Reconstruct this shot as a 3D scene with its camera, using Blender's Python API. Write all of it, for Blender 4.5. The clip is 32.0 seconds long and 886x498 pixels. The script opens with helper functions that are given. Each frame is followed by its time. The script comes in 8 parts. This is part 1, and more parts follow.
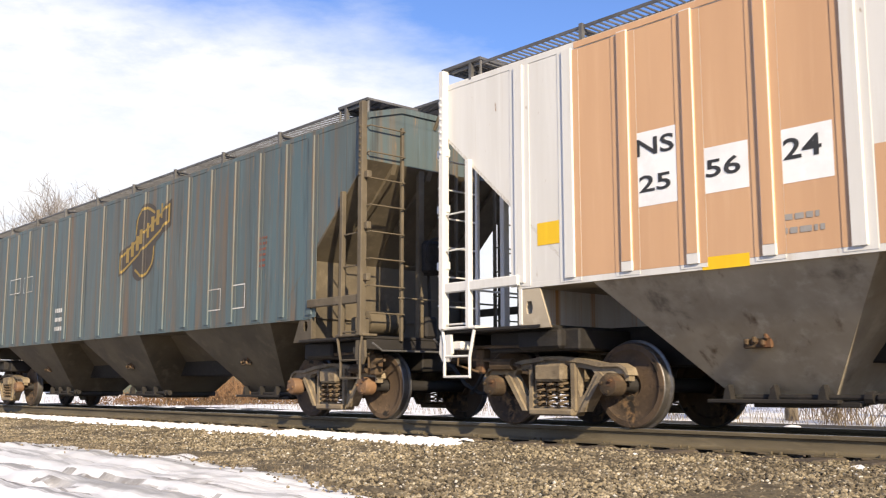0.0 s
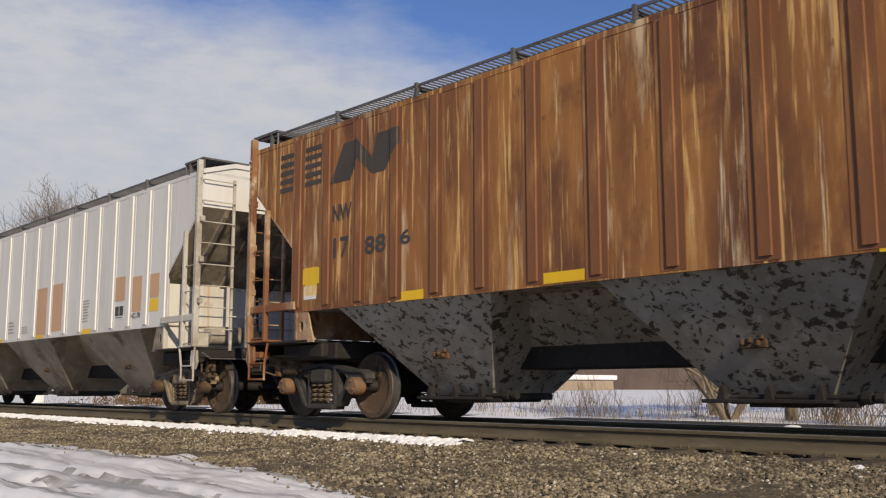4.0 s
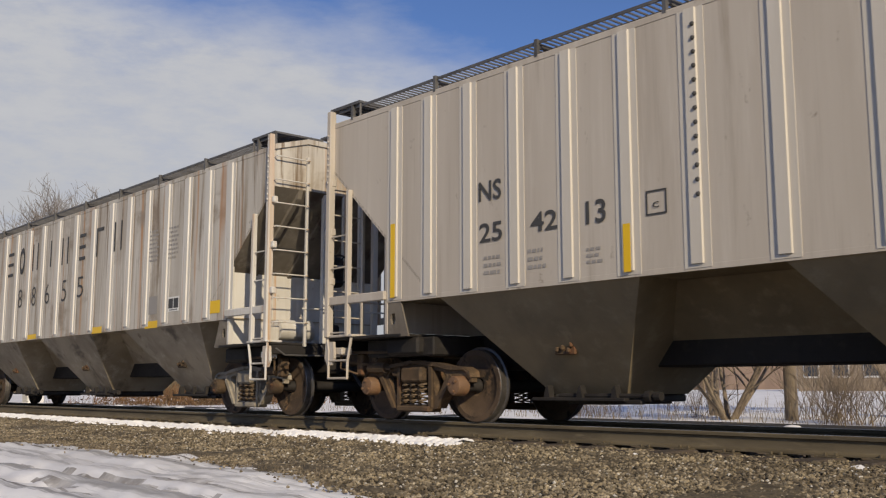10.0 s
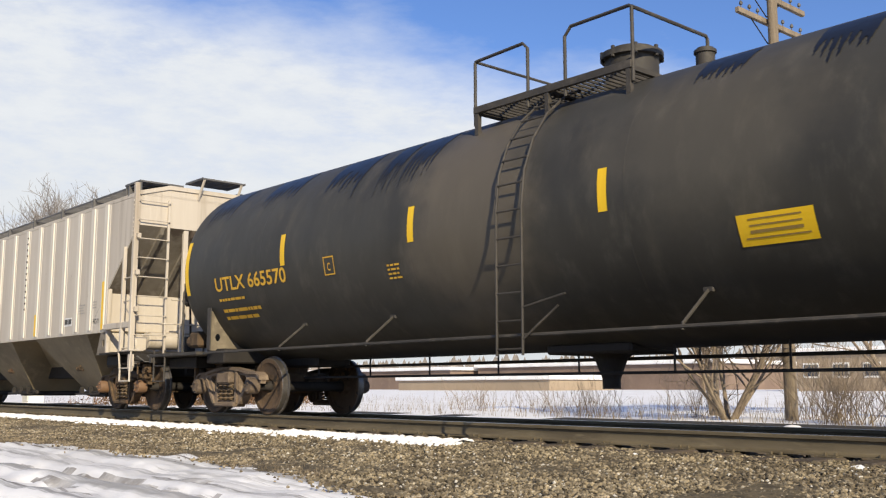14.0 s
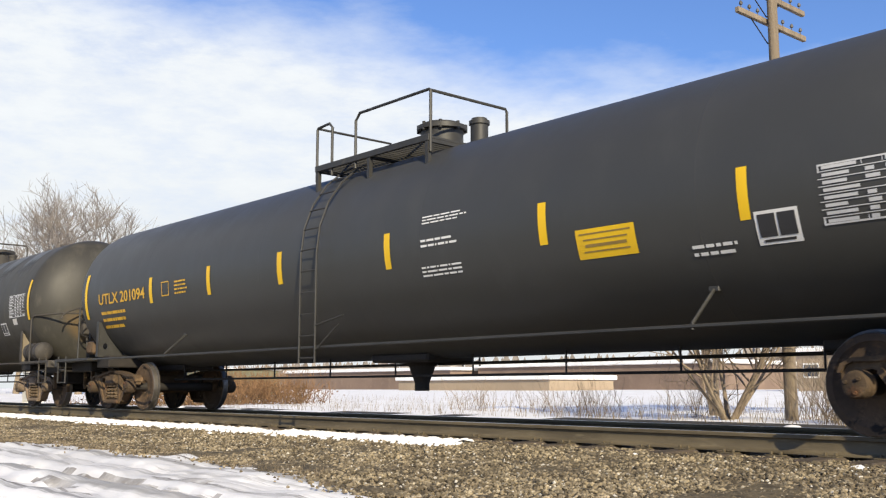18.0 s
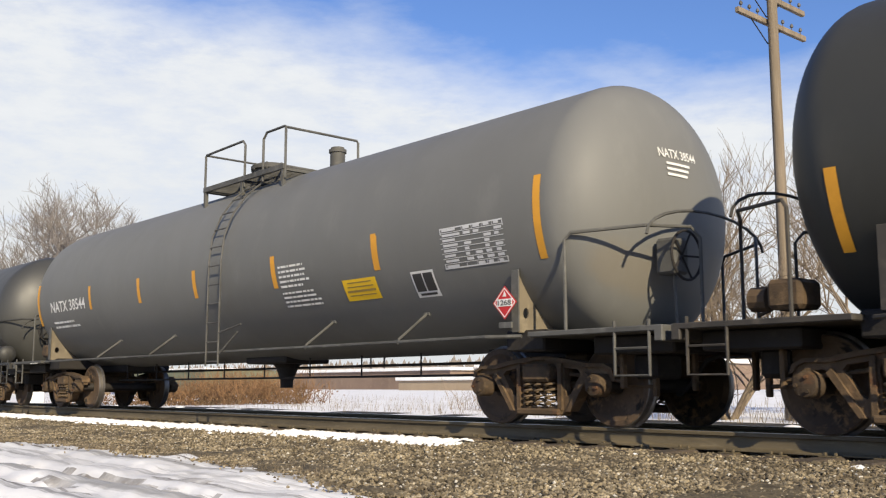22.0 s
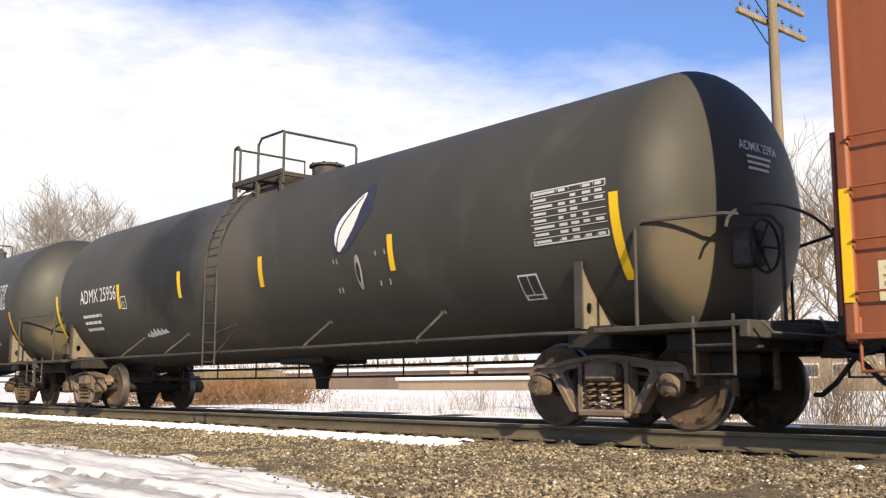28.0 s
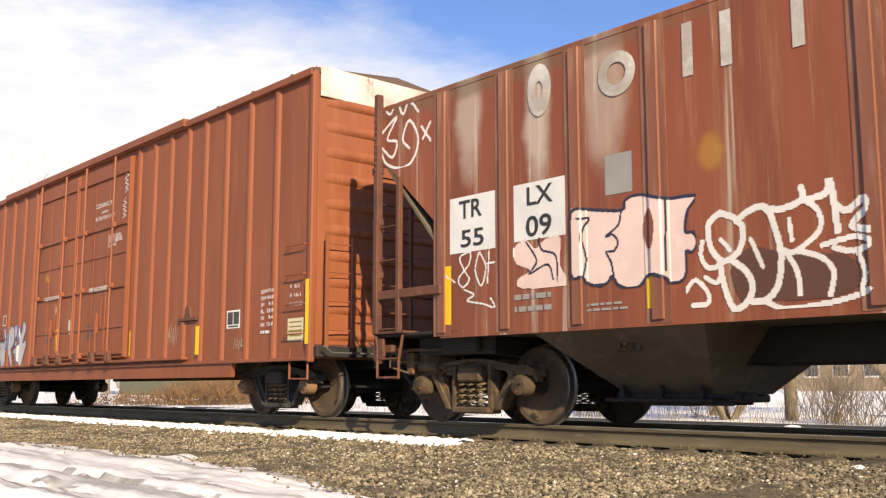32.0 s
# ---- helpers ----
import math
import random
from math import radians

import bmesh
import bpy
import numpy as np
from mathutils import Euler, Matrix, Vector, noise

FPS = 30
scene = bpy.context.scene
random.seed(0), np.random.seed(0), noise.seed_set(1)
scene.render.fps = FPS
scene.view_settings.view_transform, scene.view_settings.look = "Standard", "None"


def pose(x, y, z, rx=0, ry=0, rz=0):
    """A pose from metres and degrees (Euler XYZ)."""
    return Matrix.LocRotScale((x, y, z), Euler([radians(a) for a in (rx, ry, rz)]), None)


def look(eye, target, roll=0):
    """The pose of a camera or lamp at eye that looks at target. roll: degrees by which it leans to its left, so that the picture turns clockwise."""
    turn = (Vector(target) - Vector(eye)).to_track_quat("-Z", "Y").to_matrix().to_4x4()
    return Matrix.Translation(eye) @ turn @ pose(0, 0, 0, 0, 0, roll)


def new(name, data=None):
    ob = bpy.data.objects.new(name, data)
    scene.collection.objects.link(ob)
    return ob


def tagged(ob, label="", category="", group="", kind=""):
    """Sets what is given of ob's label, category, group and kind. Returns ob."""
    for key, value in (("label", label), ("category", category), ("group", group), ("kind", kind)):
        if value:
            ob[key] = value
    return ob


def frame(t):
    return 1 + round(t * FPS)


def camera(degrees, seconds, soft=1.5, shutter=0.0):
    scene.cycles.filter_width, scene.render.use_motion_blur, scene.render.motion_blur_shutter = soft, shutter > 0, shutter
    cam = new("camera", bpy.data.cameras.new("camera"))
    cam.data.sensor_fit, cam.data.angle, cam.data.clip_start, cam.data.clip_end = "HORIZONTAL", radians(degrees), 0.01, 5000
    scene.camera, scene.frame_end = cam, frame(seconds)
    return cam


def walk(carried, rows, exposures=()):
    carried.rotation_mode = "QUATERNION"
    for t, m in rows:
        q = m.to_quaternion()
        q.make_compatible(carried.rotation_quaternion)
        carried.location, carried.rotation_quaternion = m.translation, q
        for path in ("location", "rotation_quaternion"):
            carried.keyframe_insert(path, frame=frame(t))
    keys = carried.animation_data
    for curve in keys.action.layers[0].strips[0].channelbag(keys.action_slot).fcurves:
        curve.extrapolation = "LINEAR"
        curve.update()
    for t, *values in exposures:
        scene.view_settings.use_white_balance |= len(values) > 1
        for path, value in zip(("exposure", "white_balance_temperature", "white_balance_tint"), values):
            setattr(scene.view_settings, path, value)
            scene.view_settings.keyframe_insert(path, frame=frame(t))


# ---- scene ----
# World: x runs along the track, y across it (the camera stands at negative y), z = 0 is the top of the rails.
CAM_Y, CAM_Z = -9.41, 0.424
cam = camera(48.3, 32.0, soft=1.2, shutter=0.06)
CAM_POSE = pose(0, CAM_Y, CAM_Z, 98.03, 0, 48.70)
EXPOSURES = ((0, 0.58, 6720, 9), (0.5, 0.25, 6680, 9), (1, -0.1, 6640, 9), (2, -0.6, 6560, 9), (3, -0.65, 6520, 9), (5, 0.06, 6650, 9), (6, 0.13, 6680, 9), (7, -0.14, 6660, 9), (8, -0.45, 6600, 9), (9, -0.58, 6580, 9), (10, -0.45, 6600, 9), (11, -0.34, 6640, 9), (12, -0.36, 6600, 8), (13, -0.02, 6560, 7), (14, 0.22, 6560, 6), (19, 0.38, 6600, 5), (22, 0.26, 6640, 6), (26, 0.5, 6780, 6), (29, 0.58, 7200, 9), (30, 0.4, 7300, 9), (32, 0.54, 7250, 9))
walk(cam, [(0.0, CAM_POSE), (32.0, CAM_POSE)],
     EXPOSURES)

# ---- sky and sun ----
SUN_DIR = Vector((0.80, -0.370, 0.440)).normalized()
SUN_ELEV = math.asin(SUN_DIR.z)
SUN_AZ = math.atan2(SUN_DIR.x, SUN_DIR.y)


def build_world():
    w = bpy.data.worlds.new("sky")
    w.use_nodes = True
    scene.world = w
    nt = w.node_tree
    nt.nodes.clear()
    n = nt.nodes.new
    out = n("ShaderNodeOutputWorld")
    bg = n("ShaderNodeBackground")
    sky = n("ShaderNodeTexSky")
    sky.sky_type, sky.sun_disc = "NISHITA", False
    sky.sun_elevation, sky.sun_rotation = SUN_ELEV, SUN_AZ
    sky.air_density, sky.dust_density, sky.ozone_density = 1.0, 0.4, 2.5
    tc = n("ShaderNodeTexCoord")
    # a bank of thin cloud that covers the sky below a slanting edge
    dot = n("ShaderNodeVectorMath"); dot.operation = "DOT_PRODUCT"
    dot.inputs[1].default_value = CLOUD_N
    rise = n("ShaderNodeMath"); rise.operation = "ADD"; rise.inputs[1].default_value = 0.6355
    ns = n("ShaderNodeTexNoise"); ns.inputs["Scale"].default_value = 3.2
    ns.inputs["Detail"].default_value = 5.0; ns.inputs["Roughness"].default_value = 0.5; ns.inputs["Distortion"].default_value = 0.5
    mp = n("ShaderNodeMapping"); mp.inputs["Scale"].default_value = (1.0, 1.0, 3.2)
    ns2 = n("ShaderNodeTexNoise"); ns2.inputs["Scale"].default_value = 14.0
    ns2.inputs["Detail"].default_value = 6.0; ns2.inputs["Roughness"].default_value = 0.65
    mp2 = n("ShaderNodeMapping"); mp2.inputs["Scale"].default_value = (1.0, 1.0, 3.0)
    a1 = n("ShaderNodeMath"); a1.operation = "MULTIPLY_ADD"; a1.inputs[1].default_value = 0.14
    a2 = n("ShaderNodeMath"); a2.operation = "MULTIPLY_ADD"; a2.inputs[1].default_value = 0.035
    ramp = n("ShaderNodeValToRGB")
    ramp.color_ramp.elements[0].position, ramp.color_ramp.elements[0].color = 0.078, (0, 0, 0, 1)
    ramp.color_ramp.elements[1].position, ramp.color_ramp.elements[1].color = 0.158, (1, 1, 1, 1)
    side = n("ShaderNodeVectorMath"); side.operation = "DOT_PRODUCT"; side.inputs[1].default_value = (-0.707, 0.707, 0.0)
    bank = n("ShaderNodeMapRange"); bank.interpolation_type = "SMOOTHSTEP"
    bank.inputs["From Min"].default_value, bank.inputs["From Max"].default_value = 0.15, 0.65
    both = n("ShaderNodeMath"); both.operation = "MULTIPLY"
    thin = n("ShaderNodeMapRange"); thin.inputs["From Min"].default_value = 0.30; thin.inputs["From Max"].default_value = 0.55
    thin.inputs["To Min"].default_value = 0.88; thin.inputs["To Max"].default_value = 1.0
    mul = n("ShaderNodeMath"); mul.operation = "MULTIPLY"
    mix = n("ShaderNodeMix"); mix.data_type = "RGBA"
    cl = n("ShaderNodeMix"); cl.data_type = "RGBA"
    cl.inputs[6].default_value, cl.inputs[7].default_value = (9.3, 9.7, 11.0, 1), (11.9, 12.0, 12.5, 1)
    L = nt.links.new
    L(tc.outputs["Generated"], dot.inputs[0])
    L(tc.outputs["Generated"], mp.inputs["Vector"]); L(mp.outputs[0], ns.inputs["Vector"])
    L(tc.outputs["Generated"], mp2.inputs["Vector"]); L(mp2.outputs[0], ns2.inputs["Vector"])
    L(ns.outputs["Fac"], a1.inputs[0]); L(dot.outputs["Value"], rise.inputs[0]); L(rise.outputs[0], a1.inputs[2])
    L(ns2.outputs["Fac"], a2.inputs[0]); L(a1.outputs[0], a2.inputs[2])
    L(a2.outputs[0], ramp.inputs["Fac"])
    L(ns2.outputs["Fac"], thin.inputs["Value"])
    L(tc.outputs["Generated"], side.inputs[0]); L(side.outputs["Value"], bank.inputs["Value"])
    L(ramp.outputs["Color"], both.inputs[0]); L(bank.outputs[0], both.inputs[1]); L(both.outputs[0], mul.inputs[0]); L(thin.outputs[0], mul.inputs[1])
    L(ns2.outputs["Fac"], cl.inputs[0])
    L(mul.outputs[0], mix.inputs[0]); tint = n('ShaderNodeMix'); tint.data_type, tint.blend_type = 'RGBA', 'MULTIPLY'; tint.inputs[0].default_value = 1.0; tint.inputs[7].default_value = (1.26, 1.47, 2.08, 1); L(sky.outputs[0], tint.inputs[6]); L(tint.outputs[2], mix.inputs[6]); L(cl.outputs[2], mix.inputs[7])
    # pale haze low over the whole horizon
    sep = n("ShaderNodeSeparateXYZ"); hz = n("ShaderNodeMapRange"); hz.interpolation_type = "SMOOTHSTEP"
    hz.inputs["From Min"].default_value, hz.inputs["From Max"].default_value, hz.inputs["To Max"].default_value = 0.26, 0.0, 0.85
    hm = n("ShaderNodeMix"); hm.data_type = "RGBA"; hm.inputs[7].default_value = (9.5, 9.7, 10.2, 1)
    L(tc.outputs["Generated"], sep.inputs[0]); L(sep.outputs["Z"], hz.inputs["Value"]); L(hz.outputs[0], hm.inputs[0]); L(mix.outputs[2], hm.inputs[6])
    L(hm.outputs[2], bg.inputs["Color"])
    bg.inputs["Strength"].default_value = 0.065
    L(bg.outputs[0], out.inputs["Surface"])


CLOUD_N = (0.193, -0.299, -0.934)
build_world()
sun = new("sun", bpy.data.lights.new("sun", "SUN"))
sun.data.energy, sun.data.angle, sun.data.color = 5.0, radians(0.5), (1.0, 0.85, 0.63)
sun.matrix_world = look(SUN_DIR * 100, (0, 0, 0))
from mathutils.geometry import tessellate_polygon as tess

# ---- mesh tools ----
class MB:
    """Collects vertices and faces of one mesh."""

    def __init__(self):
        self.v, self.f = [], []

    def add(self, verts, faces):
        k = len(self.v)
        self.v += [tuple(p) for p in verts]
        self.f += [tuple(k + i for i in f) for f in faces]
        return self

    def box(self, x0, x1, y0, y1, z0, z1, c=0.0):
        if c <= 0:
            v = [(x, y, z) for x in (x0, x1) for y in (y0, y1) for z in (z0, z1)]
            return self.add(v, [(0, 1, 3, 2), (4, 6, 7, 5), (0, 4, 5, 1), (2, 3, 7, 6), (0, 2, 6, 4), (1, 5, 7, 3)])
        c = min(c, (x1 - x0) * .45, (y1 - y0) * .45, (z1 - z0) * .45)
        v, idx = [], {}
        for sx, x in ((0, x0), (1, x1)):
            for sy, y in ((0, y0), (1, y1)):
                for sz, z in ((0, z0), (1, z1)):
                    ix, iy, iz = x + (c if sx == 0 else -c), y + (c if sy == 0 else -c), z + (c if sz == 0 else -c)
                    for a, p in enumerate(((x, iy, iz), (ix, y, iz), (ix, iy, z))):
                        idx[sx, sy, sz, a] = len(v)
                        v.append(p)
        f = []
        order = ((0, 0), (0, 1), (1, 1), (1, 0))
        for s in (0, 1):
            f.append([idx[s, a, b, 0] for a, b in (order if s else order[::-1])][::-1])
            f.append([idx[a, s, b, 1] for a, b in (order[::-1] if s else order)][::-1])
            f.append([idx[a, b, s, 2] for a, b in (order if s else order[::-1])][::-1])
        for p in (0, 1):
            for q in (0, 1):
                f.append([idx[0, p, q, 1], idx[1, p, q, 1], idx[1, p, q, 2], idx[0, p, q, 2]])
                f.append([idx[p, 0, q, 0], idx[p, 1, q, 0], idx[p, 1, q, 2], idx[p, 0, q, 2]])
                f.append([idx[p, q, 0, 0], idx[p, q, 1, 0], idx[p, q, 1, 1], idx[p, q, 0, 1]])
        for p in (0, 1):
            for q in (0, 1):
                for r in (0, 1):
                    f.append([idx[p, q, r, 0], idx[p, q, r, 1], idx[p, q, r, 2]])
        return self.add(v, f)

    def prism(self, poly, a, b, axis="y", holes=()):
        """A polygon (with holes) of the other two axes, extruded from a to b along axis."""
        loops = [list(poly)] + [list(h) for h in holes]
        def p3(p, t):
            if axis == "y":
                return (p[0], t, p[1])
            if axis == "x":
                return (t, p[0], p[1])
            return (p[0], p[1], t)
        flat = [p for l in loops for p in l]
        n = len(flat)
        from_geo = tess([[Vector((p[0], p[1], 0)) for p in l] for l in loops])
        v = [p3(p, a) for p in flat] + [p3(p, b) for p in flat]
        f = [tuple(t) for t in from_geo] + [tuple(n + i for i in reversed(t)) for t in from_geo]
        k = 0
        for l in loops:
            m = len(l)
            f += [(k + i, k + (i + 1) % m, n + k + (i + 1) % m, n + k + i) for i in range(m)]
            k += m
        return self.add(v, f)

    def tube(self, path, r, n=8, closed=False):
        path = [Vector(p) for p in path]
        m = len(path)
        k = len(self.v)
        prev = None
        for i, p in enumerate(path):
            if closed:
                d = path[(i + 1) % m] - path[i - 1]
            else:
                d = path[min(i + 1, m - 1)] - path[max(i - 1, 0)]
            d.normalize()
            if prev is None:
                a = d.orthogonal().normalized()
            else:
                a = (prev - d * prev.dot(d)).normalized()
            prev = a
            b = d.cross(a)
            for j in range(n):
                t = 2 * math.pi * j / n
                self.v.append(tuple(p + a * (r * math.cos(t)) + b * (r * math.sin(t))))
        for i in range(m if closed else m - 1):
            i2 = (i + 1) % m
            for j in range(n):
                self.f.append((k + i * n + j, k + i * n + (j + 1) % n, k + i2 * n + (j + 1) % n, k + i2 * n + j))
        if not closed:
            self.f.append(tuple(k + j for j in reversed(range(n))))
            self.f.append(tuple(k + (m - 1) * n + j for j in range(n)))
        return self

    def cyl(self, p0, p1, r, n=16, r1=None):
        """A cylinder or cone from p0 to p1."""
        p0, p1 = Vector(p0), Vector(p1)
        d = (p1 - p0).normalized()
        a = d.orthogonal().normalized()
        b = d.cross(a)
        r1 = r if r1 is None else r1
        v = []
        for p, q in ((p0, r), (p1, r1)):
            v += [p + a * (q * math.cos(2 * math.pi * j / n)) + b * (q * math.sin(2 * math.pi * j / n)) for j in range(n)]
        f = [(j, (j + 1) % n, n + (j + 1) % n, n + j) for j in range(n)]
        f += [tuple(reversed(range(n))), tuple(range(n, 2 * n))]
        return self.add(v, f)

    def lathe(self, prof, n=32, axis="y", at=(0, 0, 0)):
        """prof: (t, r) along the axis; closed at both ends where r is 0 or left open."""
        v, f = [], []
        for t, r in prof:
            for j in range(n):
                a = 2 * math.pi * j / n
                c, s = r * math.cos(a), r * math.sin(a)
                p = (t, c, s) if axis == "x" else (c, t, s) if axis == "y" else (c, s, t)
                v.append((p[0] + at[0], p[1] + at[1], p[2] + at[2]))
        for i in range(len(prof) - 1):
            for j in range(n):
                f.append((i * n + j, i * n + (j + 1) % n, (i + 1) * n + (j + 1) % n, (i + 1) * n + j))
        f.append(tuple(reversed(range(n))))
        f.append(tuple((len(prof) - 1) * n + j for j in range(n)))
        return self.add(v, f)

    def mirror_y(self):
        k = len(self.v)
        self.v += [(x, -y, z) for x, y, z in self.v]
        self.f += [tuple(k + i for i in reversed(f)) for f in self.f]
        return self

    def mesh(self, name, smooth=False):
        me = bpy.data.meshes.new(name)
        me.from_pydata(self.v, [], self.f)
        bm = bmesh.new()
        bm.from_mesh(me)
        bmesh.ops.recalc_face_normals(bm, faces=bm.faces)
        bm.to_mesh(me)
        bm.free()
        if smooth:
            me.shade_smooth()
            me.set_sharp_from_angle(angle=radians(38))
        me.update()
        return me


def part(name, mb, material, parent, label="", smooth=False, kind=""):
    """One mesh object under a thing or a part."""
    me = mb if isinstance(mb, bpy.types.Mesh) else mb.mesh(name, smooth)
    ob = new(name, me)
    if not me.materials:
        me.materials.append(None)
    ob.material_slots[0].link = "OBJECT"
    ob.material_slots[0].material = material
    if parent is not None:
        ob.parent = parent
    return tagged(ob, label, "", "", kind)


def thing(name, label, category, group="", m=None):
    ob = new(name)
    ob.empty_display_size = 0.3
    if m is not None:
        ob.matrix_world = m
    return tagged(ob, label, category, group)


CACHE = {}


def cached(key, make, smooth=False):
    """The mesh made once under that key."""
    if key not in CACHE:
        CACHE[key] = make().mesh(key, smooth)
    return CACHE[key]


# ---- materials ----
def nodes_of(name):
    m = bpy.data.materials.new(name)
    m.use_nodes = True
    nt = m.node_tree
    nt.nodes.clear()
    return m, nt


def surface(name, base, dark=None, light=None, rough=0.6, metal=0.0, scale=6.0, stretch=(1, 1, 1), amount=0.5,
            bump=0.15, bump_scale=40.0, patches=(), island=0.0, object_random=0.0, spec=0.5, stains=()):
    """A weathered surface: a base colour that drifts to dark and light at two scales, patches of other colours
    (colour, scale, stretch, low, high), single soft stains (colour, x, z, rx, rz, strength) and fine relief."""
    m, nt = nodes_of(name)
    n, L = nt.nodes.new, nt.links.new
    out = n("ShaderNodeOutputMaterial")
    bs = n("ShaderNodeBsdfPrincipled")
    L(bs.outputs[0], out.inputs["Surface"])
    tc = n("ShaderNodeTexCoord")
    dark = dark or tuple(c * 0.72 for c in base)
    light = light or tuple(min(1, c * 1.18) for c in base)

    def noise_at(sc, st, detail=5.0, rough_=0.6, distort=0.0):
        mp = n("ShaderNodeMapping")
        mp.inputs["Scale"].default_value = st
        t = n("ShaderNodeTexNoise")
        t.inputs["Scale"].default_value, t.inputs["Detail"].default_value = sc, detail
        t.inputs["Roughness"].default_value, t.inputs["Distortion"].default_value = rough_, distort
        L(tc.outputs["Object"], mp.inputs["Vector"])
        L(mp.outputs[0], t.inputs["Vector"])
        return t.outputs["Fac"]

    def mixed(fac, a, b):
        x = n("ShaderNodeMix")
        x.data_type = "RGBA"
        if isinstance(fac, float):
            x.inputs[0].default_value = fac
        else:
            L(fac, x.inputs[0])
        for s, v in ((6, a), (7, b)):
            if isinstance(v, tuple):
                x.inputs[s].default_value = (*v, 1)
            else:
                L(v, x.inputs[s])
        return x.outputs[2]

    def span(v, lo, hi, to=1.0):
        r = n("ShaderNodeMapRange")
        r.interpolation_type = "SMOOTHSTEP"
        r.inputs["From Min"].default_value, r.inputs["From Max"].default_value = lo, hi
        r.inputs["To Max"].default_value = to
        L(v, r.inputs["Value"])
        return r.outputs[0]

    big = noise_at(scale * 0.22, stretch)
    fine = noise_at(scale, stretch, 8.0, 0.65)
    col = mixed(span(big, 0.35, 0.68, amount), base, dark)
    col = mixed(span(fine, 0.5, 0.75, amount), col, light)
    for colour, sc, st, lo, hi in patches:
        col = mixed(span(noise_at(sc, st, 8.0, 0.62, 0.3), lo, hi), col, colour)
    for colour, sx, sz, rx, rz, k in stains:
        mp = n("ShaderNodeMapping")
        mp.vector_type = "TEXTURE"
        mp.inputs["Location"].default_value, mp.inputs["Scale"].default_value = (sx, 0, sz), (rx, 1e6, rz)
        L(tc.outputs["Object"], mp.inputs["Vector"])
        ln = n("ShaderNodeVectorMath")
        ln.operation = "LENGTH"
        L(mp.outputs[0], ln.inputs[0])
        ad = n("ShaderNodeMath")
        ad.operation = "MULTIPLY_ADD"
        ad.inputs[1].default_value = -1.1
        L(noise_at(1.6, (1, 1, 1), 6.0), ad.inputs[0])
        L(ln.outputs["Value"], ad.inputs[2])
        col = mixed(span(ad.outputs[0], 0.6, -0.1, k), col, colour)
    if island or object_random:
        src = n("ShaderNodeNewGeometry").outputs["Random Per Island"] if island else n("ShaderNodeObjectInfo").outputs["Random"]
        k = island or object_random
        r = n("ShaderNodeMapRange")
        r.inputs["To Min"].default_value, r.inputs["To Max"].default_value = 1 - k, 1 + k
        L(src, r.inputs["Value"])
        h = n("ShaderNodeHueSaturation")
        L(r.outputs[0], h.inputs["Value"])
        L(col, h.inputs["Color"])
        col = h.outputs[0]
    L(col, bs.inputs["Base Color"])
    rr = n("ShaderNodeMapRange")
    rr.inputs["To Min"].default_value, rr.inputs["To Max"].default_value = max(0.05, rough - 0.12), min(1, rough + 0.14)
    L(fine, rr.inputs["Value"])
    L(rr.outputs[0], bs.inputs["Roughness"])
    bs.inputs["Metallic"].default_value = metal
    bs.inputs["Specular IOR Level"].default_value = spec
    if bump:
        b = n("ShaderNodeBump")
        b.inputs["Strength"].default_value = bump
        b.inputs["Distance"].default_value = 0.02
        L(noise_at(bump_scale, (1, 1, 1), 4.0), b.inputs["Height"])
        L(b.outputs[0], bs.inputs["Normal"])
    return m


RUST = (0.17, 0.065, 0.025)
UP = (1.6, 1.6, 0.12)  # streaks that run down a side
M = {}
M["ballast"] = surface("ballast", (0.145, 0.112, 0.064), (0.045, 0.034, 0.02), (0.30, 0.25, 0.16), 0.95, scale=30, amount=0.9, bump=0.8, bump_scale=60)
M["stone"] = surface("ballast_stone", (0.225, 0.182, 0.115), (0.075, 0.057, 0.036), (0.48, 0.42, 0.31), 0.9, scale=9, amount=0.85, bump=0.3, bump_scale=90, island=0.75)
M["cinder"] = surface("cinder", (0.035, 0.032, 0.032), (0.018, 0.018, 0.018), (0.075, 0.07, 0.065), 0.95, scale=20, amount=0.8, bump=0.7)
M["snow"] = surface("snow", (0.90, 0.89, 0.88), (0.72, 0.71, 0.70), (0.94, 0.93, 0.92), 0.75, scale=3, amount=0.7, bump=0.35, bump_scale=9)
M["snow_road"] = surface("trodden_snow", (0.86, 0.85, 0.835), (0.58, 0.57, 0.56), (0.94, 0.93, 0.92), 0.6, scale=2.5, stretch=(0.35, 1.6, 1), amount=0.7, bump=0.4, bump_scale=14,
                         patches=(((0.34, 0.33, 0.315), 1.9, (0.07, 2.4, 1), 0.48, 0.64), ((0.15, 0.132, 0.11), 2.6, (0.09, 2.4, 1), 0.57, 0.67)))
M["slush"] = surface("dirty_slush", (0.50, 0.48, 0.455), (0.20, 0.18, 0.155), (0.74, 0.73, 0.71), 0.6, scale=6, amount=0.9, bump=0.8, bump_scale=16)
M["rail"] = surface("rail_steel", (0.14, 0.112, 0.068), (0.07, 0.055, 0.034), (0.21, 0.172, 0.11), 0.75, 0.1, scale=14, stretch=(0.3, 1, 2), amount=0.7, bump=0.2)
M["rail_top"] = surface("polished_rail_head", (0.55, 0.56, 0.58), (0.38, 0.37, 0.36), (0.7, 0.7, 0.72), 0.28, 0.9, scale=8, stretch=(0.1, 3, 1), amount=0.5, bump=0.02)
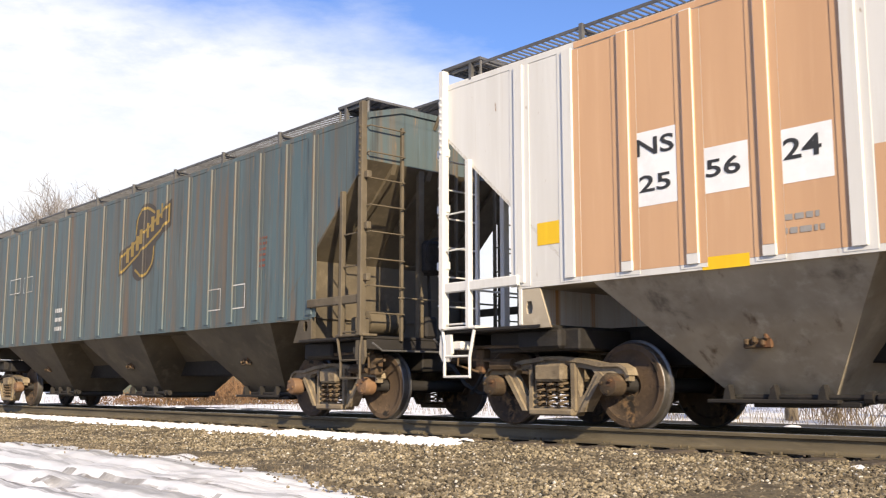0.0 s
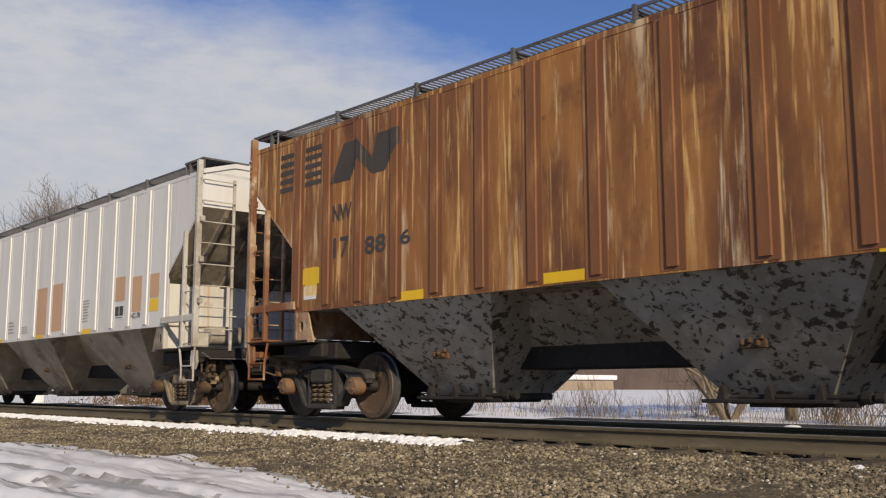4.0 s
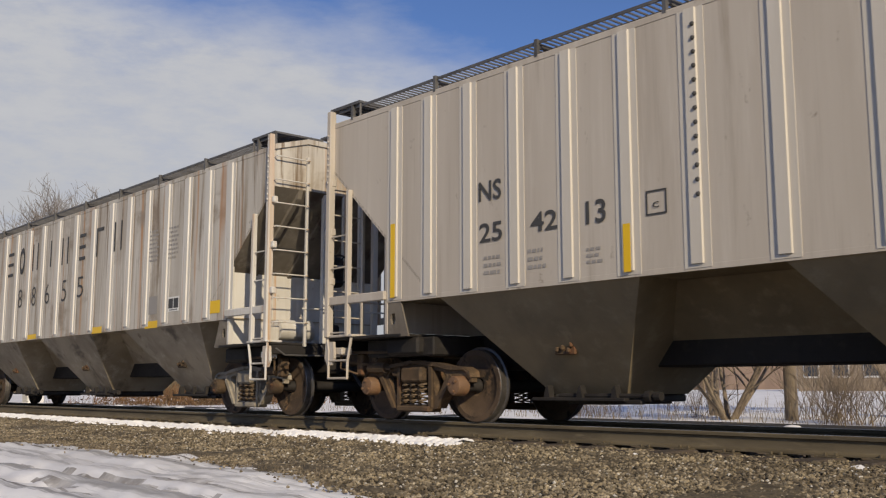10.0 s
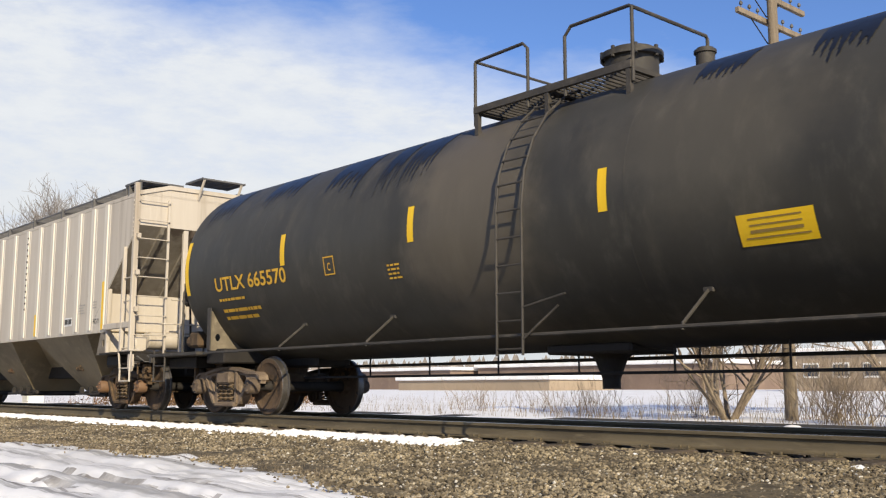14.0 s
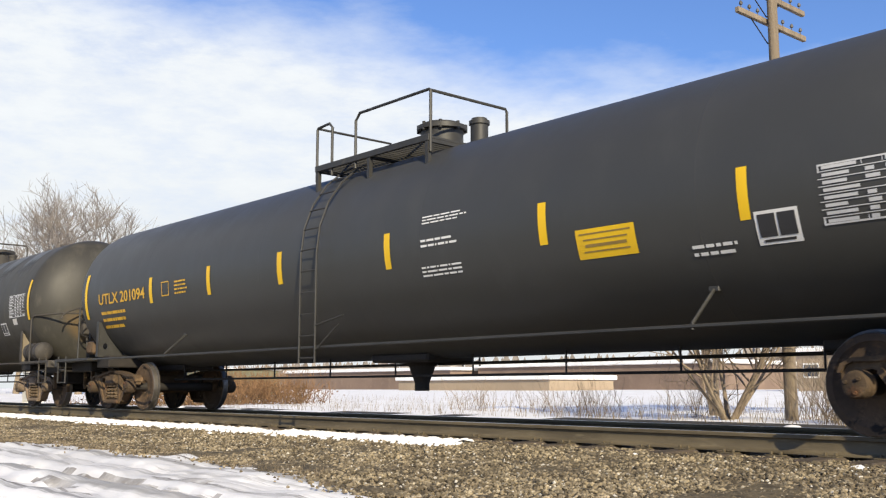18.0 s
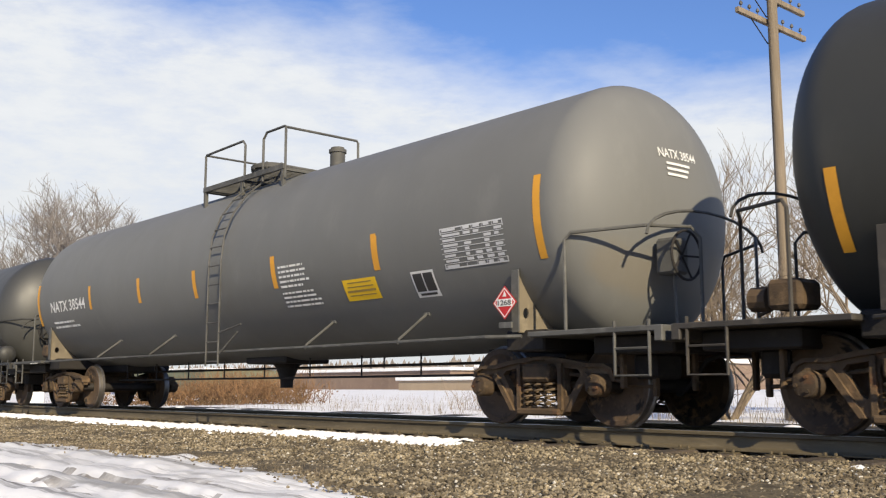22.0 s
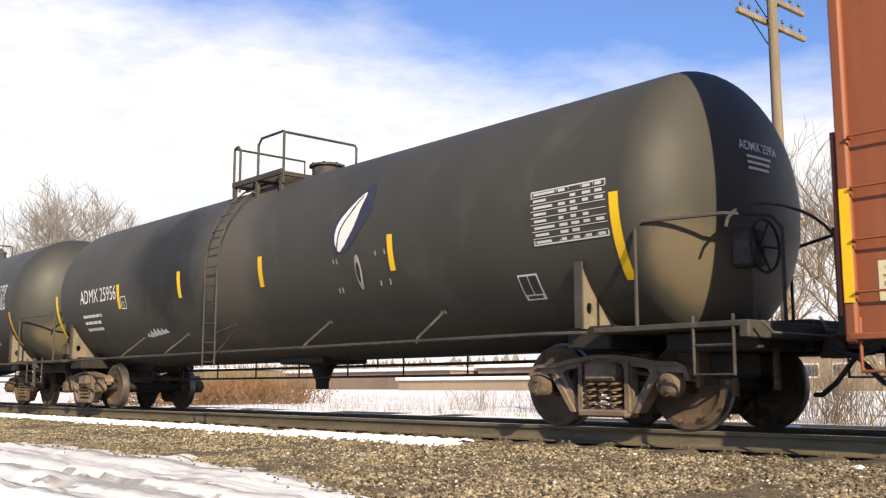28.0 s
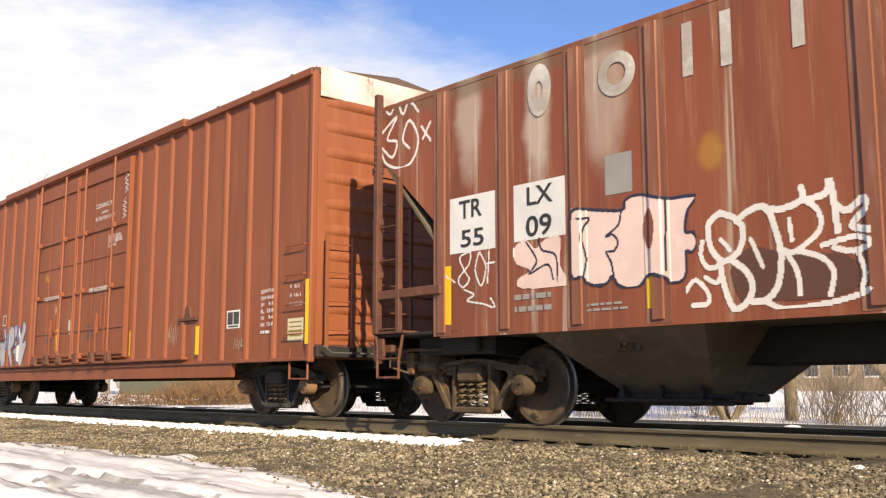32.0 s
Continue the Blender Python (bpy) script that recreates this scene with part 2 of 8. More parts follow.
M["tie"] = surface("weathered_tie", (0.085, 0.065, 0.05), (0.04, 0.032, 0.026), (0.16, 0.13, 0.10), 0.9, scale=10, stretch=(2, 0.4, 2), amount=0.8, bump=0.6)
M["brush"] = surface("dry_brush", (0.185, 0.10, 0.045), (0.085, 0.05, 0.025), (0.31, 0.185, 0.09), 0.9, scale=6, amount=0.7, bump=0, island=0.35)
M["grass"] = surface("dry_grass", (0.33, 0.25, 0.14), (0.20, 0.14, 0.08), (0.48, 0.38, 0.23), 0.85, scale=8, amount=0.7, bump=0, island=0.4)
M["twig"] = surface("bare_twigs", (0.22, 0.17, 0.12), (0.13, 0.10, 0.075), (0.32, 0.26, 0.19), 0.9, scale=5, amount=0.7, bump=0.3, island=0.25)
# twigs for the distance: air haze is put into their greyer colour
M["far_twig"] = surface("hazed_far_twigs", (0.22, 0.195, 0.175), (0.15, 0.13, 0.115), (0.29, 0.265, 0.24), 0.9, scale=5, amount=0.7, bump=0, island=0.25)
M["bark"] = surface("grey_bark", (0.27, 0.215, 0.15), (0.15, 0.115, 0.085), (0.38, 0.31, 0.23), 0.9, scale=9, stretch=(2, 2, 0.4), amount=0.8, bump=0.8, bump_scale=25)
M["pole"] = surface("weathered_pole_wood", (0.24, 0.19, 0.135), (0.14, 0.11, 0.075), (0.34, 0.28, 0.20), 0.9, scale=9, stretch=(3, 3, 0.15), amount=0.8, bump=0.5, bump_scale=20)
M["steel_dark"] = surface("dark_steel", (0.028, 0.024, 0.021), (0.014, 0.012, 0.011), (0.055, 0.045, 0.038), 0.75, 0.2, scale=7, amount=0.7, bump=0.2)
M["truck"] = surface("dusty_cast_steel", (0.115, 0.074, 0.04), (0.028, 0.02, 0.013), (0.23, 0.155, 0.085), 0.85, 0.1, scale=6, amount=0.8, bump=0.35, patches=((RUST, 3.0, (1, 1, 1), 0.55, 0.75),))
M["truck_grey"] = surface("grey_cast_steel", (0.05, 0.046, 0.042), (0.025, 0.023, 0.02), (0.10, 0.09, 0.078), 0.8, 0.1, scale=6, amount=0.8, bump=0.35)
M["truck_pale"] = surface("pale_dusty_cast_steel", (0.34, 0.30, 0.235), (0.15, 0.12, 0.085), (0.46, 0.42, 0.34), 0.85, 0.05, scale=6, amount=0.85, bump=0.35, patches=(((0.10, 0.075, 0.05), 2.5, (1, 1, 1), 0.55, 0.72),))
M["truck_tan"] = surface("tan_dusty_cast_steel", (0.27, 0.21, 0.135), (0.10, 0.075, 0.05), (0.38, 0.31, 0.21), 0.85, 0.05, scale=6, amount=0.85, bump=0.35, patches=(((0.06, 0.045, 0.032), 2.5, (1, 1, 1), 0.54, 0.70),))
M["wheel"] = surface("rusty_wheel_plate", (0.125, 0.082, 0.05), (0.04, 0.027, 0.018), (0.22, 0.145, 0.085), 0.85, 0.1, scale=5, amount=0.9, bump=0.25, patches=(((0.24, 0.14, 0.065), 3.0, (1, 1, 1), .58, .70), ((0.022, 0.017, 0.013), 4.5, (1, 1, 1), .56, .66)))
M["tread"] = surface("worn_wheel_tread", (0.24, 0.22, 0.20), (0.10, 0.09, 0.08), (0.36, 0.34, 0.32), 0.42, 0.8, scale=8, amount=0.7, bump=0.1)
M["cap"] = surface("bearing_cap_paint", (0.24, 0.125, 0.055), (0.13, 0.08, 0.05), (0.36, 0.21, 0.10), 0.7, 0.0, scale=9, amount=0.8, bump=0.2)
M["spring"] = surface("coil_spring_steel", (0.17, 0.12, 0.07), (0.08, 0.055, 0.035), (0.25, 0.18, 0.11), 0.7, 0.1, scale=10, amount=0.7, bump=0.1)
M["grating"] = surface("galvanised_grating", (0.16, 0.155, 0.15), (0.08, 0.075, 0.07), (0.28, 0.27, 0.26), 0.6, 0.5, scale=10, amount=0.6, bump=0)
M["yellow"] = surface("reflective_yellow", (0.86, 0.54, 0.010), (0.66, 0.40, 0.012), (0.92, 0.62, 0.03), 0.45, scale=5, stretch=UP, amount=0.5, bump=0.02)
M["white"] = surface("stencil_white", (0.78, 0.77, 0.74), (0.58, 0.57, 0.54), (0.85, 0.85, 0.83), 0.6, scale=9, amount=0.5, bump=0.02)
M["black"] = surface("stencil_black", (0.035, 0.035, 0.036), (0.02, 0.02, 0.02), (0.08, 0.08, 0.08), 0.6, scale=9, amount=0.5, bump=0.02)
M["gold"] = surface("stencil_yellow", (0.72, 0.42, 0.03), (0.5, 0.28, 0.03), (0.8, 0.52, 0.08), 0.55, scale=9, amount=0.5, bump=0.02)
M["red"] = surface("placard_red", (0.55, 0.02, 0.02), (0.4, 0.015, 0.015), (0.65, 0.05, 0.04), 0.4, scale=9, amount=0.4, bump=0)

# ---- ground, track and background ----
def smooth01(a, b, x):
    t = min(1, max(0, (x - a) / (b - a)))
    return t * t * (3 - 2 * t)


def ground_height(x, y):
    """Height of the ground sheet: ballast bed, shoulder, verge with a trodden road, and the field behind."""
    if y < -1.45:
        h = np.interp(y, [-60, -14, -9.4, -6, -4.4, -3, -1.45], [-1.5, -1.05, -0.95, -0.47, -0.37, -0.31, -0.215])
    elif y < 1.5:
        h = -0.215
    else:
        h = np.interp(y, [1.5, 2.4, 4.5, 7.0, 12, 40, 90, 400, 2500], [-0.215, -0.28, -0.26, -0.20, -0.24, 0.12, 0.3, 0.3, 0.3])
    return float(h)


def road_edge(x):
    """y at which the ballast gives way to the trodden snow."""
    return float(np.interp(x, [-80, -40, -25, -17, -10, -7.5, -6, -4.5, -2, 3, 40], [-4.9, -4.6, -4.45, -4.3, -4.15, -4.4, -4.85, -5.6, -6.6, -7.6, -8.2]))


def grid_sheet(xs, ys, height):
    mb = MB()
    mb.v = [(x, y, height(x, y)) for x in xs for y in ys]
    m = len(ys)
    mb.f = [(i * m + j, (i + 1) * m + j, (i + 1) * m + j + 1, i * m + j + 1) for i in range(len(xs) - 1) for j in range(m - 1)]
    return mb


def build_ground():
    xs = [-2500, -900, -400, -250, -150] + [float(v) for v in np.arange(-100, -40, 4)] + [float(v) for v in np.arange(-40, -17, 0.25)] + [float(v) for v in np.arange(-17, -5, 0.09)] + [float(v) for v in np.arange(-5, 8, 0.25)] + [float(v) for v in np.arange(8, 24, .5)] + [float(v) for v in np.arange(24, 48, 4)] + [80, 200, 600, 2500]
    ys = [-2500, -500, -60, -30, -20, -16, -14, -13] + [float(v) for v in np.arange(-12.4, -7, 0.3)] + [float(v) for v in np.arange(-7, -4.3, 0.06)] + [float(v) for v in np.arange(-4.3, -1.45, 0.15)] + [-1.45, -1.3, 0, 1.3, 1.5, 2, 2.4, 3, 4, 5, 6, 7, 8, 9, 10, 12, 14, 17, 20, 25, 30, 40, 60, 90, 150, 400, 2500]
    def h(x, y):
        z = ground_height(x, y)
        if -8 < y < -1.4 and -45 < x < 8:
            z += 0.035 * noise.noise((x * 0.9, y * 0.9, 0)) + 0.02 * noise.noise((x * 2.7, y * 2.7, 5))
            if y < -4.2:
                z += 0.02 * noise.noise((x * 1.4, y * 2.6, 11)) + 0.008 * noise.noise((x * 5, y * 5, 4))
                for r0, w, deep in ((-4.72, .06, .03), (-5.42, .085, .075), (-5.88, .14, .06), (-6.35, .09, .06), (-6.75, .16, .07)):
                    yr = r0 + .06 * math.sin(x * .7 + r0 * 3) + .03 * noise.noise((x * 1.7, r0, 6))
                    z -= deep * (1 + .9 * noise.noise((x * 3.1, r0 * 5, 1))) * math.exp(-((y - yr) / w) ** 2) - .3 * deep * math.exp(-((y - yr - 1.8 * w) / w) ** 2)
                z += .014 * max(0, noise.noise((x * 6.5, y * 7.5, 21))) + .006 * noise.noise((x * 11, y * 12, 8))
        elif 7 < y < 60:
            z += 0.10 * noise.noise((x * 0.2, y * 0.2, 3)) + 0.05 * noise.noise((x * 0.9, y * 0.9, 9))
        return z
    me = grid_sheet(xs, ys, h).mesh("ground", True)
    me.materials.append(M["snow"])
    me.materials.append(M["ballast"])
    me.materials.append(M["cinder"])
    me.materials.append(M["snow_road"])
    me.materials.append(M["slush"])
    marks = ((-8.75, -5.12, .38, .06), (-8.35, -5.02, .22, .05), (-9.35, -5.30, .5, .04), (-9.9, -5.75, .6, .05), (-8.9, -5.95, .5, .06))
    for p in me.polygons:
        x, y, _ = p.center
        wob = 0.18 * noise.noise((x * 1.3, y * 1.3, 2)) + 0.3 * noise.noise((x * 0.35, 0, 7))
        # unseen ground behind the camera, made ballast to dim and warm the bounce light
        if y < -10.6 + wob * 3:
            p.material_index = 1
        elif y < road_edge(x) + wob:
            rut = -5.42 + .06 * math.sin(x * .7 - 16.26) + .03 * noise.noise((x * 1.7, -5.42, 6))
            dirty = abs(y - rut) < .06 + .05 * noise.noise((x * 2.1, 4, 4)) and noise.noise((x * 1.1, y * 3, 13)) > -.18
            dirty = dirty or any(((x - a) / c) ** 2 + ((y - b) / d) ** 2 < 1 + .8 * noise.noise((x * 7, y * 7, 2)) for a, b, c, d in marks)
            p.material_index = 4 if dirty else 3
        elif y < 1.5:
            p.material_index = 1
        elif y < 6.6 + wob * 2:
            p.material_index = 2
    ob = new("ground", me)
    tagged(ob, "snowy ground with a grey ballast bed and trodden road", "ground", kind="structure")


def rail_profile():
    return [(-.076, -.18), (.076, -.18), (.076, -.168), (.02, -.150), (.009, -.135), (.009, -.055), (.014, -.045), (.036, -.036), (.0375, -.010), (.030, -.001),
            (-.030, -.001), (-.0375, -.010), (-.036, -.036), (-.014, -.045), (-.009, -.055), (-.009, -.135), (-.02, -.150), (-.076, -.168)]


def build_track():
    track = thing("railway_track", "single railway track with rusty rails on grey ballast", "railway track")
    track["kind"] = "structure"
    for side in (-1, 1):
        y = side * 0.7525
        r = part("rail", MB().prism([(y + a, b) for a, b in rail_profile()], -420, 160, "x"), M["rail"], track, "rust-brown steel rail with a bright head", True)
        part("rail_head", MB().box(-420, 160, y - .029, y + .029, -.004, .0015, .001), M["rail_top"], r, "polished running surface")
    tie = MB().box(-.115, .115, -1.30, 1.30, -.36, -.19, .015).mesh("tie")
    plate = MB()
    for s in (-1, 1):
        y = s * .7525
        plate.box(-.09, .09, y - .15, y + .15, -.19, -.178, .003)
        for dx in (-.05, .05):
            for dy in (-.095, .095):
                plate.box(dx - .012, dx + .012, y + dy - .016, y + dy + .016, -.178, -.148, .004)
    plate = plate.mesh("tie_plate")
    for i in range(150):
        x = -70 + i * 0.52 + random.uniform(-.03, .03)
        t = part("tie", tie, M["tie"], track)
        t.location = (x, random.uniform(-.04, .04), random.uniform(-.012, .006))
        t.rotation_euler = (0, 0, random.uniform(-.015, .015))
        p = part("tie_plate", plate, M["rail"], t)
        p.location = (0, 0, 0)


STONE_V = None


def stones(n, pick, size, seed, lift=0.35):
    """Many small broken stones in one mesh; pick gives x, y."""
    rng = np.random.default_rng(seed)
    ico = np.array([(0, 0, 1), (.89, 0, .3), (.28, .85, .3), (-.72, .53, .3), (-.72, -.53, .3), (.28, -.85, .3), (.6, .45, -.7), (-.4, .6, -.75), (-.5, -.5, -.7), (.55, -.5, -.7)])
    faces = [(0, 1, 2), (0, 2, 3), (0, 3, 4), (0, 4, 5), (0, 5, 1), (1, 6, 2), (2, 7, 3), (2, 6, 7), (3, 7, 8), (3, 8, 4), (4, 8, 5), (5, 8, 9), (5, 9, 1), (1, 9, 6)]
    xy = pick(rng, n)
    V, F = [], []
    for k, (x, y) in enumerate(xy):
        s = size * rng.uniform(.55, 1.35)
        a = rng.uniform(0, 6.28)
        p = ico * rng.uniform(.7, 1.2, (10, 1)) * np.array([rng.uniform(.8, 1.4), rng.uniform(.7, 1.1), rng.uniform(.55, .95)]) * s
        c, d = math.cos(a), math.sin(a)
        q = np.stack([p[:, 0] * c - p[:, 1] * d + x, p[:, 0] * d + p[:, 1] * c + y, p[:, 2] + ground_height(x, y) + s * lift], 1)
        V.append(q)
        F += [(f[0] + 10 * k, f[1] + 10 * k, f[2] + 10 * k) for f in faces]
    mb = MB()
    mb.v, mb.f = [tuple(p) for q in V for p in q.tolist()], F
    me = bpy.data.meshes.new("stones")
    me.from_pydata(mb.v, [], mb.f)
    return me


def build_ballast():
    def near(rng, n):
        out = []
        while len(out) < n:
            x = -1.5 - 34 * rng.random() ** 1.8
            y = rng.uniform(-7.4, -0.95)
            if y > road_edge(x) + 0.12 * rng.standard_normal() and not (y > -1.42 and rng.random() < .4):
                out.append((x, y))
        return out
    me = stones(72000, near, 0.0180, 3)
    me.materials.append(M["stone"])
    tagged(new("ballast_stones", me), "loose grey-brown crushed ballast stones beside the rail", "ballast", kind="stuff")
    def between(rng, n):
        return [(-60 * rng.random() ** 1.4, rng.uniform(-.65, 2.6)) for _ in range(n)]
    me = stones(3500, between, 0.034, 4)
    me.materials.append(M["stone"])
    tagged(new("ballast_stones_in_track", me), "crushed ballast stones between the rails", "ballast", kind="stuff")
    def pale(rng, n):
        return [(x, rng.uniform(max(-4.6, road_edge(x) + .1), -1.5)) for x in (-1.8 - 20 * rng.random(n) ** 1.5)]
    me = stones(1400, pale, 0.014, 9, .6)
    me.materials.append(M["white_stone"])
    tagged(new("pale_stones", me), "scattered small pale limestone pieces on the ballast", "ballast", kind="stuff")


def lumps(name, pts, mat, label):
    """Flattened snow lumps in one mesh: x, y, z, rx, ry, rz."""
    mb = MB()
    for k, (x, y, z, a, b, c) in enumerate(pts):
        n, v, f = 9, [(x, y, z + c)], []
        for ring, (rr, hh) in enumerate(((.55, .8), (.9, .35), (1.05, -.35))):
            for j in range(n):
                t = 2 * math.pi * j / n
                w = 1 + .28 * noise.noise((k * 3.1, j * 1.7, ring))
                v.append((x + a * rr * w * math.cos(t), y + b * rr * w * math.sin(t), z + c * hh))
        f += [(0, 1 + j, 1 + (j + 1) % n) for j in range(n)]
        for ring in range(2):
            o = 1 + ring * n
            f += [(o + j, o + n + j, o + n + (j + 1) % n, o + (j + 1) % n) for j in range(n)]
        mb.add(v, f)
    return tagged(part(name, mb, mat, None, smooth=True), label, "snow", kind="stuff")


def build_snow_strip():
    """A low uneven bank of old snow along the tie ends, broken in places."""
    rng = random.Random(5)
    mb, m, last = MB(), 8, None
    for i in range(2200):
        x = -58 + i * .0255
        cover = noise.noise((x * .9, 3, 1)) * .45 + noise.noise((x * 4.5, 7, 2)) * .40 + (.52 if -27 < x < -13.2 or -12.4 < x < -8.6 else .08 if x < -8.6 else -.12)
        w = .19 * min(1.0, max(0.0, cover * 2.2)) * (1 + .35 * noise.noise((x * 11, 0, 4)))
        if w < .015:
            last = None
            continue
        yc = -1.52 + .05 * noise.noise((x * 2.3, 9, 0)) + .03 * noise.noise((x * 9, 9, 3))
        k = len(mb.v)
        for j in range(m):
            t = j / (m - 1)
            y = yc + (t * 2 - 1) * w * (1 + .3 * noise.noise((x * 14, t * 3, 8)))
            h = math.sin(math.pi * t) ** .6 * (.022 + .20 * w) * (1 + .7 * noise.noise((x * 16, t * 4, 2)))
            mb.v.append((x, y, ground_height(x, y) - .012 + h))
        if last is not None:
            mb.f += [(last + j, k + j, k + j + 1, last + j + 1) for j in range(m - 1)]
        last = k
    tagged(part("snow_strip", mb, M["snow"], None), "narrow broken strip of old snow along the tie ends", "snow", kind="stuff")
    clods = []
    for k in range(2600):
        x = rng.uniform(-40, -8.4)
        if noise.noise((x * .9, 3, 1)) * .45 + noise.noise((x * 3.1, 5, 2)) * .3 + (.30 if -27 < x < -8.6 else -.08) > 0:
            y, q = -1.60 + rng.gauss(0, .13), rng.uniform(.012, .045)
            clods.append((x, y, ground_height(x, y) + .01, q * 1.3, q, q * .8))
    lumps("snow_clods", clods, M["snow"], "ragged clods of old snow beside the tie ends")
    pts = [(x + rng.uniform(-.3, .3), rng.uniform(3.2, 6.4), -.27, rng.uniform(.1, .4), rng.uniform(.1, .25), rng.uniform(.03, .1)) for x in np.arange(-40, -3, .5)]
    lumps("snow_patches", pts, M["snow"], "small patches of old snow behind the track")


def branch(mb, p, d, length, r, depth, rng, spread=.6, tropism=.12, min_r=.004, kids=3):
    """A limb that bends and forks."""
    segs = 4 if depth > 1 else 3
    path = [p.copy()]
    q, dd = p.copy(), d.normalized()
    for i in range(segs):
        dd = (dd + Vector((rng.gauss(0, .13), rng.gauss(0, .13), rng.gauss(0, .08) + tropism * .4))).normalized()
        q = q + dd * (length / segs)
        path.append(q.copy())
    n = 7 if r > .05 else 4 if r > .012 else 3
    k = len(mb.v)
    prev = None
    for i, c in enumerate(path):
        t = (path[min(i + 1, segs)] - path[max(i - 1, 0)]).normalized()
        a = t.orthogonal().normalized() if prev is None else (prev - t * prev.dot(t)).normalized()
        prev = a
        b = t.cross(a)
        rr = r * (1 - .45 * i / segs)
        mb.v += [tuple(c + a * rr * math.cos(2 * math.pi * j / n) + b * rr * math.sin(2 * math.pi * j / n)) for j in range(n)]
    for i in range(segs):
        mb.f += [(k + i * n + j, k + i * n + (j + 1) % n, k + (i + 1) * n + (j + 1) % n, k + (i + 1) * n + j) for j in range(n)]
    if depth <= 0 or r * .5 < min_r * .6:
        return
    for i in range(kids + (1 if depth > 2 else 0)):
        t = rng.uniform(.3, 1.0)
        s = path[min(segs, max(1, round(t * segs)))]
        side = Vector((rng.gauss(0, 1), rng.gauss(0, 1), rng.gauss(.25, .6))).normalized()
        nd = (dd * (1 - spread) + side * spread + Vector((0, 0, tropism))).normalized()
        branch(mb, s, nd, length * rng.uniform(.5, .78), max(min_r, r * rng.uniform(.42, .62)), depth - 1, rng, spread, tropism, min_r, kids)


def bare_tree(name, x, y, z, height, stems, seed, label, r=.16, depth=4, spread=.55, lean=.35, group="", kids=3, min_r=.006):
    rng = random.Random(seed)
    tree = thing(name, label, "tree", group, pose(x, y, z))
    trunk, crown = MB(), MB()
    for i in range(stems):
        a = 2 * math.pi * i / max(1, stems) + rng.uniform(-.5, .5)
        d = Vector((math.cos(a) * lean, math.sin(a) * lean, 1)) if stems > 1 else Vector((rng.uniform(-.05, .05), rng.uniform(-.05, .05), 1))
        L = height * rng.uniform(.38, .5)
        p = Vector((math.cos(a) * r * .7 * (stems > 1), math.sin(a) * r * .7 * (stems > 1), -.1))
        path, q, dd = [p.copy()], p.copy(), d.normalized()
        for k in range(5):
            dd = (dd + Vector((rng.gauss(0, .06), rng.gauss(0, .06), .05))).normalized()
            q = q + dd * L / 5
            path.append(q.copy())
        n = 9
        k0 = len(trunk.v)
        for j, c in enumerate(path):
            rr = r * (1.25 if j == 0 else 1 - .1 * j)
            trunk.v += [(c.x + rr * math.cos(2 * math.pi * m / n), c.y + rr * math.sin(2 * math.pi * m / n), c.z) for m in range(n)]
        for j in range(5):
            trunk.f += [(k0 + j * n + m, k0 + j * n + (m + 1) % n, k0 + (j + 1) * n + (m + 1) % n, k0 + (j + 1) * n + m) for m in range(n)]
        for m in range(5 if stems < 4 else 4):
            s = path[rng.choice((2, 3, 4, 5, 5))]
            sd = Vector((rng.gauss(0, 1), rng.gauss(0, 1), rng.uniform(.1, .9))).normalized()
            branch(crown, s, (dd * .5 + sd * spread), height * rng.uniform(.24, .36), r * .45, depth - 1, rng, spread, .12, min_r, kids)
    part("trunk", trunk, M["bark"], tree, smooth=True)
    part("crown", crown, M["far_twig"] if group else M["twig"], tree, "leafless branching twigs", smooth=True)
    return tree


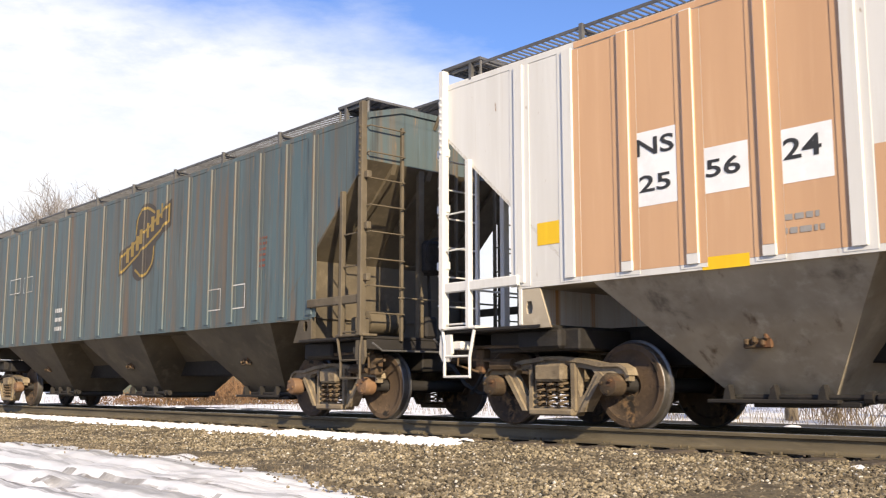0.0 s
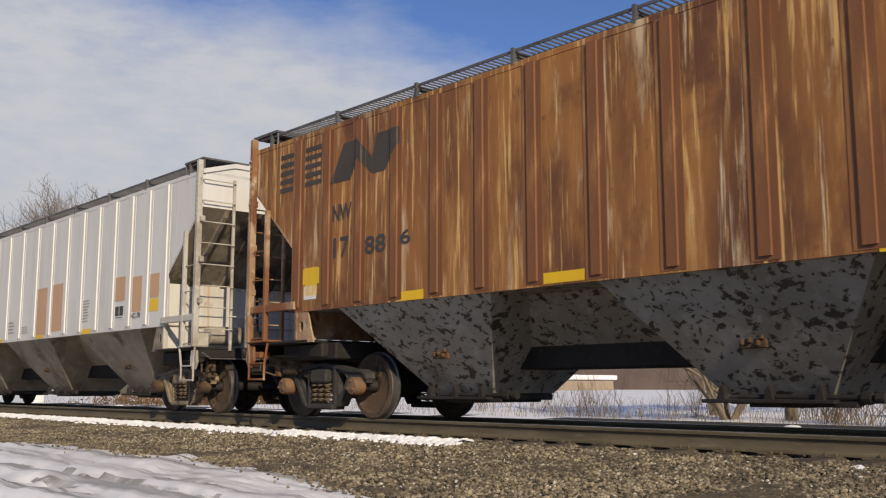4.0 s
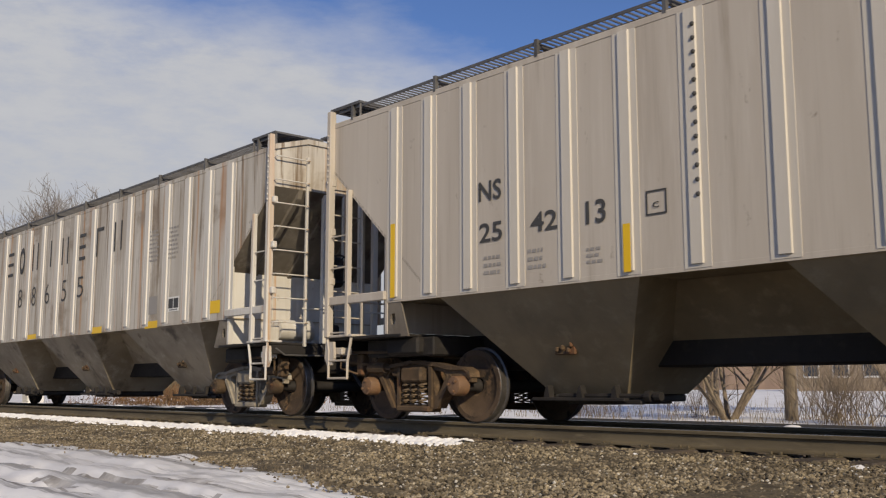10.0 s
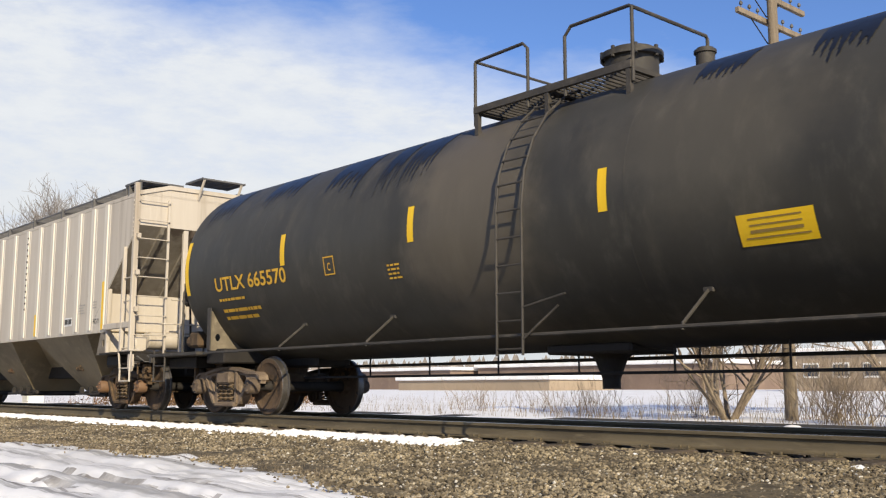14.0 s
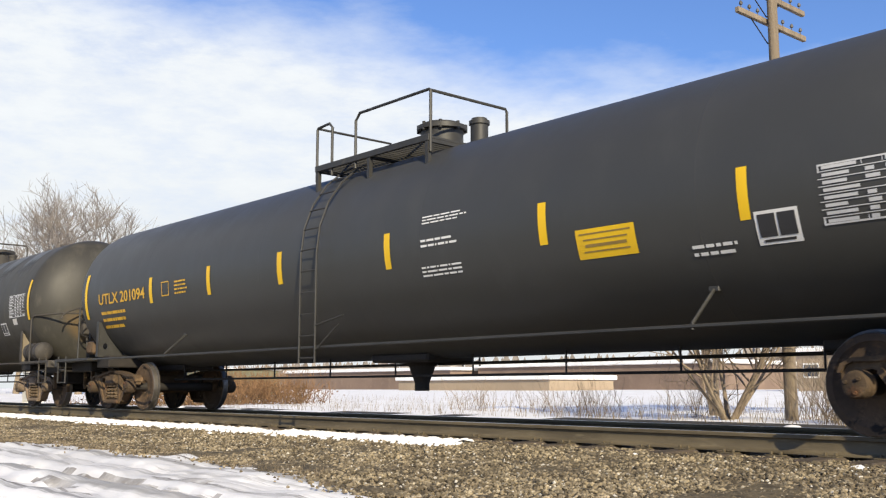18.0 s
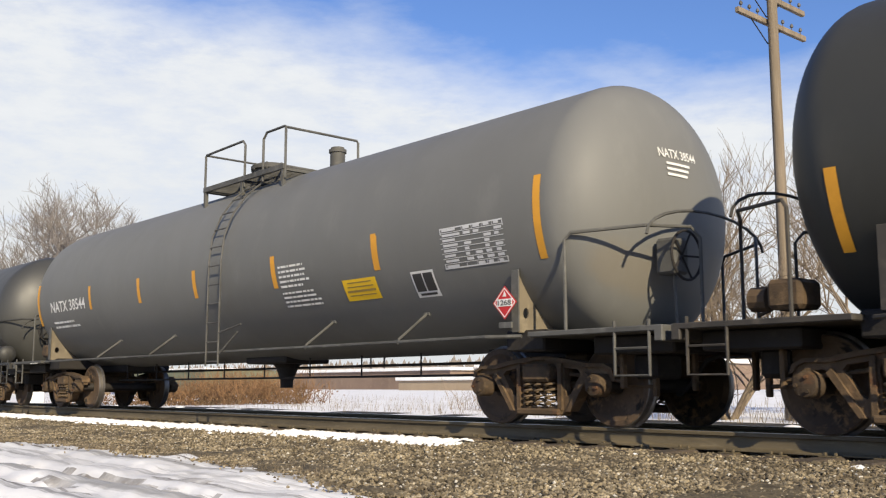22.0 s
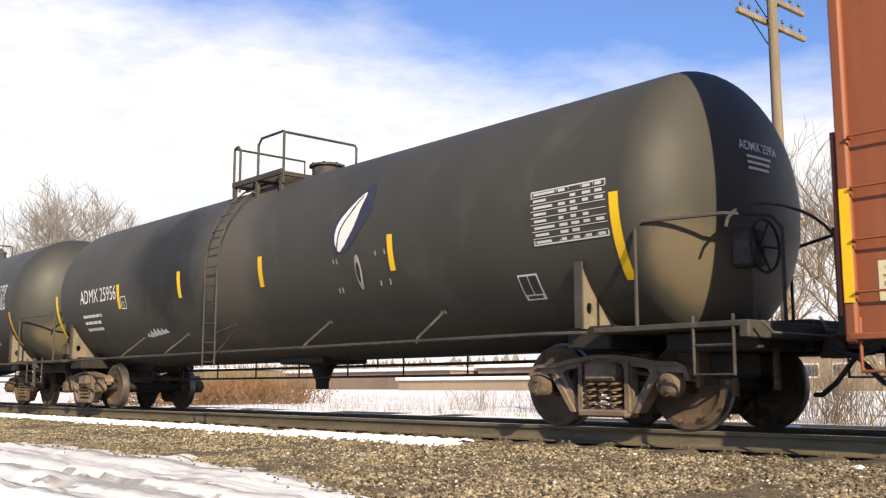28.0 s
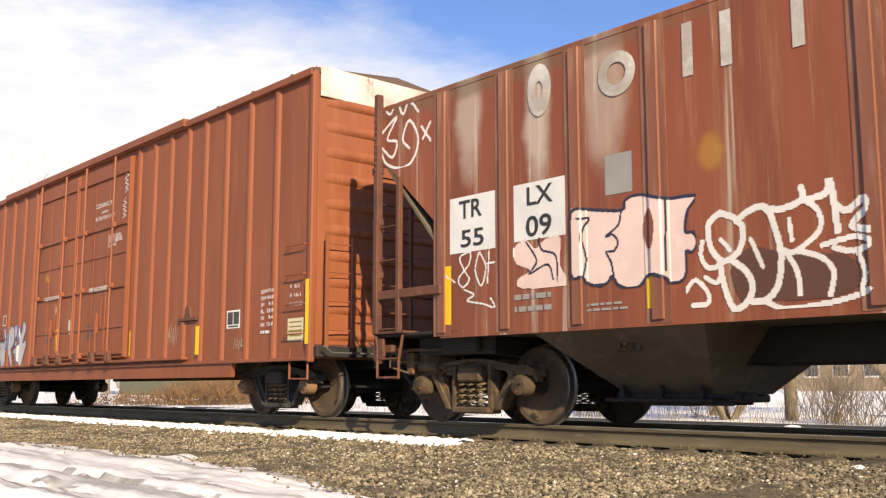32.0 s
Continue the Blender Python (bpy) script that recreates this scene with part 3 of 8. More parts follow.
def build_vegetation():
    bare_tree("bare_tree", -11.2, 8.0, -.2, 4.6, 8, 11, "many-stemmed leafless tree standing in snow behind the track", .05, 5, .68, .75, kids=4, min_r=.006)
    bare_tree("bare_tree", -13.5, 11.0, -.2, 6.2, 3, 14, "thin leafless tree in the snowy field", .07, 5, .5, .25, kids=4, min_r=.006)
    bare_tree("bare_tree", -10.2, 13.5, -.2, 7.4, 3, 15, "thin leafless tree in the snowy field", .08, 5, .5, .25, kids=4, min_r=.006)
    for x, y, h, seed, kids in ((-98, 24, 17.4, 21, 6), (-86, 24, 16.6, 22, 6), (-108, 26, 12.0, 28, 5), (-91, 27, 11.5, 29, 5), (-80, 24, 10.5, 25, 5), (-120, 30, 11.5, 26, 4), (-130, 34, 12, 27, 4), (-102, 24, 11, 31, 5)):
        bare_tree("bare_tree", x, y, 0, h, 1, seed, "tall grey leafless tree far down the line", .26, 5, .50, .2, "far trees", kids=kids, min_r=.017)
    # shrubs behind the track: sprays of thin stems
    rng = random.Random(8)
    for i, (x, y, w, h, c) in enumerate(((-8.6, 7.4, 1.0, 1.3, 60), (-7.2, 7.2, 1.0, 1.2, 60), (-9.6, 8.8, 1.0, 1.5, 60), (-6.1, 7.6, 1.0, 1.3, 60), (-5.0, 7.4, 1.0, 1.2, 60), (-12.4, 8.6, .9, .9, 35), (-15.0, 8.4, 1.0, .8, 35), (-17.5, 9.5, 1.2, .8, 35), (-20.5, 9.8, 1.4, .8, 35), (-39.5, 7.5, 2.4, 0.60, 40), (-37.3, 7.6, 2.4, 0.65, 40), (-40.5, 10.2, 2.4, 0.60, 40), (-37.4, 9.7, 2.4, 0.80, 100), (-35.2, 9.6, 2.2, 1.15, 75), (-40.1, 13.2, 2.6, 1.35, 80), (-36.1, 12.0, 2.4, 1.30, 80), (-38.3, 14.3, 2.4, 1.25, 75), (-33.6, 12.3, 2.0, 1.10, 60), (-50.1, 19.7, 3.5, 1.80, 120), (-55.1, 19.1, 3.5, 1.20, 110))):
        far = x < -30
        tall, fine = MB(), MB()
        for k in range(c):
            p = Vector((rng.gauss(0, w * .35), rng.gauss(0, w * .3), -.1))
            lean = .75 if far else .35
            d = Vector((rng.gauss(0, lean), rng.gauss(0, lean), 1))
            thick = .016 if far else .008
            branch(tall if k % 3 == 0 else fine, p, d, h * rng.uniform(.5, 1.1), thick if k % 3 == 0 else thick * .8, 1 if k % 3 == 0 else 2, rng, .4, .1, .004 if not far else .009, 3)
        sh = thing("shrub", "tangled orange-brown shrub with dry leaves in the snow" if far else "grey-brown leafless shrub in the snow behind the track", "shrub", "shrubs", pose(x, y, ground_height(x, y)))
        part("stem_clump", tall, M["brush"] if far else M["twig"], sh, kind="stuff")
        part("twig_mass", fine, M["brush"] if far else M["twig"], sh, kind="stuff")
        if far:
            leaf = MB()
            for k in range(c * 6):
                q = Vector((rng.gauss(0, w * .42), rng.gauss(0, w * .35), -.05 + h * .75 * rng.random() ** 1.6))
                e, f = (Vector((rng.gauss(0, 1), rng.gauss(0, 1), rng.gauss(0, 1))).normalized() * rng.uniform(.025, .07) for _ in range(2))
                leaf.add([q - e, q + f, q + e, q - f], [(0, 1, 2, 3)])
            part("dry_leaves", leaf, M["brush"], sh, "curled brown leaves and litter", kind="stuff")
    # grass stems in the snow
    mb = MB()
    for k in range(3200):
        x, y = -2 - 46 * rng.random() ** 1.2, 6.7 + 16 * rng.random() ** 2.2
        z = ground_height(x, y) - .02
        h = rng.uniform(.12, .5) * (1.3 if rng.random() < .1 else .8)
        a, b = rng.gauss(0, .35) * h, rng.gauss(0, .35) * h
        w = .006
        mb.add([(x - w, y, z), (x + w, y, z), (x + a * .4 + w * .6, y + b * .4, z + h * .6), (x + a * .4 - w * .6, y + b * .4, z + h * .6), (x + a, y + b, z + h)], [(0, 1, 2, 3), (3, 2, 4)])
    for k in range(2600):
        x = -7.5 - 26 * rng.random() ** 1.3
        y = road_edge(x) + abs(rng.gauss(0, .16)) - .03
        z = ground_height(x, y) - .01
        h = rng.uniform(.03, .10)
        a, b = rng.gauss(0, .7) * h, rng.gauss(0, .7) * h
        mb.add([(x - .004, y, z), (x + .004, y, z), (x + a, y + b, z + h)], [(0, 1, 2)])
    tagged(part("dry_grass", mb, M["grass"], None), "dry grass stems poking through the snow", "grass", kind="stuff")


def build_pole():
    pole = thing("utility_pole", "weathered wooden utility pole with crossarms beside the track", "utility pole", m=pose(-9.85, 8.0, -.25))
    part("pole", MB().cyl((0, 0, -.2), (0, 0, 9.6), .125, 14, .095), M["pole"], pole, smooth=True)
    for k, z in enumerate((7.95, 8.5, 9.1)):
        arm = part("crossarm", MB().box(-.19, -.10, -1.05, 1.5, z - .055, z + .055, .008), M["pole"], pole)
        part("brace", MB().tube([(-.15, -.55, z - .05), (-.13, 0, z - .45)], .012, 6).tube([(-.15, .55, z - .05), (-.13, 0, z - .45)], .012, 6), M["steel_dark"], pole)
        for y in (-.9, -.6, -.3, .65, 1.0, 1.35):
            ins = MB().cyl((-.145, y, z + .05), (-.145, y, z + .14), .01, 8)
            ins.lathe([(z + .13, .02), (z + .14, .034), (z + .17, .036), (z + .2, .025), (z + .215, .012)], 10, "z", (-.145, y, 0))
            part("insulator", ins, M["grating"], arm, "glass insulator on a pin")


def build_far():
    brick = surface("far_brick", (0.21, 0.15, 0.115), (0.14, 0.10, 0.078), (0.27, 0.20, 0.155), 0.9, scale=1.2, amount=0.6, bump=0.1)
    cream = surface("far_cream_siding", (0.33, 0.26, 0.185), None, None, 0.8, scale=1.0, amount=0.4, bump=0)
    green = surface("far_green_panel", (0.135, 0.145, 0.095), None, None, 0.8, scale=1.0, amount=0.4, bump=0)
    glass = surface("far_dark_window", (0.05, 0.06, 0.075), None, None, 0.25, scale=2.0, amount=0.3, bump=0)
    def building(x0, x1, y, h, mat, label, wins, roof_over=.4, depth=16, roof_t=.45):
        b = thing("low_building", label, "building", m=pose((x0 + x1) / 2, y, .2))
        w = (x1 - x0) / 2
        part("wall", MB().box(-w, w, 0, depth, -.6, h, .05), mat, b)
        part("roof", MB().box(-w - roof_over, w + roof_over, -roof_over, depth + roof_over, h, h + roof_t, min(.08, roof_t * .4)), M["snow"], b, "snow-covered flat roof")
        for k in range(wins):
            cx = -w + (k + .5) * 2 * w / wins
            f = part("window", MB().box(cx - w / wins * .55, cx + w / wins * .55, -.06, .02, h * .35, h * .75), M["white"], b)
            part("pane", MB().box(cx - w / wins * .48, cx + w / wins * .48, -.09, -.03, h * .4, h * .7), glass, f)
        return b
    building(-138, -98, 78, 2.6, brick, "long low brown brick building across the snowy field", 0)
    building(-97, -60, 82, 2.9, brick, "low brick warehouse with a snowy roof", 0)
    building(-91.5, -67.5, 64, 1.1, cream, "long low tan shed with a thick snowy roof", 0, .3, 10, .5)
    building(-77.5, -63.2, 24, 1.55, green, "dull green low shed beyond the shrubs", 0, .2, 6, .1)
    building(-42, -32, 66, 3.0, cream, "cream house across the field with a snowy roof", 4)
    box = thing("equipment_cabinet", "white metal signal cabinet standing far down the line", "cabinet", m=pose(-46.5, 6.6, -.25))
    part("body", MB().box(-.4, .4, -.35, .35, 0, 1.35, .02), M["white"], box)
    part("lid", MB().box(-.45, .45, -.4, .4, 1.35, 1.45, .02), M["white"], box)
    part("door", MB().box(-.33, .33, -.38, -.35, .12, 1.25, .008), M["white"], box)
    # distant woods as a ragged bank of twigs
    rng = random.Random(31)
    mb = MB()
    for k in range(2600):
        a = rng.uniform(-1, 1)
        x = rng.uniform(-420, 90)
        y = rng.uniform(170, 230)
        h = rng.uniform(4, 9.5) * (1 + .3 * noise.noise((x * .03, 0, 0)))
        w = rng.uniform(1.2, 3)
        z = .2
        mb.add([(x - w * .2, y, z), (x + w * .2, y, z), (x + w * .5, y + 1, z + h * .6), (x + w * .1, y, z + h), (x - w * .5, y - 1, z + h * .55)], [(0, 1, 2, 3, 4)])
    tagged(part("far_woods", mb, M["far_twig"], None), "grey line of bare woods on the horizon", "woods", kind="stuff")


M["white_stone"] = surface("pale_stone", (0.52, 0.49, 0.43), (0.38, 0.35, 0.3), (0.62, 0.6, 0.55), 0.9, scale=12, amount=0.6, bump=0.3, island=0.3)
build_ground()
build_track()
build_far()
build_pole()
build_vegetation()
build_snow_strip()
build_ballast()

# ---- rolling stock: running gear ----
TRAVEL = [(0, 0), (4, 23.11), (8, 46.28), (12, 69.39), (16, 92.70), (20, 116.19), (24, 139.83), (28, 163.62), (32, 187.60)]
WHEEL_R = 0.457
CARS, WHEELSETS = [], []


def travelled(t):
    ts, ss = zip(*TRAVEL)
    return float(np.interp(t, ts, ss))


def wheel_mesh():
    """One wheel: dished plate, rim, tread and flange; the outer face looks to -y."""
    prof = [(.055, .0), (.055, .10), (.03, .13), (.035, .30), (.01, .375), (.0, .385), (.0, .445), (.012, .457), (.095, .462), (.105, .49), (.125, .49), (.135, .47), (.135, .385), (.10, .37), (.075, .30), (.075, .13), (.16, .12), (.16, 0)]
    return MB().lathe(prof[1:-1], 40, "y")


def sideframe_mesh():
    """Cast side frame of a three-piece truck, drawn in x and z, with its windows."""
    outer = [(-1.07, .585), (-1.03, .64), (-.92, .672), (-.68, .675), (-.45, .72), (-.12, .765), (.12, .765), (.45, .72), (.68, .675), (.92, .672), (1.03, .64), (1.07, .585), (1.07, .50), (1.02, .50), (1.0, .575), (.78, .59), (.72, .56), (.60, .40), (.44, .20), (.30, .12), (-.30, .12), (-.44, .20), (-.60, .40), (-.72, .56), (-.78, .59), (-1.0, .575), (-1.02, .50), (-1.07, .50)]
    mid = [(-.25, .22), (.25, .22), (.27, .60), (.22, .685), (-.22, .685), (-.27, .60)]
    tri = [(.36, .655), (.56, .63), (.60, .585), (.45, .36), (.39, .33), (.36, .42)]
    tri2 = [(-x, z) for x, z in reversed(tri)]
    mb = MB().prism(outer, -.045, .045, "y", (mid, tri, tri2))
    # flanges that stiffen the casting
    for s in (-1, 1):
        mb.prism([(s * .29, .18), (s * .345, .18), (s * .345, .70), (s * .29, .70)], -.085, .085)
        mb.prism([(s * .40, .17), (s * .46, .17), (s * .74, .56), (s * .69, .60)], -.08, .08)
        mb.prism([(s * .10, .735), (s * .12, .785), (s * .46, .745), (s * .70, .70), (s * .95, .69), (s * .95, .655), (s * .68, .655), (s * .44, .70)], -.085, .085)
        mb.prism([(s * .95, .69), (s * 1.06, .64), (s * 1.09, .56), (s * 1.06, .56), (s * 1.02, .62), (s * .95, .655)], -.085, .085)
    mb.box(-.33, .33, -.12, .12, .12, .20, .02)
    mb.box(-.12, .12, -.085, .085, .74, .785, .01)
    return mb


def spring_mesh():
    mb = MB()
    path = []
    for i in range(49):
        a = 2 * math.pi * i / 12
        path.append((.066 * math.cos(a), .066 * math.sin(a), .215 + .27 * i / 48))
    mb.tube(path, .014, 5)
    return mb


def running_gear(car, x, frame_mat, cap_mat, tag, rng):
    """A truck at x under the car: bolster > frames, springs; and its two wheelsets, which turn."""
    truck = part("truck", cached("bolster", lambda: MB().box(-.21, .21, -1.15, 1.15, .50, .70, .03).box(-.17, .17, -.45, .45, .66, .84, .03).box(-.6, .6, -.75, -.68, .42, .5, .01).box(-.6, .6, .68, .75, .42, .5, .01)), frame_mat, car, "cast steel freight truck")
    truck.location = (x, 0, 0)
    for s in (-1, 1):
        f = part("side_frame", cached("sideframe", sideframe_mesh), frame_mat, truck)
        f.location = (0, s * 1.0, 0)
        for cx in (-.16, 0.0, .16):
            sp = part("coil_spring", cached("spring", spring_mesh, True), M["spring"], truck)
            sp.location = (cx, s * 1.05, 0)
        part("brake_beam", cached("brakebeam%d" % s, lambda: MB().tube([(s * .42, -.72, .40), (s * .36, 0, .36), (s * .42, .72, .40)], .03, 6).box(s * .40 - .05, s * .40 + .05, -.80, -.66, .28, .52, .02).box(s * .40 - .05, s * .40 + .05, .66, .80, .28, .52, .02)), M["truck"], truck)
    for s in (-1, 1):
        ax = part("wheelset", cached("axle", lambda: MB().lathe([(-1.06, .065), (-.80, .075), (-.74, .10), (-.5, .085), (0, .08), (.5, .085), (.74, .10), (.80, .075), (1.06, .065)], 16, "y"), True), M["steel_dark"], car, "rusty steel wheelset")
        ax.location = (x + s * .889, 0, WHEEL_R)
        for w in (-1, 1):
            wh = part("wheel", cached("wheel", wheel_mesh, True), M["wheel"], ax, "rust-brown steel wheel")
            wh.location = (0, w * .815, 0)
            if w > 0:
                wh.rotation_euler = (0, 0, math.pi)
            def tread():
                return MB().lathe([(.013, .4575), (.094, .4625), (.104, .4905), (.1255, .4905)], 40, "y")
            td = part("tread", cached("tread", lambda: tread_ring(), True), M["tread"], ax, "bright worn tread")
            td.location = wh.location
            td.rotation_euler = wh.rotation_euler
            def capm():
                mb = MB().lathe([(-.0, .085), (-.02, .125), (-.16, .125), (-.19, .11), (-.20, .075), (-.205, .01)], 20, "y")
                for k in range(3):
                    a = 2 * math.pi * k / 3 + .4
                    mb.cyl((.072 * math.cos(a), -.20, .072 * math.sin(a)), (.072 * math.cos(a), -.225, .072 * math.sin(a)), .018, 6)
                return mb
            cp = part("bearing_cap", cached("cap", capm, True), cap_mat, ax)
            cp.location = (0, w * 1.0, 0)
            if w > 0:
                cp.rotation_euler = (0, 0, math.pi)
        WHEELSETS.append((ax, ax.location.copy(), rng.uniform(0, 6.28)))
    return truck


def tread_ring():
    """The shiny band round the tread and flange."""
    mb = MB()
    n = 40
    prof = [(.002, .4465), (.0125, .4585), (.094, .4635), (.104, .4912), (.126, .4912), (.1365, .471)]
    for t, r in prof:
        mb.v += [(r * math.cos(2 * math.pi * j / n), t, r * math.sin(2 * math.pi * j / n)) for j in range(n)]
    for i in range(len(prof) - 1):
        mb.f += [(i * n + j, i * n + (j + 1) % n, (i + 1) * n + (j + 1) % n, (i + 1) * n + j) for j in range(n)]
    return mb


def coupler(car, x, s, mat):
    """Coupler and draft gear at the end x; s is the way out."""
    c = part("coupler", cached("coupler%d" % s, lambda: MB().box(min(0, s * .75), max(0, s * .75), -.09, .09, .77, .98, .03).prism([(s * .70, -.14), (s * .70, .15), (s * .86, .17), (s * .97, .10), (s * .88, .03), (s * .90, -.05), (s * .98, -.10), (s * .86, -.16)], .72, 1.02, "z")), M["truck"], car, "rusty knuckle coupler")
    c.location = (x, 0, 0)
    h = part("air_hose", cached("hose%d" % s, lambda: MB().tube([(s * .25, -.32, .80), (s * .5, -.33, .72), (s * .72, -.30, .48), (s * .92, -.22, .36), (s * 1.05, -.10, .36)], .026, 7)), M["black_rubber"], car, "black rubber air hose")
    h.location = (x, 0, 0)
    r = part("uncoupling_lever", cached("lever%d" % s, lambda: MB().tube([(s * .22, -1.5, 1.02), (s * .24, -1.35, .92), (s * .24, -.3, .92), (s * .45, -.1, 1.0)], .014, 6)), M["grating"], car)
    r.location = (x, 0, 0)


def rungs(car, mat, a, b, z0, z1, n, bow=(0, 0, 0), r=.011):
    """n ladder rungs between the uprights a and b (x, y)."""
    o = Vector(bow)
    p, q = Vector((*a, 0)), Vector((*b, 0))
    me = MB().tube([p, p + o, q + o, q] if o.length > 0 else [p, q], r, 6).mesh("rung")
    for i in range(n):
        part("ladder_rung", me, mat, car).location = (0, 0, z0 + (z1 - z0) * i / max(1, n - 1))


def text_mb(words, bold=0.0):
    """The outline of some words as a flat mesh, in x and y."""
    cu = bpy.data.curves.new("t", "FONT")
    cu.body, cu.offset, cu.resolution_u = words, bold, 3
    ob = bpy.data.objects.new("t", cu)
    me = bpy.data.meshes.new_from_object(ob)
    v = [tuple(p.co) for p in me.vertices]
    f = [tuple(p.vertices) for p in me.polygons]
    bpy.data.objects.remove(ob)
    bpy.data.curves.remove(cu)
    bpy.data.meshes.remove(me)
    return v, f


def flat_text(words, x0, x1, z0, z1, y, bold=0.012):
    """Words fitted into a rectangle of a side at y (facing -y)."""
    v, f = text_mb(words, bold)
    xs, zs = [p[0] for p in v], [p[1] for p in v]
    sx, sz = (x1 - x0) / (max(xs) - min(xs)), (z1 - z0) / (max(zs) - min(zs))
    mb = MB()
    mb.v = [(x0 + (p[0] - min(xs)) * sx, y, z0 + (p[1] - min(zs)) * sz) for p in v]
    mb.f = f
    return mb


def rows_of_bars(x0, x1, z0, z1, rows, y, rng, fill=.9, gaps=3):
    """Lines of small unreadable writing: short thin bars."""
    mb = MB()
    dz = (z1 - z0) / rows
    for i in range(rows):
        z = z1 - (i + .5) * dz
        x = x0
        end = x0 + (x1 - x0) * rng.uniform(.75, 1) * fill
        while x < end - .02:
            w = min(end - x, rng.uniform(.03, .05 + (x1 - x0) / 6))
            mb.add([(x, y, z - dz * .22), (x + w, y, z - dz * .22), (x + w, y, z + dz * .22), (x, y, z + dz * .22)], [(0, 1, 2, 3)])
            x += w + .022
    return mb


def quad(x0, x1, z0, z1, y, t=.004):
    return MB().box(x0, x1, y - t, y, z0, z1, .001)


def frame_box(x0, x1, z0, z1, y, w=.02):
    mb = MB()
    for a, b, c, d in ((x0, x1, z1 - w, z1), (x0, x1, z0, z0 + w), (x0, x0 + w, z0 + w, z1 - w), (x1 - w, x1, z0 + w, z1 - w)):
        mb.add([(a, y, c), (b, y, c), (b, y, d), (a, y, d)], [(0, 1, 2, 3)])
    return mb


M["black_rubber"] = surface("black_rubber", (0.02, 0.02, 0.021), None, None, 0.7, scale=8, amount=0.4, bump=0.05)

# ---- covered hoppers ----
POSTS = (.494, 1.444, 2.347, 3.20, 4.02, 4.82, 5.60, 6.36, 7.10)
SHEET_Y, POST_Y, SILL, EAVE = 1.50, 1.530, 1.57, 4.10


def hopper(u, label, body, post, slope, bays, frame, truck_mat, cap_mat, seed, half=8.42, eave=EAVE, sill=SILL, posts=POSTS, tc=7.05, brake_end=1, roof_mat=None, bulk=None, walkways=True):
    """A three-bay covered hopper at u along the train. Materials: sheets, posts, end slopes, bays, end framing."""
    rng = random.Random(seed)
    car = thing("covered_hopper_car", label, "hopper car", "freight cars of the train", pose(u, 0, 0))
    CARS.append((car, u))
    Y = SHEET_Y
    frames = frame if isinstance(frame, tuple) else (frame, frame)
    slopes = slope if isinstance(slope, tuple) else (slope, slope)
    cut = half - 1.29
    zc, ze = 2.36, 3.52          # lower and upper ends of the slanting cut
    for s in (-1, 1):
        side = [(-half, ze), (-cut, zc), (-cut, sill), (cut, sill), (cut, zc), (half, ze), (half, eave), (-half, eave)]
        part("side_sheet", MB().prism(side, s * (Y - .012), s * Y), body, car)
        for x in posts:
            for q in (-1, 1):
                p = part("side_post", cached("post%.2f%.2f" % (eave, sill), lambda: MB().prism([(-.072, -Y), (-.063, -POST_Y), (.063, -POST_Y), (.072, -Y)], sill + .02, eave, "z").box(-.15, .15, -Y - .007, -Y + .002, sill - .02, eave)), post, car)
                p.location = (q * x, 0, 0)
                if s > 0:
                    p.rotation_euler = (0, 0, math.pi)
        part("top_chord", MB().box(-half, half, s * (Y - .055) - .062, s * (Y - .055) + .062, eave - .015, eave + .07, .012), body, car)
        part("side_sill", MB().box(-cut - .02, cut + .02, min(s * (Y - .03), s * (Y + .0015)), max(s * (Y - .03), s * (Y + .0015)), sill - .045, sill + .012, .001), body, car)
    # roof with its hatches
    roof = [(-Y, eave + .06), (-.9, eave + .19), (0, eave + .24), (.9, eave + .19), (Y, eave + .06), (Y, eave), (-Y, eave)]
    part("roof", MB().prism(roof, -half, half, "x"), roof_mat or body, car)
    part("roof_hatch", MB().box(-half + .9, half - .9, -.33, .33, eave + .22, eave + .36, .03), roof_mat or body, car, "long trough hatch")
    # running boards of grating on both sides of the hatch
    def board():
        mb = MB()
        for y in (-1.47, -1.17, -.86):
            mb.box(-half + .15, half - .15, y - .008, y + .008, 0, .035)
        n = int((2 * half - .3) / .085)
        for i in range(n):
            x = -half + .17 + i * .085
            mb.box(x - .007, x + .007, -1.47, -.86, .012, .030)
        for i in range(10):
            x = -half + .5 + i * (2 * half - 1) / 9
            mb.box(x - .02, x + .02, -1.49, -.9, -.05, 0).box(x - .022, x + .022, -1.51, -1.46, -.16, .05)
        return mb
    for s in (-1, 1) if walkways else ():
        rb = part("running_board", cached("board%.2f" % half, board), M["grating"], car, "open steel grating walkway")
        rb.location = (0, 0, eave + .20)
        if s > 0:
            rb.rotation_euler = (0, 0, math.pi)
    def end_board():
        mb = MB()
        for y in (-1.50, -1.28, -1.06, -.84, -.62):
            mb.box(-.66, .04, y - .010, y + .010, 0, .04)
        for i in range(15):
            x = -.66 + i * .05
            mb.box(x - .008, x + .008, -1.50, -.62, .005, .035)
        return mb.tube([(.02, -1.48, .02), (.02, -1.48, -.26)], .022, 6).tube([(-.64, -1.48, .02), (-.64, -1.48, -.24)], .018, 6).tube([(.02, -.62, .02), (-.02, -.66, -.12)], .015, 6)

    def hatch_board():
        mb = MB()
        for y in (-.32, -.08, .16, .40, .62):
            mb.box(-.46, .28, y - .010, y + .010, 0, .04)
        for i in range(15):
            x = -.46 + i * .052
            mb.box(x - .008, x + .008, -.32, .62, .005, .035)
        return mb
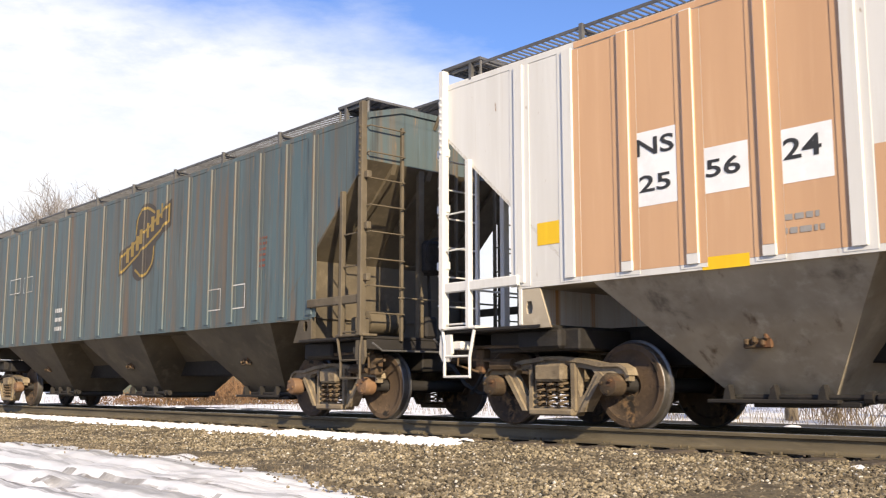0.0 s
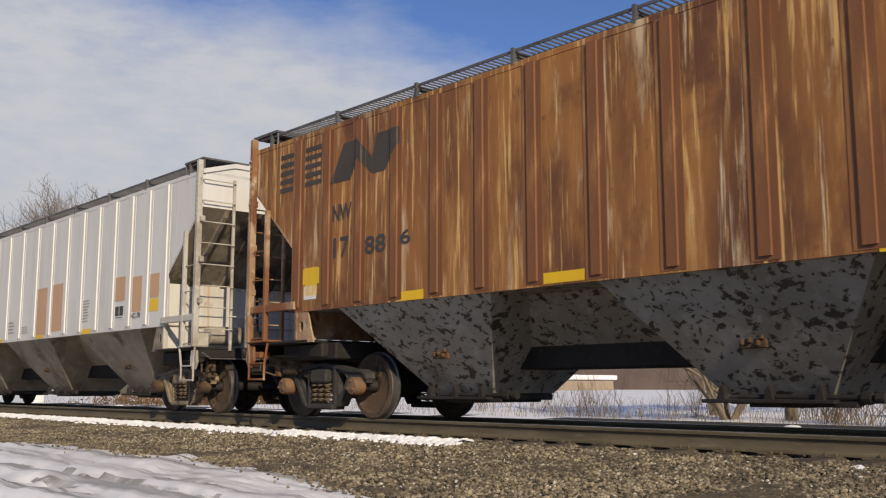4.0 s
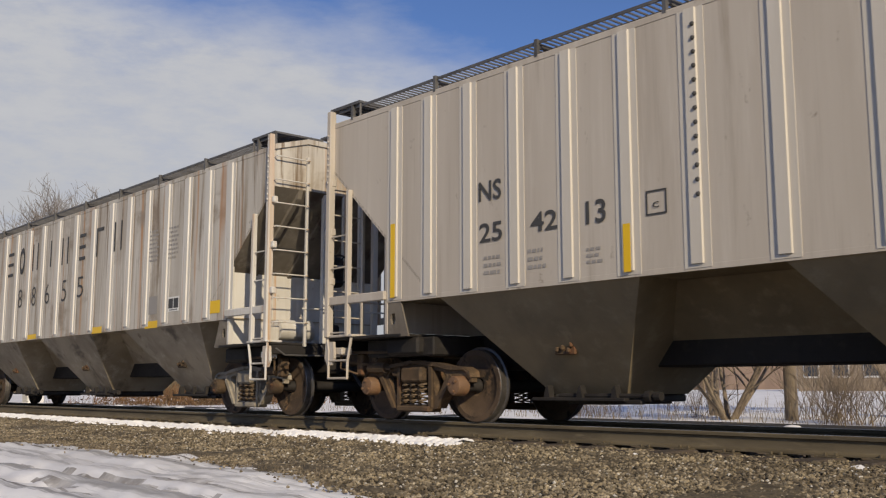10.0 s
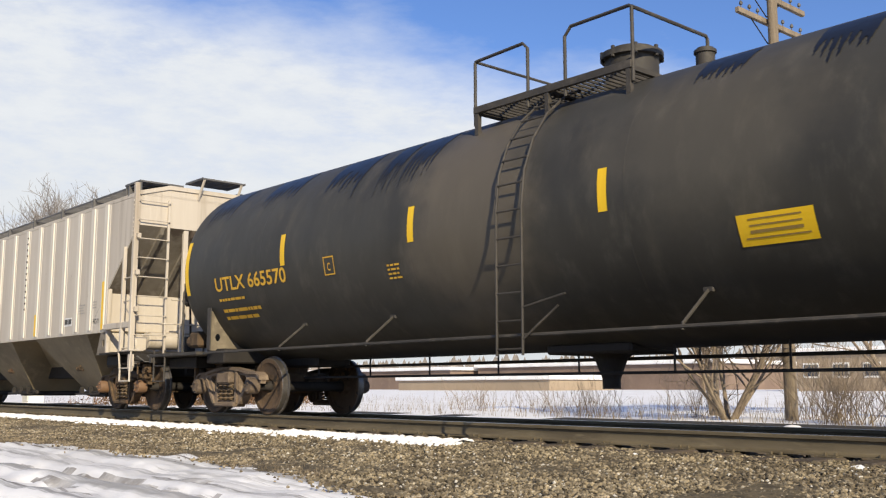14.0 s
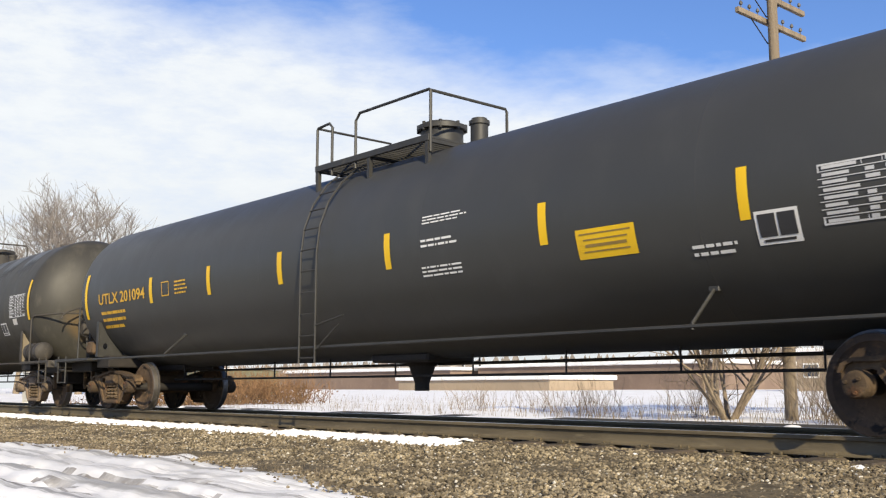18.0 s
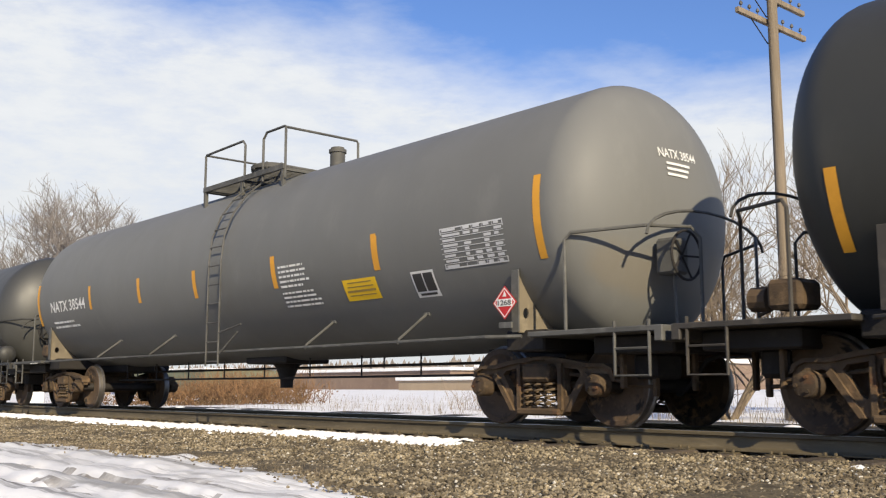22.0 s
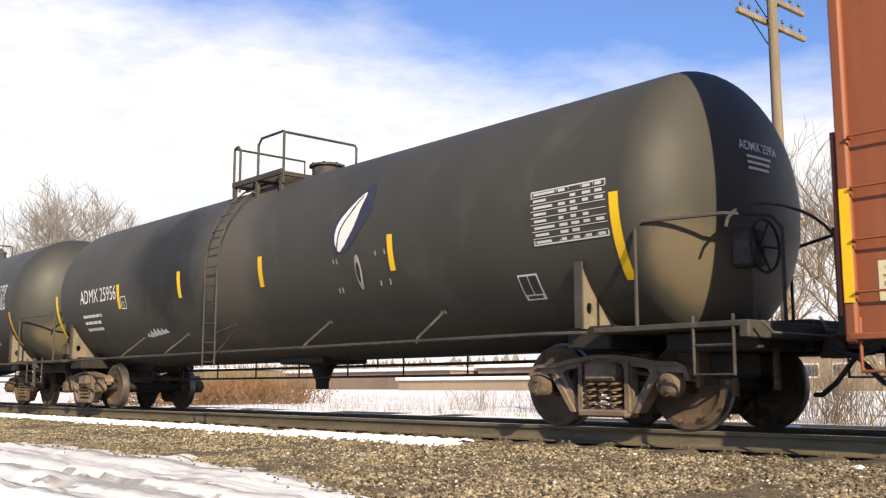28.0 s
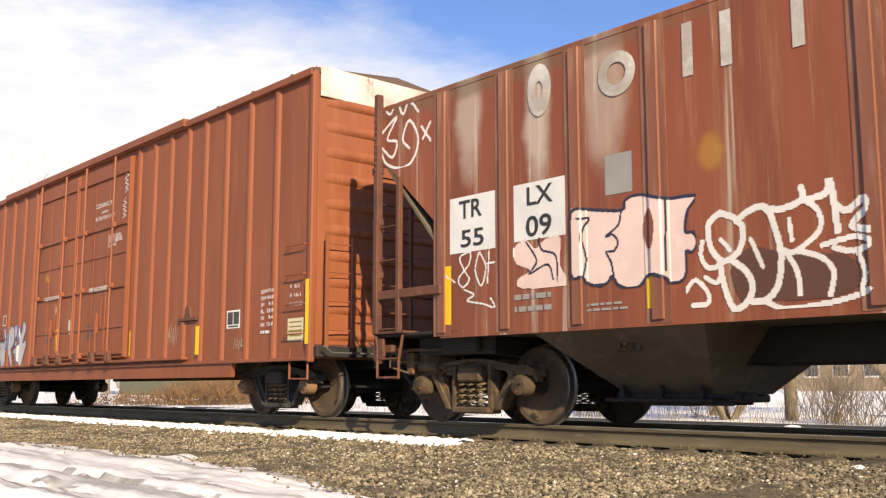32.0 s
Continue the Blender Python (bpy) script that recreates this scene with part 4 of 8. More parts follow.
    # bays
    for i, c in enumerate((-4.45, 0.0, 4.45)):
        zt, zb, yt, yb = sill - .012, .36, Y - .006, .57
        lo, hi = c - .57, c + .57
        if i == 0:
            lo, hi = -half + 3.36, -half + 4.46
        if i == 2:
            lo, hi = half - 4.46, half - 3.36
        flare = zt - zb
        a, b = lo - (.88 if i == 0 else .77) * flare, hi + (.88 if i == 2 else .77) * flare
        c = (lo + hi) / 2
        mb = MB().add([(a, -yt, zt), (b, -yt, zt), (b, yt, zt), (a, yt, zt), (lo, -yb, zb), (hi, -yb, zb), (hi, yb, zb), (lo, yb, zb)],
                      [(0, 1, 5, 4), (1, 2, 6, 5), (2, 3, 7, 6), (3, 0, 4, 7), (4, 5, 6, 7), (0, 3, 2, 1)])
        bay = part("hopper_bay", mb, bays, car)
        part("outlet_gate", MB().box(lo + .05, hi - .05, -.62, .62, .27, .36, .02).box(c - .3, c + .3, -.60, .60, .24, .29, .01), M["truck_grey"], bay)
        shaft = MB().cyl((lo + .2, -.68, .34), (hi + .5, -.68, .34), .028, 8).cyl((hi + .34, -.68, .34), (hi + .42, -.68, .34), .062, 10).cyl((hi + .46, -.68, .34), (hi + .54, -.68, .34), .05, 10)
        shaft.box(hi - .08, hi + .30, -.72, -.64, .25, .30, .01).box(lo - .16, hi + .12, -.78, -.60, .28, .32, .008)
        for q in (lo + .05, c, hi - .05):
            shaft.prism([(q - .05, .30), (q + .05, .30), (q + .02, .46), (q - .02, .42)], -.75, -.66)
        part("gate_shaft", shaft, M["steel_dark"], bay)
        k = (zt - .85) / (zt - zb)
        yy = -(yt + (yb - yt) * k) - .02
        g = MB()
        g.box(c - .15, c + .15, yy - .012, yy + .03, .80, .93, .01)
        for dx, dz in ((-.10, .03), (-.02, .05), (.07, .02), (.11, .08)):
            g.box(c + dx - .022, c + dx + .022, yy - .05, yy + .01, .80 + dz, .86 + dz, .012)
        part("gate_latch", g, M["truck"], bay)
    part("floor_sheet", MB().box(-cut, cut, -Y + .02, Y - .02, sill - .03, sill - .01), bays, car)
    part("centre_sill", MB().box(-half + .2, half - .2, -.32, .32, .66, min(1.12, sill - .02), .02), M["steel_dark"], car)
    if sill > 1.3:
        part("centre_hood", MB().prism([(-.85, sill - .035), (-.30, .92), (.30, .92), (.85, sill - .035)], -cut + 1.2, cut - 1.2, "x"), bays, car)
    for e in (-1, 1):
        x = lambda d: e * (half - d)
        frame, slope = frames[(e + 1) // 2], slopes[(e + 1) // 2]
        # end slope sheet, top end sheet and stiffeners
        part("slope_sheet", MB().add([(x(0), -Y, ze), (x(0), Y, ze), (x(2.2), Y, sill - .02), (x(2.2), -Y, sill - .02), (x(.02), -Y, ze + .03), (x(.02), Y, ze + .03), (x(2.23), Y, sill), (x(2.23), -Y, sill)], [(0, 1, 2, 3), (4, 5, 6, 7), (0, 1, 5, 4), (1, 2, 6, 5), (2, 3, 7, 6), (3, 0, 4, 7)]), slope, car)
        part("end_sheet", MB().box(min(x(0), x(.02)), max(x(0), x(.02)), -Y, Y, ze, eave + .05), body, car)
        part("top_rail", MB().prism([(-Y, eave), (-.9, eave + .17), (.9, eave + .17), (Y, eave), (Y, eave + .08), (.9, eave + .25), (-.9, eave + .25), (-Y, eave + .08)], min(x(-.03), x(.05)), max(x(-.03), x(.05)), "x"), body, car)
        for y in (-1.0, -.35, .35, 1.0):
            part("slope_stiffener", MB().add([(x(0), y - .04, ze), (x(0), y + .04, ze), (x(1.75), y + .04, 2.0), (x(1.75), y - .04, 2.0), (x(.06), y - .04, ze - .14), (x(.06), y + .04, ze - .14), (x(1.8), y + .04, 1.86), (x(1.8), y - .04, 1.86)], [(0, 1, 2, 3), (4, 5, 6, 7), (0, 1, 5, 4), (1, 2, 6, 5), (2, 3, 7, 6), (3, 0, 4, 7)]), slope, car)
        part("end_bulkhead", MB().box(min(x(1.33), x(1.36)), max(x(1.33), x(1.36)), -1.44, 1.44, 1.14, 2.30), bulk or slope, car)
        # end floor, sill and side posts
        part("end_platform", MB().box(min(x(0), x(1.6)), max(x(0), x(1.6)), -1.50, 1.50, 1.08, 1.12, .01), M["steel_dark"], car)
        part("end_sill", MB().box(min(x(0), x(.1)), max(x(0), x(.1)), -1.46, 1.46, .94, 1.078, .01), M["steel_dark"], car)
        part("body_bolster", MB().box(min(x(.5), x(1.9)), max(x(.5), x(1.9)), -1.20, 1.20, .84, 1.078, .02), M["steel_dark"], car)
        part("step_plate", MB().box(min(x(-.02), x(.62)), max(x(-.02), x(.62)), -1.55, -1.30, 1.115, 1.15, .008), frame, car)
        part("bolster_web", MB().box(min(x(1.05), x(1.7)), max(x(1.05), x(1.7)), -1.3, 1.3, .86, 1.08, .03), M["steel_dark"], car)
        for s in (-1, 1):
            yo = s * 1.53
            part("shear_plate", MB().prism([(x(1.28), 1.08), (x(1.28), sill - .02), (x(1.58), sill - .02), (x(1.75), 1.08)], s * 1.48 - .012, s * 1.48 + .012, "y", ([(x(1.47), 1.38), (x(1.40), 1.38), (x(1.38), 1.31), (x(1.40), 1.24), (x(1.47), 1.24), (x(1.49), 1.31)],)), slope, car)
            part("corner_post", MB().box(min(x(.0), x(.09)), max(x(.0), x(.09)), yo - .05, yo + .05, 1.12, eave + .24, .01), frame, car)
            part("ladder_post", MB().box(min(x(.46), x(.53)), max(x(.46), x(.53)), yo - .035, yo + .035, 1.12, 3.14, .008), frame, car)
            part("crash_bar", MB().box(min(x(.02), x(1.32)), max(x(.02), x(1.32)), yo - .03, yo + .03, 1.56, 1.68, .012), frame, car)
            part("body_post", MB().box(min(x(1.27), x(1.33)), max(x(1.27), x(1.33)), s * 1.46 - .04, s * 1.46 + .04, 1.12, 2.4, .008), frame, car)
            rungs(car, frame, (x(.04), yo), (x(.5), yo), 1.18, 2.52, 4)
            st = MB().tube([(x(.02), yo, 1.12), (x(.06), yo, .95), (x(.06), yo, .56), (x(.5), yo, .56), (x(.5), yo, .78), (x(.58), yo, 1.10)], .02, 6).tube([(x(.06), yo, .80), (x(.5), yo, .80)], .014, 6)
            part("sill_step", st, frame, car)
            part("end_ladder_post", MB().box(min(x(-.05), x(.0)), max(x(-.05), x(.0)), s * .90 - .022, s * .90 + .022, 1.06, eave - .05, .006), frame, car)
            rungs(car, frame, (x(-.02), yo - s * .03), (x(-.02), s * .90), 1.42, eave - .12, 8, (e * .07, 0, 0))
            for z in (1.9, 2.6, 3.3):
                part("ladder_clip", MB().box(min(x(-.08), x(.1)), max(x(-.08), x(.1)), yo - .012, yo + .065, z - .05, z + .05, .01), frame, car)
            for k in range(9):
                part("rivet", cached("rivet", lambda: MB().lathe([(-.012, .006), (-.008, .015), (0, .02)], 7, "y")), frame, car).location = (x(.045), s * 1.585, 3.30 + k * .085)
            part("slope_post", MB().box(min(x(.02), x(.10)), max(x(.02), x(.10)), s * .50 - .05, s * .50 + .05, 1.12, 3.80, .008), frame, car)
            part("centre_post", MB().box(min(x(.0), x(.05)), max(x(.0), x(.05)), s * .16 - .025, s * .16 + .025, 2.0, 3.72, .006), frame, car)
        for y in (-.28, .55) if walkways else ():
            part("walkway_bracket", MB().tube([(x(.0), y, eave + .04), (x(-.24), y, eave + .42)], .028, 6), frame, car)
        hr = MB().tube([(x(-.02), -.95, 1.65), (x(-.06), -.9, 1.65), (x(-.06), .9, 1.65), (x(-.02), .95, 1.65)], .014, 6).tube([(x(.3), -.62, 2.15), (x(.3), .62, 2.15)], .016, 6)
        part("end_handrail", hr, frame, car)
        for q in (-1, 1) if walkways else ():
            eb = part("end_walkway", cached("endboard", end_board), M["grating"], car, "raised grating at a roof corner", kind="stuff")
            eb.matrix_local = Matrix.Translation((x(.02), 0, eave + .25)) @ Matrix.Diagonal((e, -q, 1, 1))
        if walkways:
            hb_ = part("hatch_walkway", cached("hatchboard", hatch_board), M["grating"], car, "raised grating beside the hatch", kind="stuff")
            hb_.matrix_local = Matrix.Translation((x(.02), 0, eave + .42)) @ Matrix.Diagonal((e, 1, 1, 1))
        if e == brake_end:
            bw = MB().tube([(x(-.16) , -.35 + .22 * math.cos(2 * math.pi * k / 24), 2.30 + .22 * math.sin(2 * math.pi * k / 24)) for k in range(24)], .016, 7, True)
            for k in range(5):
                a = 2 * math.pi * k / 5
                bw.tube([(x(-.12), -.35, 2.30), (x(-.16), -.35 + .22 * math.cos(a), 2.30 + .22 * math.sin(a))], .012, 5)
            part("brake_wheel", bw, M["steel_dark"], car)
            part("brake_gear", MB().box(min(x(-.10), x(.2)), max(x(-.10), x(.2)), -.50, -.20, 2.02, 2.50, .05).tube([(x(.05), -.35, 2.1), (x(.05), -.30, 1.1)], .022, 6).box(min(x(-.04), x(.16)), max(x(-.04), x(.16)), -.46, -.24, 1.12, 1.42, .03), M["steel_dark"], car)
            part("air_reservoir", MB().lathe([(-.35, .05), (-.32, .17), (.32, .17), (.35, .05)], 18, "y", (x(.85), -.55, 1.36)).box(min(x(.6), x(.75)), max(x(.6), x(.75)), -1.2, -.95, 1.14, 1.42, .03), frame, car, smooth=True)
        pipe = MB().tube([(x(.2), -1.2, .92), (x(1.2), -1.25, .90), (x(1.9), -.6, .80)], .02, 6).tube([(x(.12), -1.35, 1.0), (x(.10), -1.35, .70), (x(.3), -1.2, .62)], .016, 6)
        part("brake_pipe", pipe, M["truck"], car)
        part("sill_bracket", MB().prism([(x(-.02), 1.06), (x(.16), 1.06), (x(.18), .84), (x(.12), .74), (x(.02), .74), (x(-.04), .84)], -1.53, -1.49).box(min(x(.1), x(.3)), max(x(.1), x(.3)), -1.48, -1.30, .88, .98, .015), frame, car)
        rig = MB().tube([(x(.9), -1.05, .62), (x(1.5), -1.0, .52)], .03, 6).tube([(x(-.05), -1.2, .80), (x(.5), -1.1, .74), (x(.9), -1.1, .68)], .022, 6).cyl((x(.45), -1.1, .70), (x(.80), -1.1, .70), .07, 10).box(min(x(.2), x(.34)), max(x(.2), x(.34)), -1.16, -1.02, .60, .90, .02)
        part("brake_rigging", rig, M["truck"], car)
        coupler(car, x(.05), e, M["truck"])
        running_gear(car, e * tc, truck_mat, cap_mat, label, rng)
    return car


# ---- tank cars ----
R_PROF = {}

def tank(u, label, shell, frame, radius, zc, tc, half, seed, truck_mat, cap_mat, platform, ladder_x, brake_end=1, valves=(), reservoir=None, cut=(.1, .05), belly=None, brackets=None):
    """A stub-sill tank car at u. platform: (x0, x1) of the top platform."""
    rng = random.Random(seed)
    car = thing("tank_car", label, "tank car", "freight cars of the train", pose(u, 0, 0))
    CARS.append((car, u))
    R, hd = radius, radius * .49
    ha, hb = half - cut[0], half - cut[1]
    arc = [(hd * (1 - math.cos(math.pi / 2 * i / 18)), max(.01, R * math.sin(math.pi / 2 * i / 18))) for i in range(19)]
    prof = [(-ha + t, r) for t, r in arc] + [(-half + hd + (2 * half - 2 * hd) * k / 6, R) for k in range(1, 6)] + [(hb - t, r) for t, r in reversed(arc)]
    R_PROF[car] = (R, zc, hb, hd)
    part("tank_shell", MB().lathe(prof, 72, "x", (0, 0, zc)), shell, car, smooth=True)
    for k in (-.62, -.2, .2, .62):
        part("weld_seam", MB().lathe([(k * half - .012, R), (k * half - .006, R + .0012), (k * half + .006, R + .0012), (k * half + .012, R)], 72, "x", (0, 0, zc)), shell, car, smooth=True)
    bottom = zc - R
    gusset = frame if frame is M["tank_fitting"] else M["gusset"]
    for e in (-1, 1):
        x = lambda d: e * (tc + d)
        # stub sill, saddle and gussets
        part("stub_sill", MB().box(min(x(-1.6), x(2.0)), max(x(-1.6), x(2.0)), -.33, .33, .78, 1.10, .02).box(min(x(-.3), x(.3)), max(x(-.3), x(.3)), -1.3, 1.3, .84, 1.08, .02), M["steel_dark"], car)
        for s in (-1, 1):
            yo = s * (R - .02)
            web = [(s * 1.42, 1.05), (s * 1.42, 1.72), (s * 1.36, zc - math.sqrt(R * R - 1.36 ** 2) + .02), (s * 1.2, zc - math.sqrt(R * R - 1.2 ** 2) + .02), (s * .9, zc - math.sqrt(R * R - .81) + .02), (s * .55, max(bottom + .08, 1.06)), (s * .55, 1.05)]
            hole = [(s * 1.27 + .05 * math.cos(math.pi * k / 4), 1.27 + .065 * math.sin(math.pi * k / 4)) for k in range(8)]
            part("saddle_web", MB().prism(web, min(x(-.02), x(.0)), max(x(-.02), x(.0)), "x", (hole,)), gusset, car, "dusty saddle plate with an oval hole")
            part("saddle_flange", MB().box(min(x(-.07), x(.05)), max(x(-.07), x(.05)), min(s * 1.42, s * 1.44), max(s * 1.42, s * 1.44), 1.05, 1.76, .006), frame, car)
        part("end_platform", MB().box(min(x(.25), x(2.05)), max(x(.25), x(2.05)), -1.52, 1.52, .98, 1.04, .01).box(min(x(1.95), x(2.05)), max(x(1.95), x(2.05)), -1.52, 1.52, .88, 1.02, .01), frame, car)
        part("platform_beam", MB().box(min(x(.9), x(1.94)), max(x(.9), x(1.94)), -1.18, 1.18, .78, .975, .02).box(min(x(1.2), x(1.5)), max(x(1.2), x(1.5)), -.9, -.4, .52, .80, .04), M["steel_dark"], car)
        lever = MB()
        for yy, dx, zz in ((-1.02, 1.15, .42), (-.82, 1.42, .34), (-.55, 1.72, .40)):
            lever.box(min(x(dx), x(dx + .05)), max(x(dx), x(dx + .05)), yy - .04, yy + .04, zz, .80, .012)
        lever.tube([(x(1.17), -1.02, .50), (x(.2), -.92, .60)], .022, 6).tube([(x(1.44), -.82, .44), (x(-.6), -.62, .52)], .02, 6)
        part("brake_lever", lever, M["truck"], car, "grimy brake levers and rods")
        for s in (-1, 1):
            yo = s * 1.50
            rail_ = MB().tube([(x(.80), yo, 1.02), (x(.80), yo, 2.0), (x(.86), yo * .98, 2.08), (x(1.55), yo * .72, 2.12), (x(1.80), yo * .42, 2.12), (x(1.86), yo * .36, 2.0), (x(1.86), yo * .36, 1.02)], .020, 7)
            part("end_railing", rail_, frame, car)
            st = MB().tube([(x(1.45), yo, 1.10), (x(1.45), yo, .55), (x(1.88), yo, .55), (x(1.88), yo, 1.10)], .018, 6).tube([(x(1.45), yo, .82), (x(1.88), yo, .82)], .013, 6)
            part("sill_step", st, frame, car)
        hr = MB()
        w = [(x(1.6), 1.12 * math.cos(math.pi * k / 12), zc - .45 + .35 * math.sin(math.pi * k / 12)) for k in range(13)]
        part("head_grab_rail", hr.tube(w, .018, 6), frame, car)
        if e == brake_end:
            bw = MB().tube([(x(1.62), -.45 + .27 * math.cos(2 * math.pi * k / 24), 1.85 + .27 * math.sin(2 * math.pi * k / 24)) for k in range(24)], .016, 7, True)
            for k in range(5):
                a = 2 * math.pi * k / 5
                bw.tube([(x(1.56), -.45, 1.85), (x(1.62), -.45 + .27 * math.cos(a), 1.85 + .27 * math.sin(a))], .012, 5)
            part("brake_wheel", bw, M["steel_dark"], car)
            part("brake_gear", MB().box(min(x(1.3), x(1.56)), max(x(1.3), x(1.56)), -.58, -.32, 1.65, 2.05, .03).tube([(x(1.45), -.45, 1.7), (x(1.45), -.42, 1.1)], .018, 6), frame, car)
        else:
            part("brake_valve", MB().box(min(x(.9), x(1.25)), max(x(.9), x(1.25)), -1.15, -.75, 1.14, 1.42, .04).cyl((x(1.32), -.95, 1.26), (x(1.5), -.95, 1.26), .12, 12).tube([(x(1.25), -.9, 1.2), (x(1.7), -.5, 1.15)], .02, 6), M["truck"], car)
        coupler(car, x(1.95), e, M["truck"])
        running_gear(car, e * tc, truck_mat, cap_mat, label, rng)
    if reservoir:
        a, b = reservoir
        part("air_reservoir", MB().lathe([(a, .06), (a + .03, .17), (a + .08, .21), (b - .08, .21), (b - .03, .17), (b, .06)], 22, "x", (0, -1.30, 1.26)), frame, car, "round air reservoir", smooth=True)
        for xx in (a + .3, b - .3):
            part("reservoir_strap", MB().lathe([(xx - .03, .205), (xx - .03, .218), (xx + .03, .218), (xx + .03, .205)], 22, "x", (0, -1.30, 1.26)), M["steel_dark"], car)
    # long side handrail with its brackets
    for s in (-1, 1):
        y = s * (R + .04)
        part("side_handrail", MB().tube([(-tc - .1, s * 1.45, 1.0), (-tc + .3, y, 1.0), (tc - .3, y, 1.0), (tc + .1, s * 1.45, 1.0)], .022, 7), frame, car)
        k = int(2 * tc / 2.0)
        for bx in brackets or [-tc + 1.3 + i * (2 * tc - 2.6) / (k - 1) for i in range(k)]:
            za = 1.38
            ya = s * math.sqrt(R * R - (zc - za) ** 2)
            part("rail_bracket", MB().tube([(bx, y, .97), (bx, y, 1.03), (bx, ya, za)], .018, 6).box(bx - .06, bx + .06, ya - .02, ya + .02, za - .03, za + .03, .008), frame, car)
    # side ladder that follows the shell up to the platform
    for s in (-1, 1):
        lad = MB()
        uprights = []
        for dx in (-.2, .2):
            path = [(ladder_x + dx, s * (R + .10), .78), (ladder_x + dx, s * (R + .10), zc)]
            path += [(ladder_x + dx, s * (R + .10) * math.cos(a), zc + (R + .10) * math.sin(a)) for a in (.25, .5, .75, 1.0, 1.2)]
            lad.tube(path, .016, 6)
        for i in range(13):
            z = .85 + i * .31
            if z < zc:
                y = s * (R + .10)
            else:
                a = min(1.2, (z - zc) / (R + .1))
                y, z = s * (R + .10) * math.cos(a), zc + (R + .10) * math.sin(a)
            lad.tube([(ladder_x - .2, y, z), (ladder_x + .2, y, z)], .012, 6)
        part("ladder", lad, frame, car)
        part("ladder_stay", MB().tube([(ladder_x + .2, s * (R + .1), 1.3), (ladder_x + .75, s * (R + .02), 1.42)], .014, 6).tube([(ladder_x + .2, s * (R + .1), .95), (ladder_x + .65, s * (R + .02), 1.30)], .014, 6), frame, car)
    # top platform, railings and fittings
    p0, p1 = platform
    top = zc + R
    pl, slats = MB(), MB()
    pl.box(p0, p1, -1.04, -.99, top - .10, top - .01, .005).box(p0, p1, .02, .07, top - .10, top - .01, .005)
    for xx in (p0 + .05, (p0 + p1) / 2, p1 - .05):
        pl.box(xx - .03, xx + .03, -1.0, .05, top - .11, top - .06).box(xx - .03, xx + .03, -1.03, -.97, top - .42, top - .08)
    for i in range(int((p1 - p0) / .09)):
        xx = p0 + .04 + i * .09
        slats.box(xx - .012, xx + .012, -1.0, .04, top - .05, top - .02)
    deck = part("top_platform", pl, frame, car, "steel platform on top of the tank")
    part("grating", slats, frame, deck, "open steel grating", kind="stuff")
    g0, g1 = ladder_x - .30, ladder_x + .30
    yn, yf, h = -1.0, .45, .60
    part("platform_railing", MB().tube([(p0, yn, top - .25), (p0, yn, top + h - .02), (p0 + .03, yn, top + h), (g0 - .08, yn, top + h + .02), (g0, yn, top + h - .06), (g0, yn, top - .2)], .022, 7), frame, car)
    part("platform_railing", MB().tube([(g1, yn, top - .2), (g1, yn, top + h - .08), (g1 + .10, yn, top + h + .02), (p1 - .03, yn, top + h + .02), (p1, yn, top + h), (p1, yn, top - .25)], .022, 7), frame, car)
    part("end_rail", MB().tube([(p0, yn, top + h), (p0, yf, top + h), (p0, yf, top - .05)], .02, 7), frame, car)
    part("end_rail", MB().tube([(p1, yn, top + h), (p1, yf - .03, top + h), (p1, yf, top + h - .04), (p1, yf, top - .05)], .022, 7), frame, car)
    for kind, xx, rr, hh in valves:
        mb = MB().lathe([(top - .06, rr * .9), (top + hh * .75, rr * .9), (top + hh * .76, rr * 1.06), (top + hh * .9, rr * 1.06), (top + hh * .92, rr * .85), (top + hh, rr * .8), (top + hh, .01)], 24, "z", (xx, -.05, 0))
        body_ = part(kind, mb, frame, car, smooth=True)
        if kind == 'manway':
            for k in range(8):
                a = 2 * math.pi * k / 8
                part('bolt', MB().box(xx + rr * math.cos(a) - .02, xx + rr * math.cos(a) + .02, -.05 + rr * math.sin(a) - .02, -.05 + rr * math.sin(a) + .02, top + hh * .7, top + hh * .98, .006), frame, body_)
    part("bottom_outlet", MB().lathe([(bottom + .06, .30), (bottom - .02, .30), (bottom - .10, .2), (bottom - .34, .11), (bottom - .46, .11), (bottom - .46, .01)], 18, "z", (.25, 0, 0)).box(-.4, .9, -.45, .45, bottom - .05, bottom + .08, .03), M["steel_dark"], car)
    if belly:
        part("sump", MB().lathe([(bottom + .10, .95), (bottom - .02, .82), (bottom - .09, .60), (bottom - .12, .35), (bottom - .12, .01)], 28, "z", (belly, 0, 0)), shell, car, "shallow rounded sump under the tank", smooth=True)
    br = MB().tube([(-tc + 1.2, .25, .78), (tc - 1.2, .25, .78)], .022, 6).tube([(-tc + 1.2, -.3, .60), (tc - 1.2, -.3, .60)], .018, 6)
    for i in range(9):
        xx = -tc + 1.6 + i * (2 * tc - 3.2) / 8
        br.tube([(xx, -.3, .60), (xx, -.3, bottom + .05)], .014, 5)
    part("brake_rigging", br, M["steel_dark"], car)
    return car

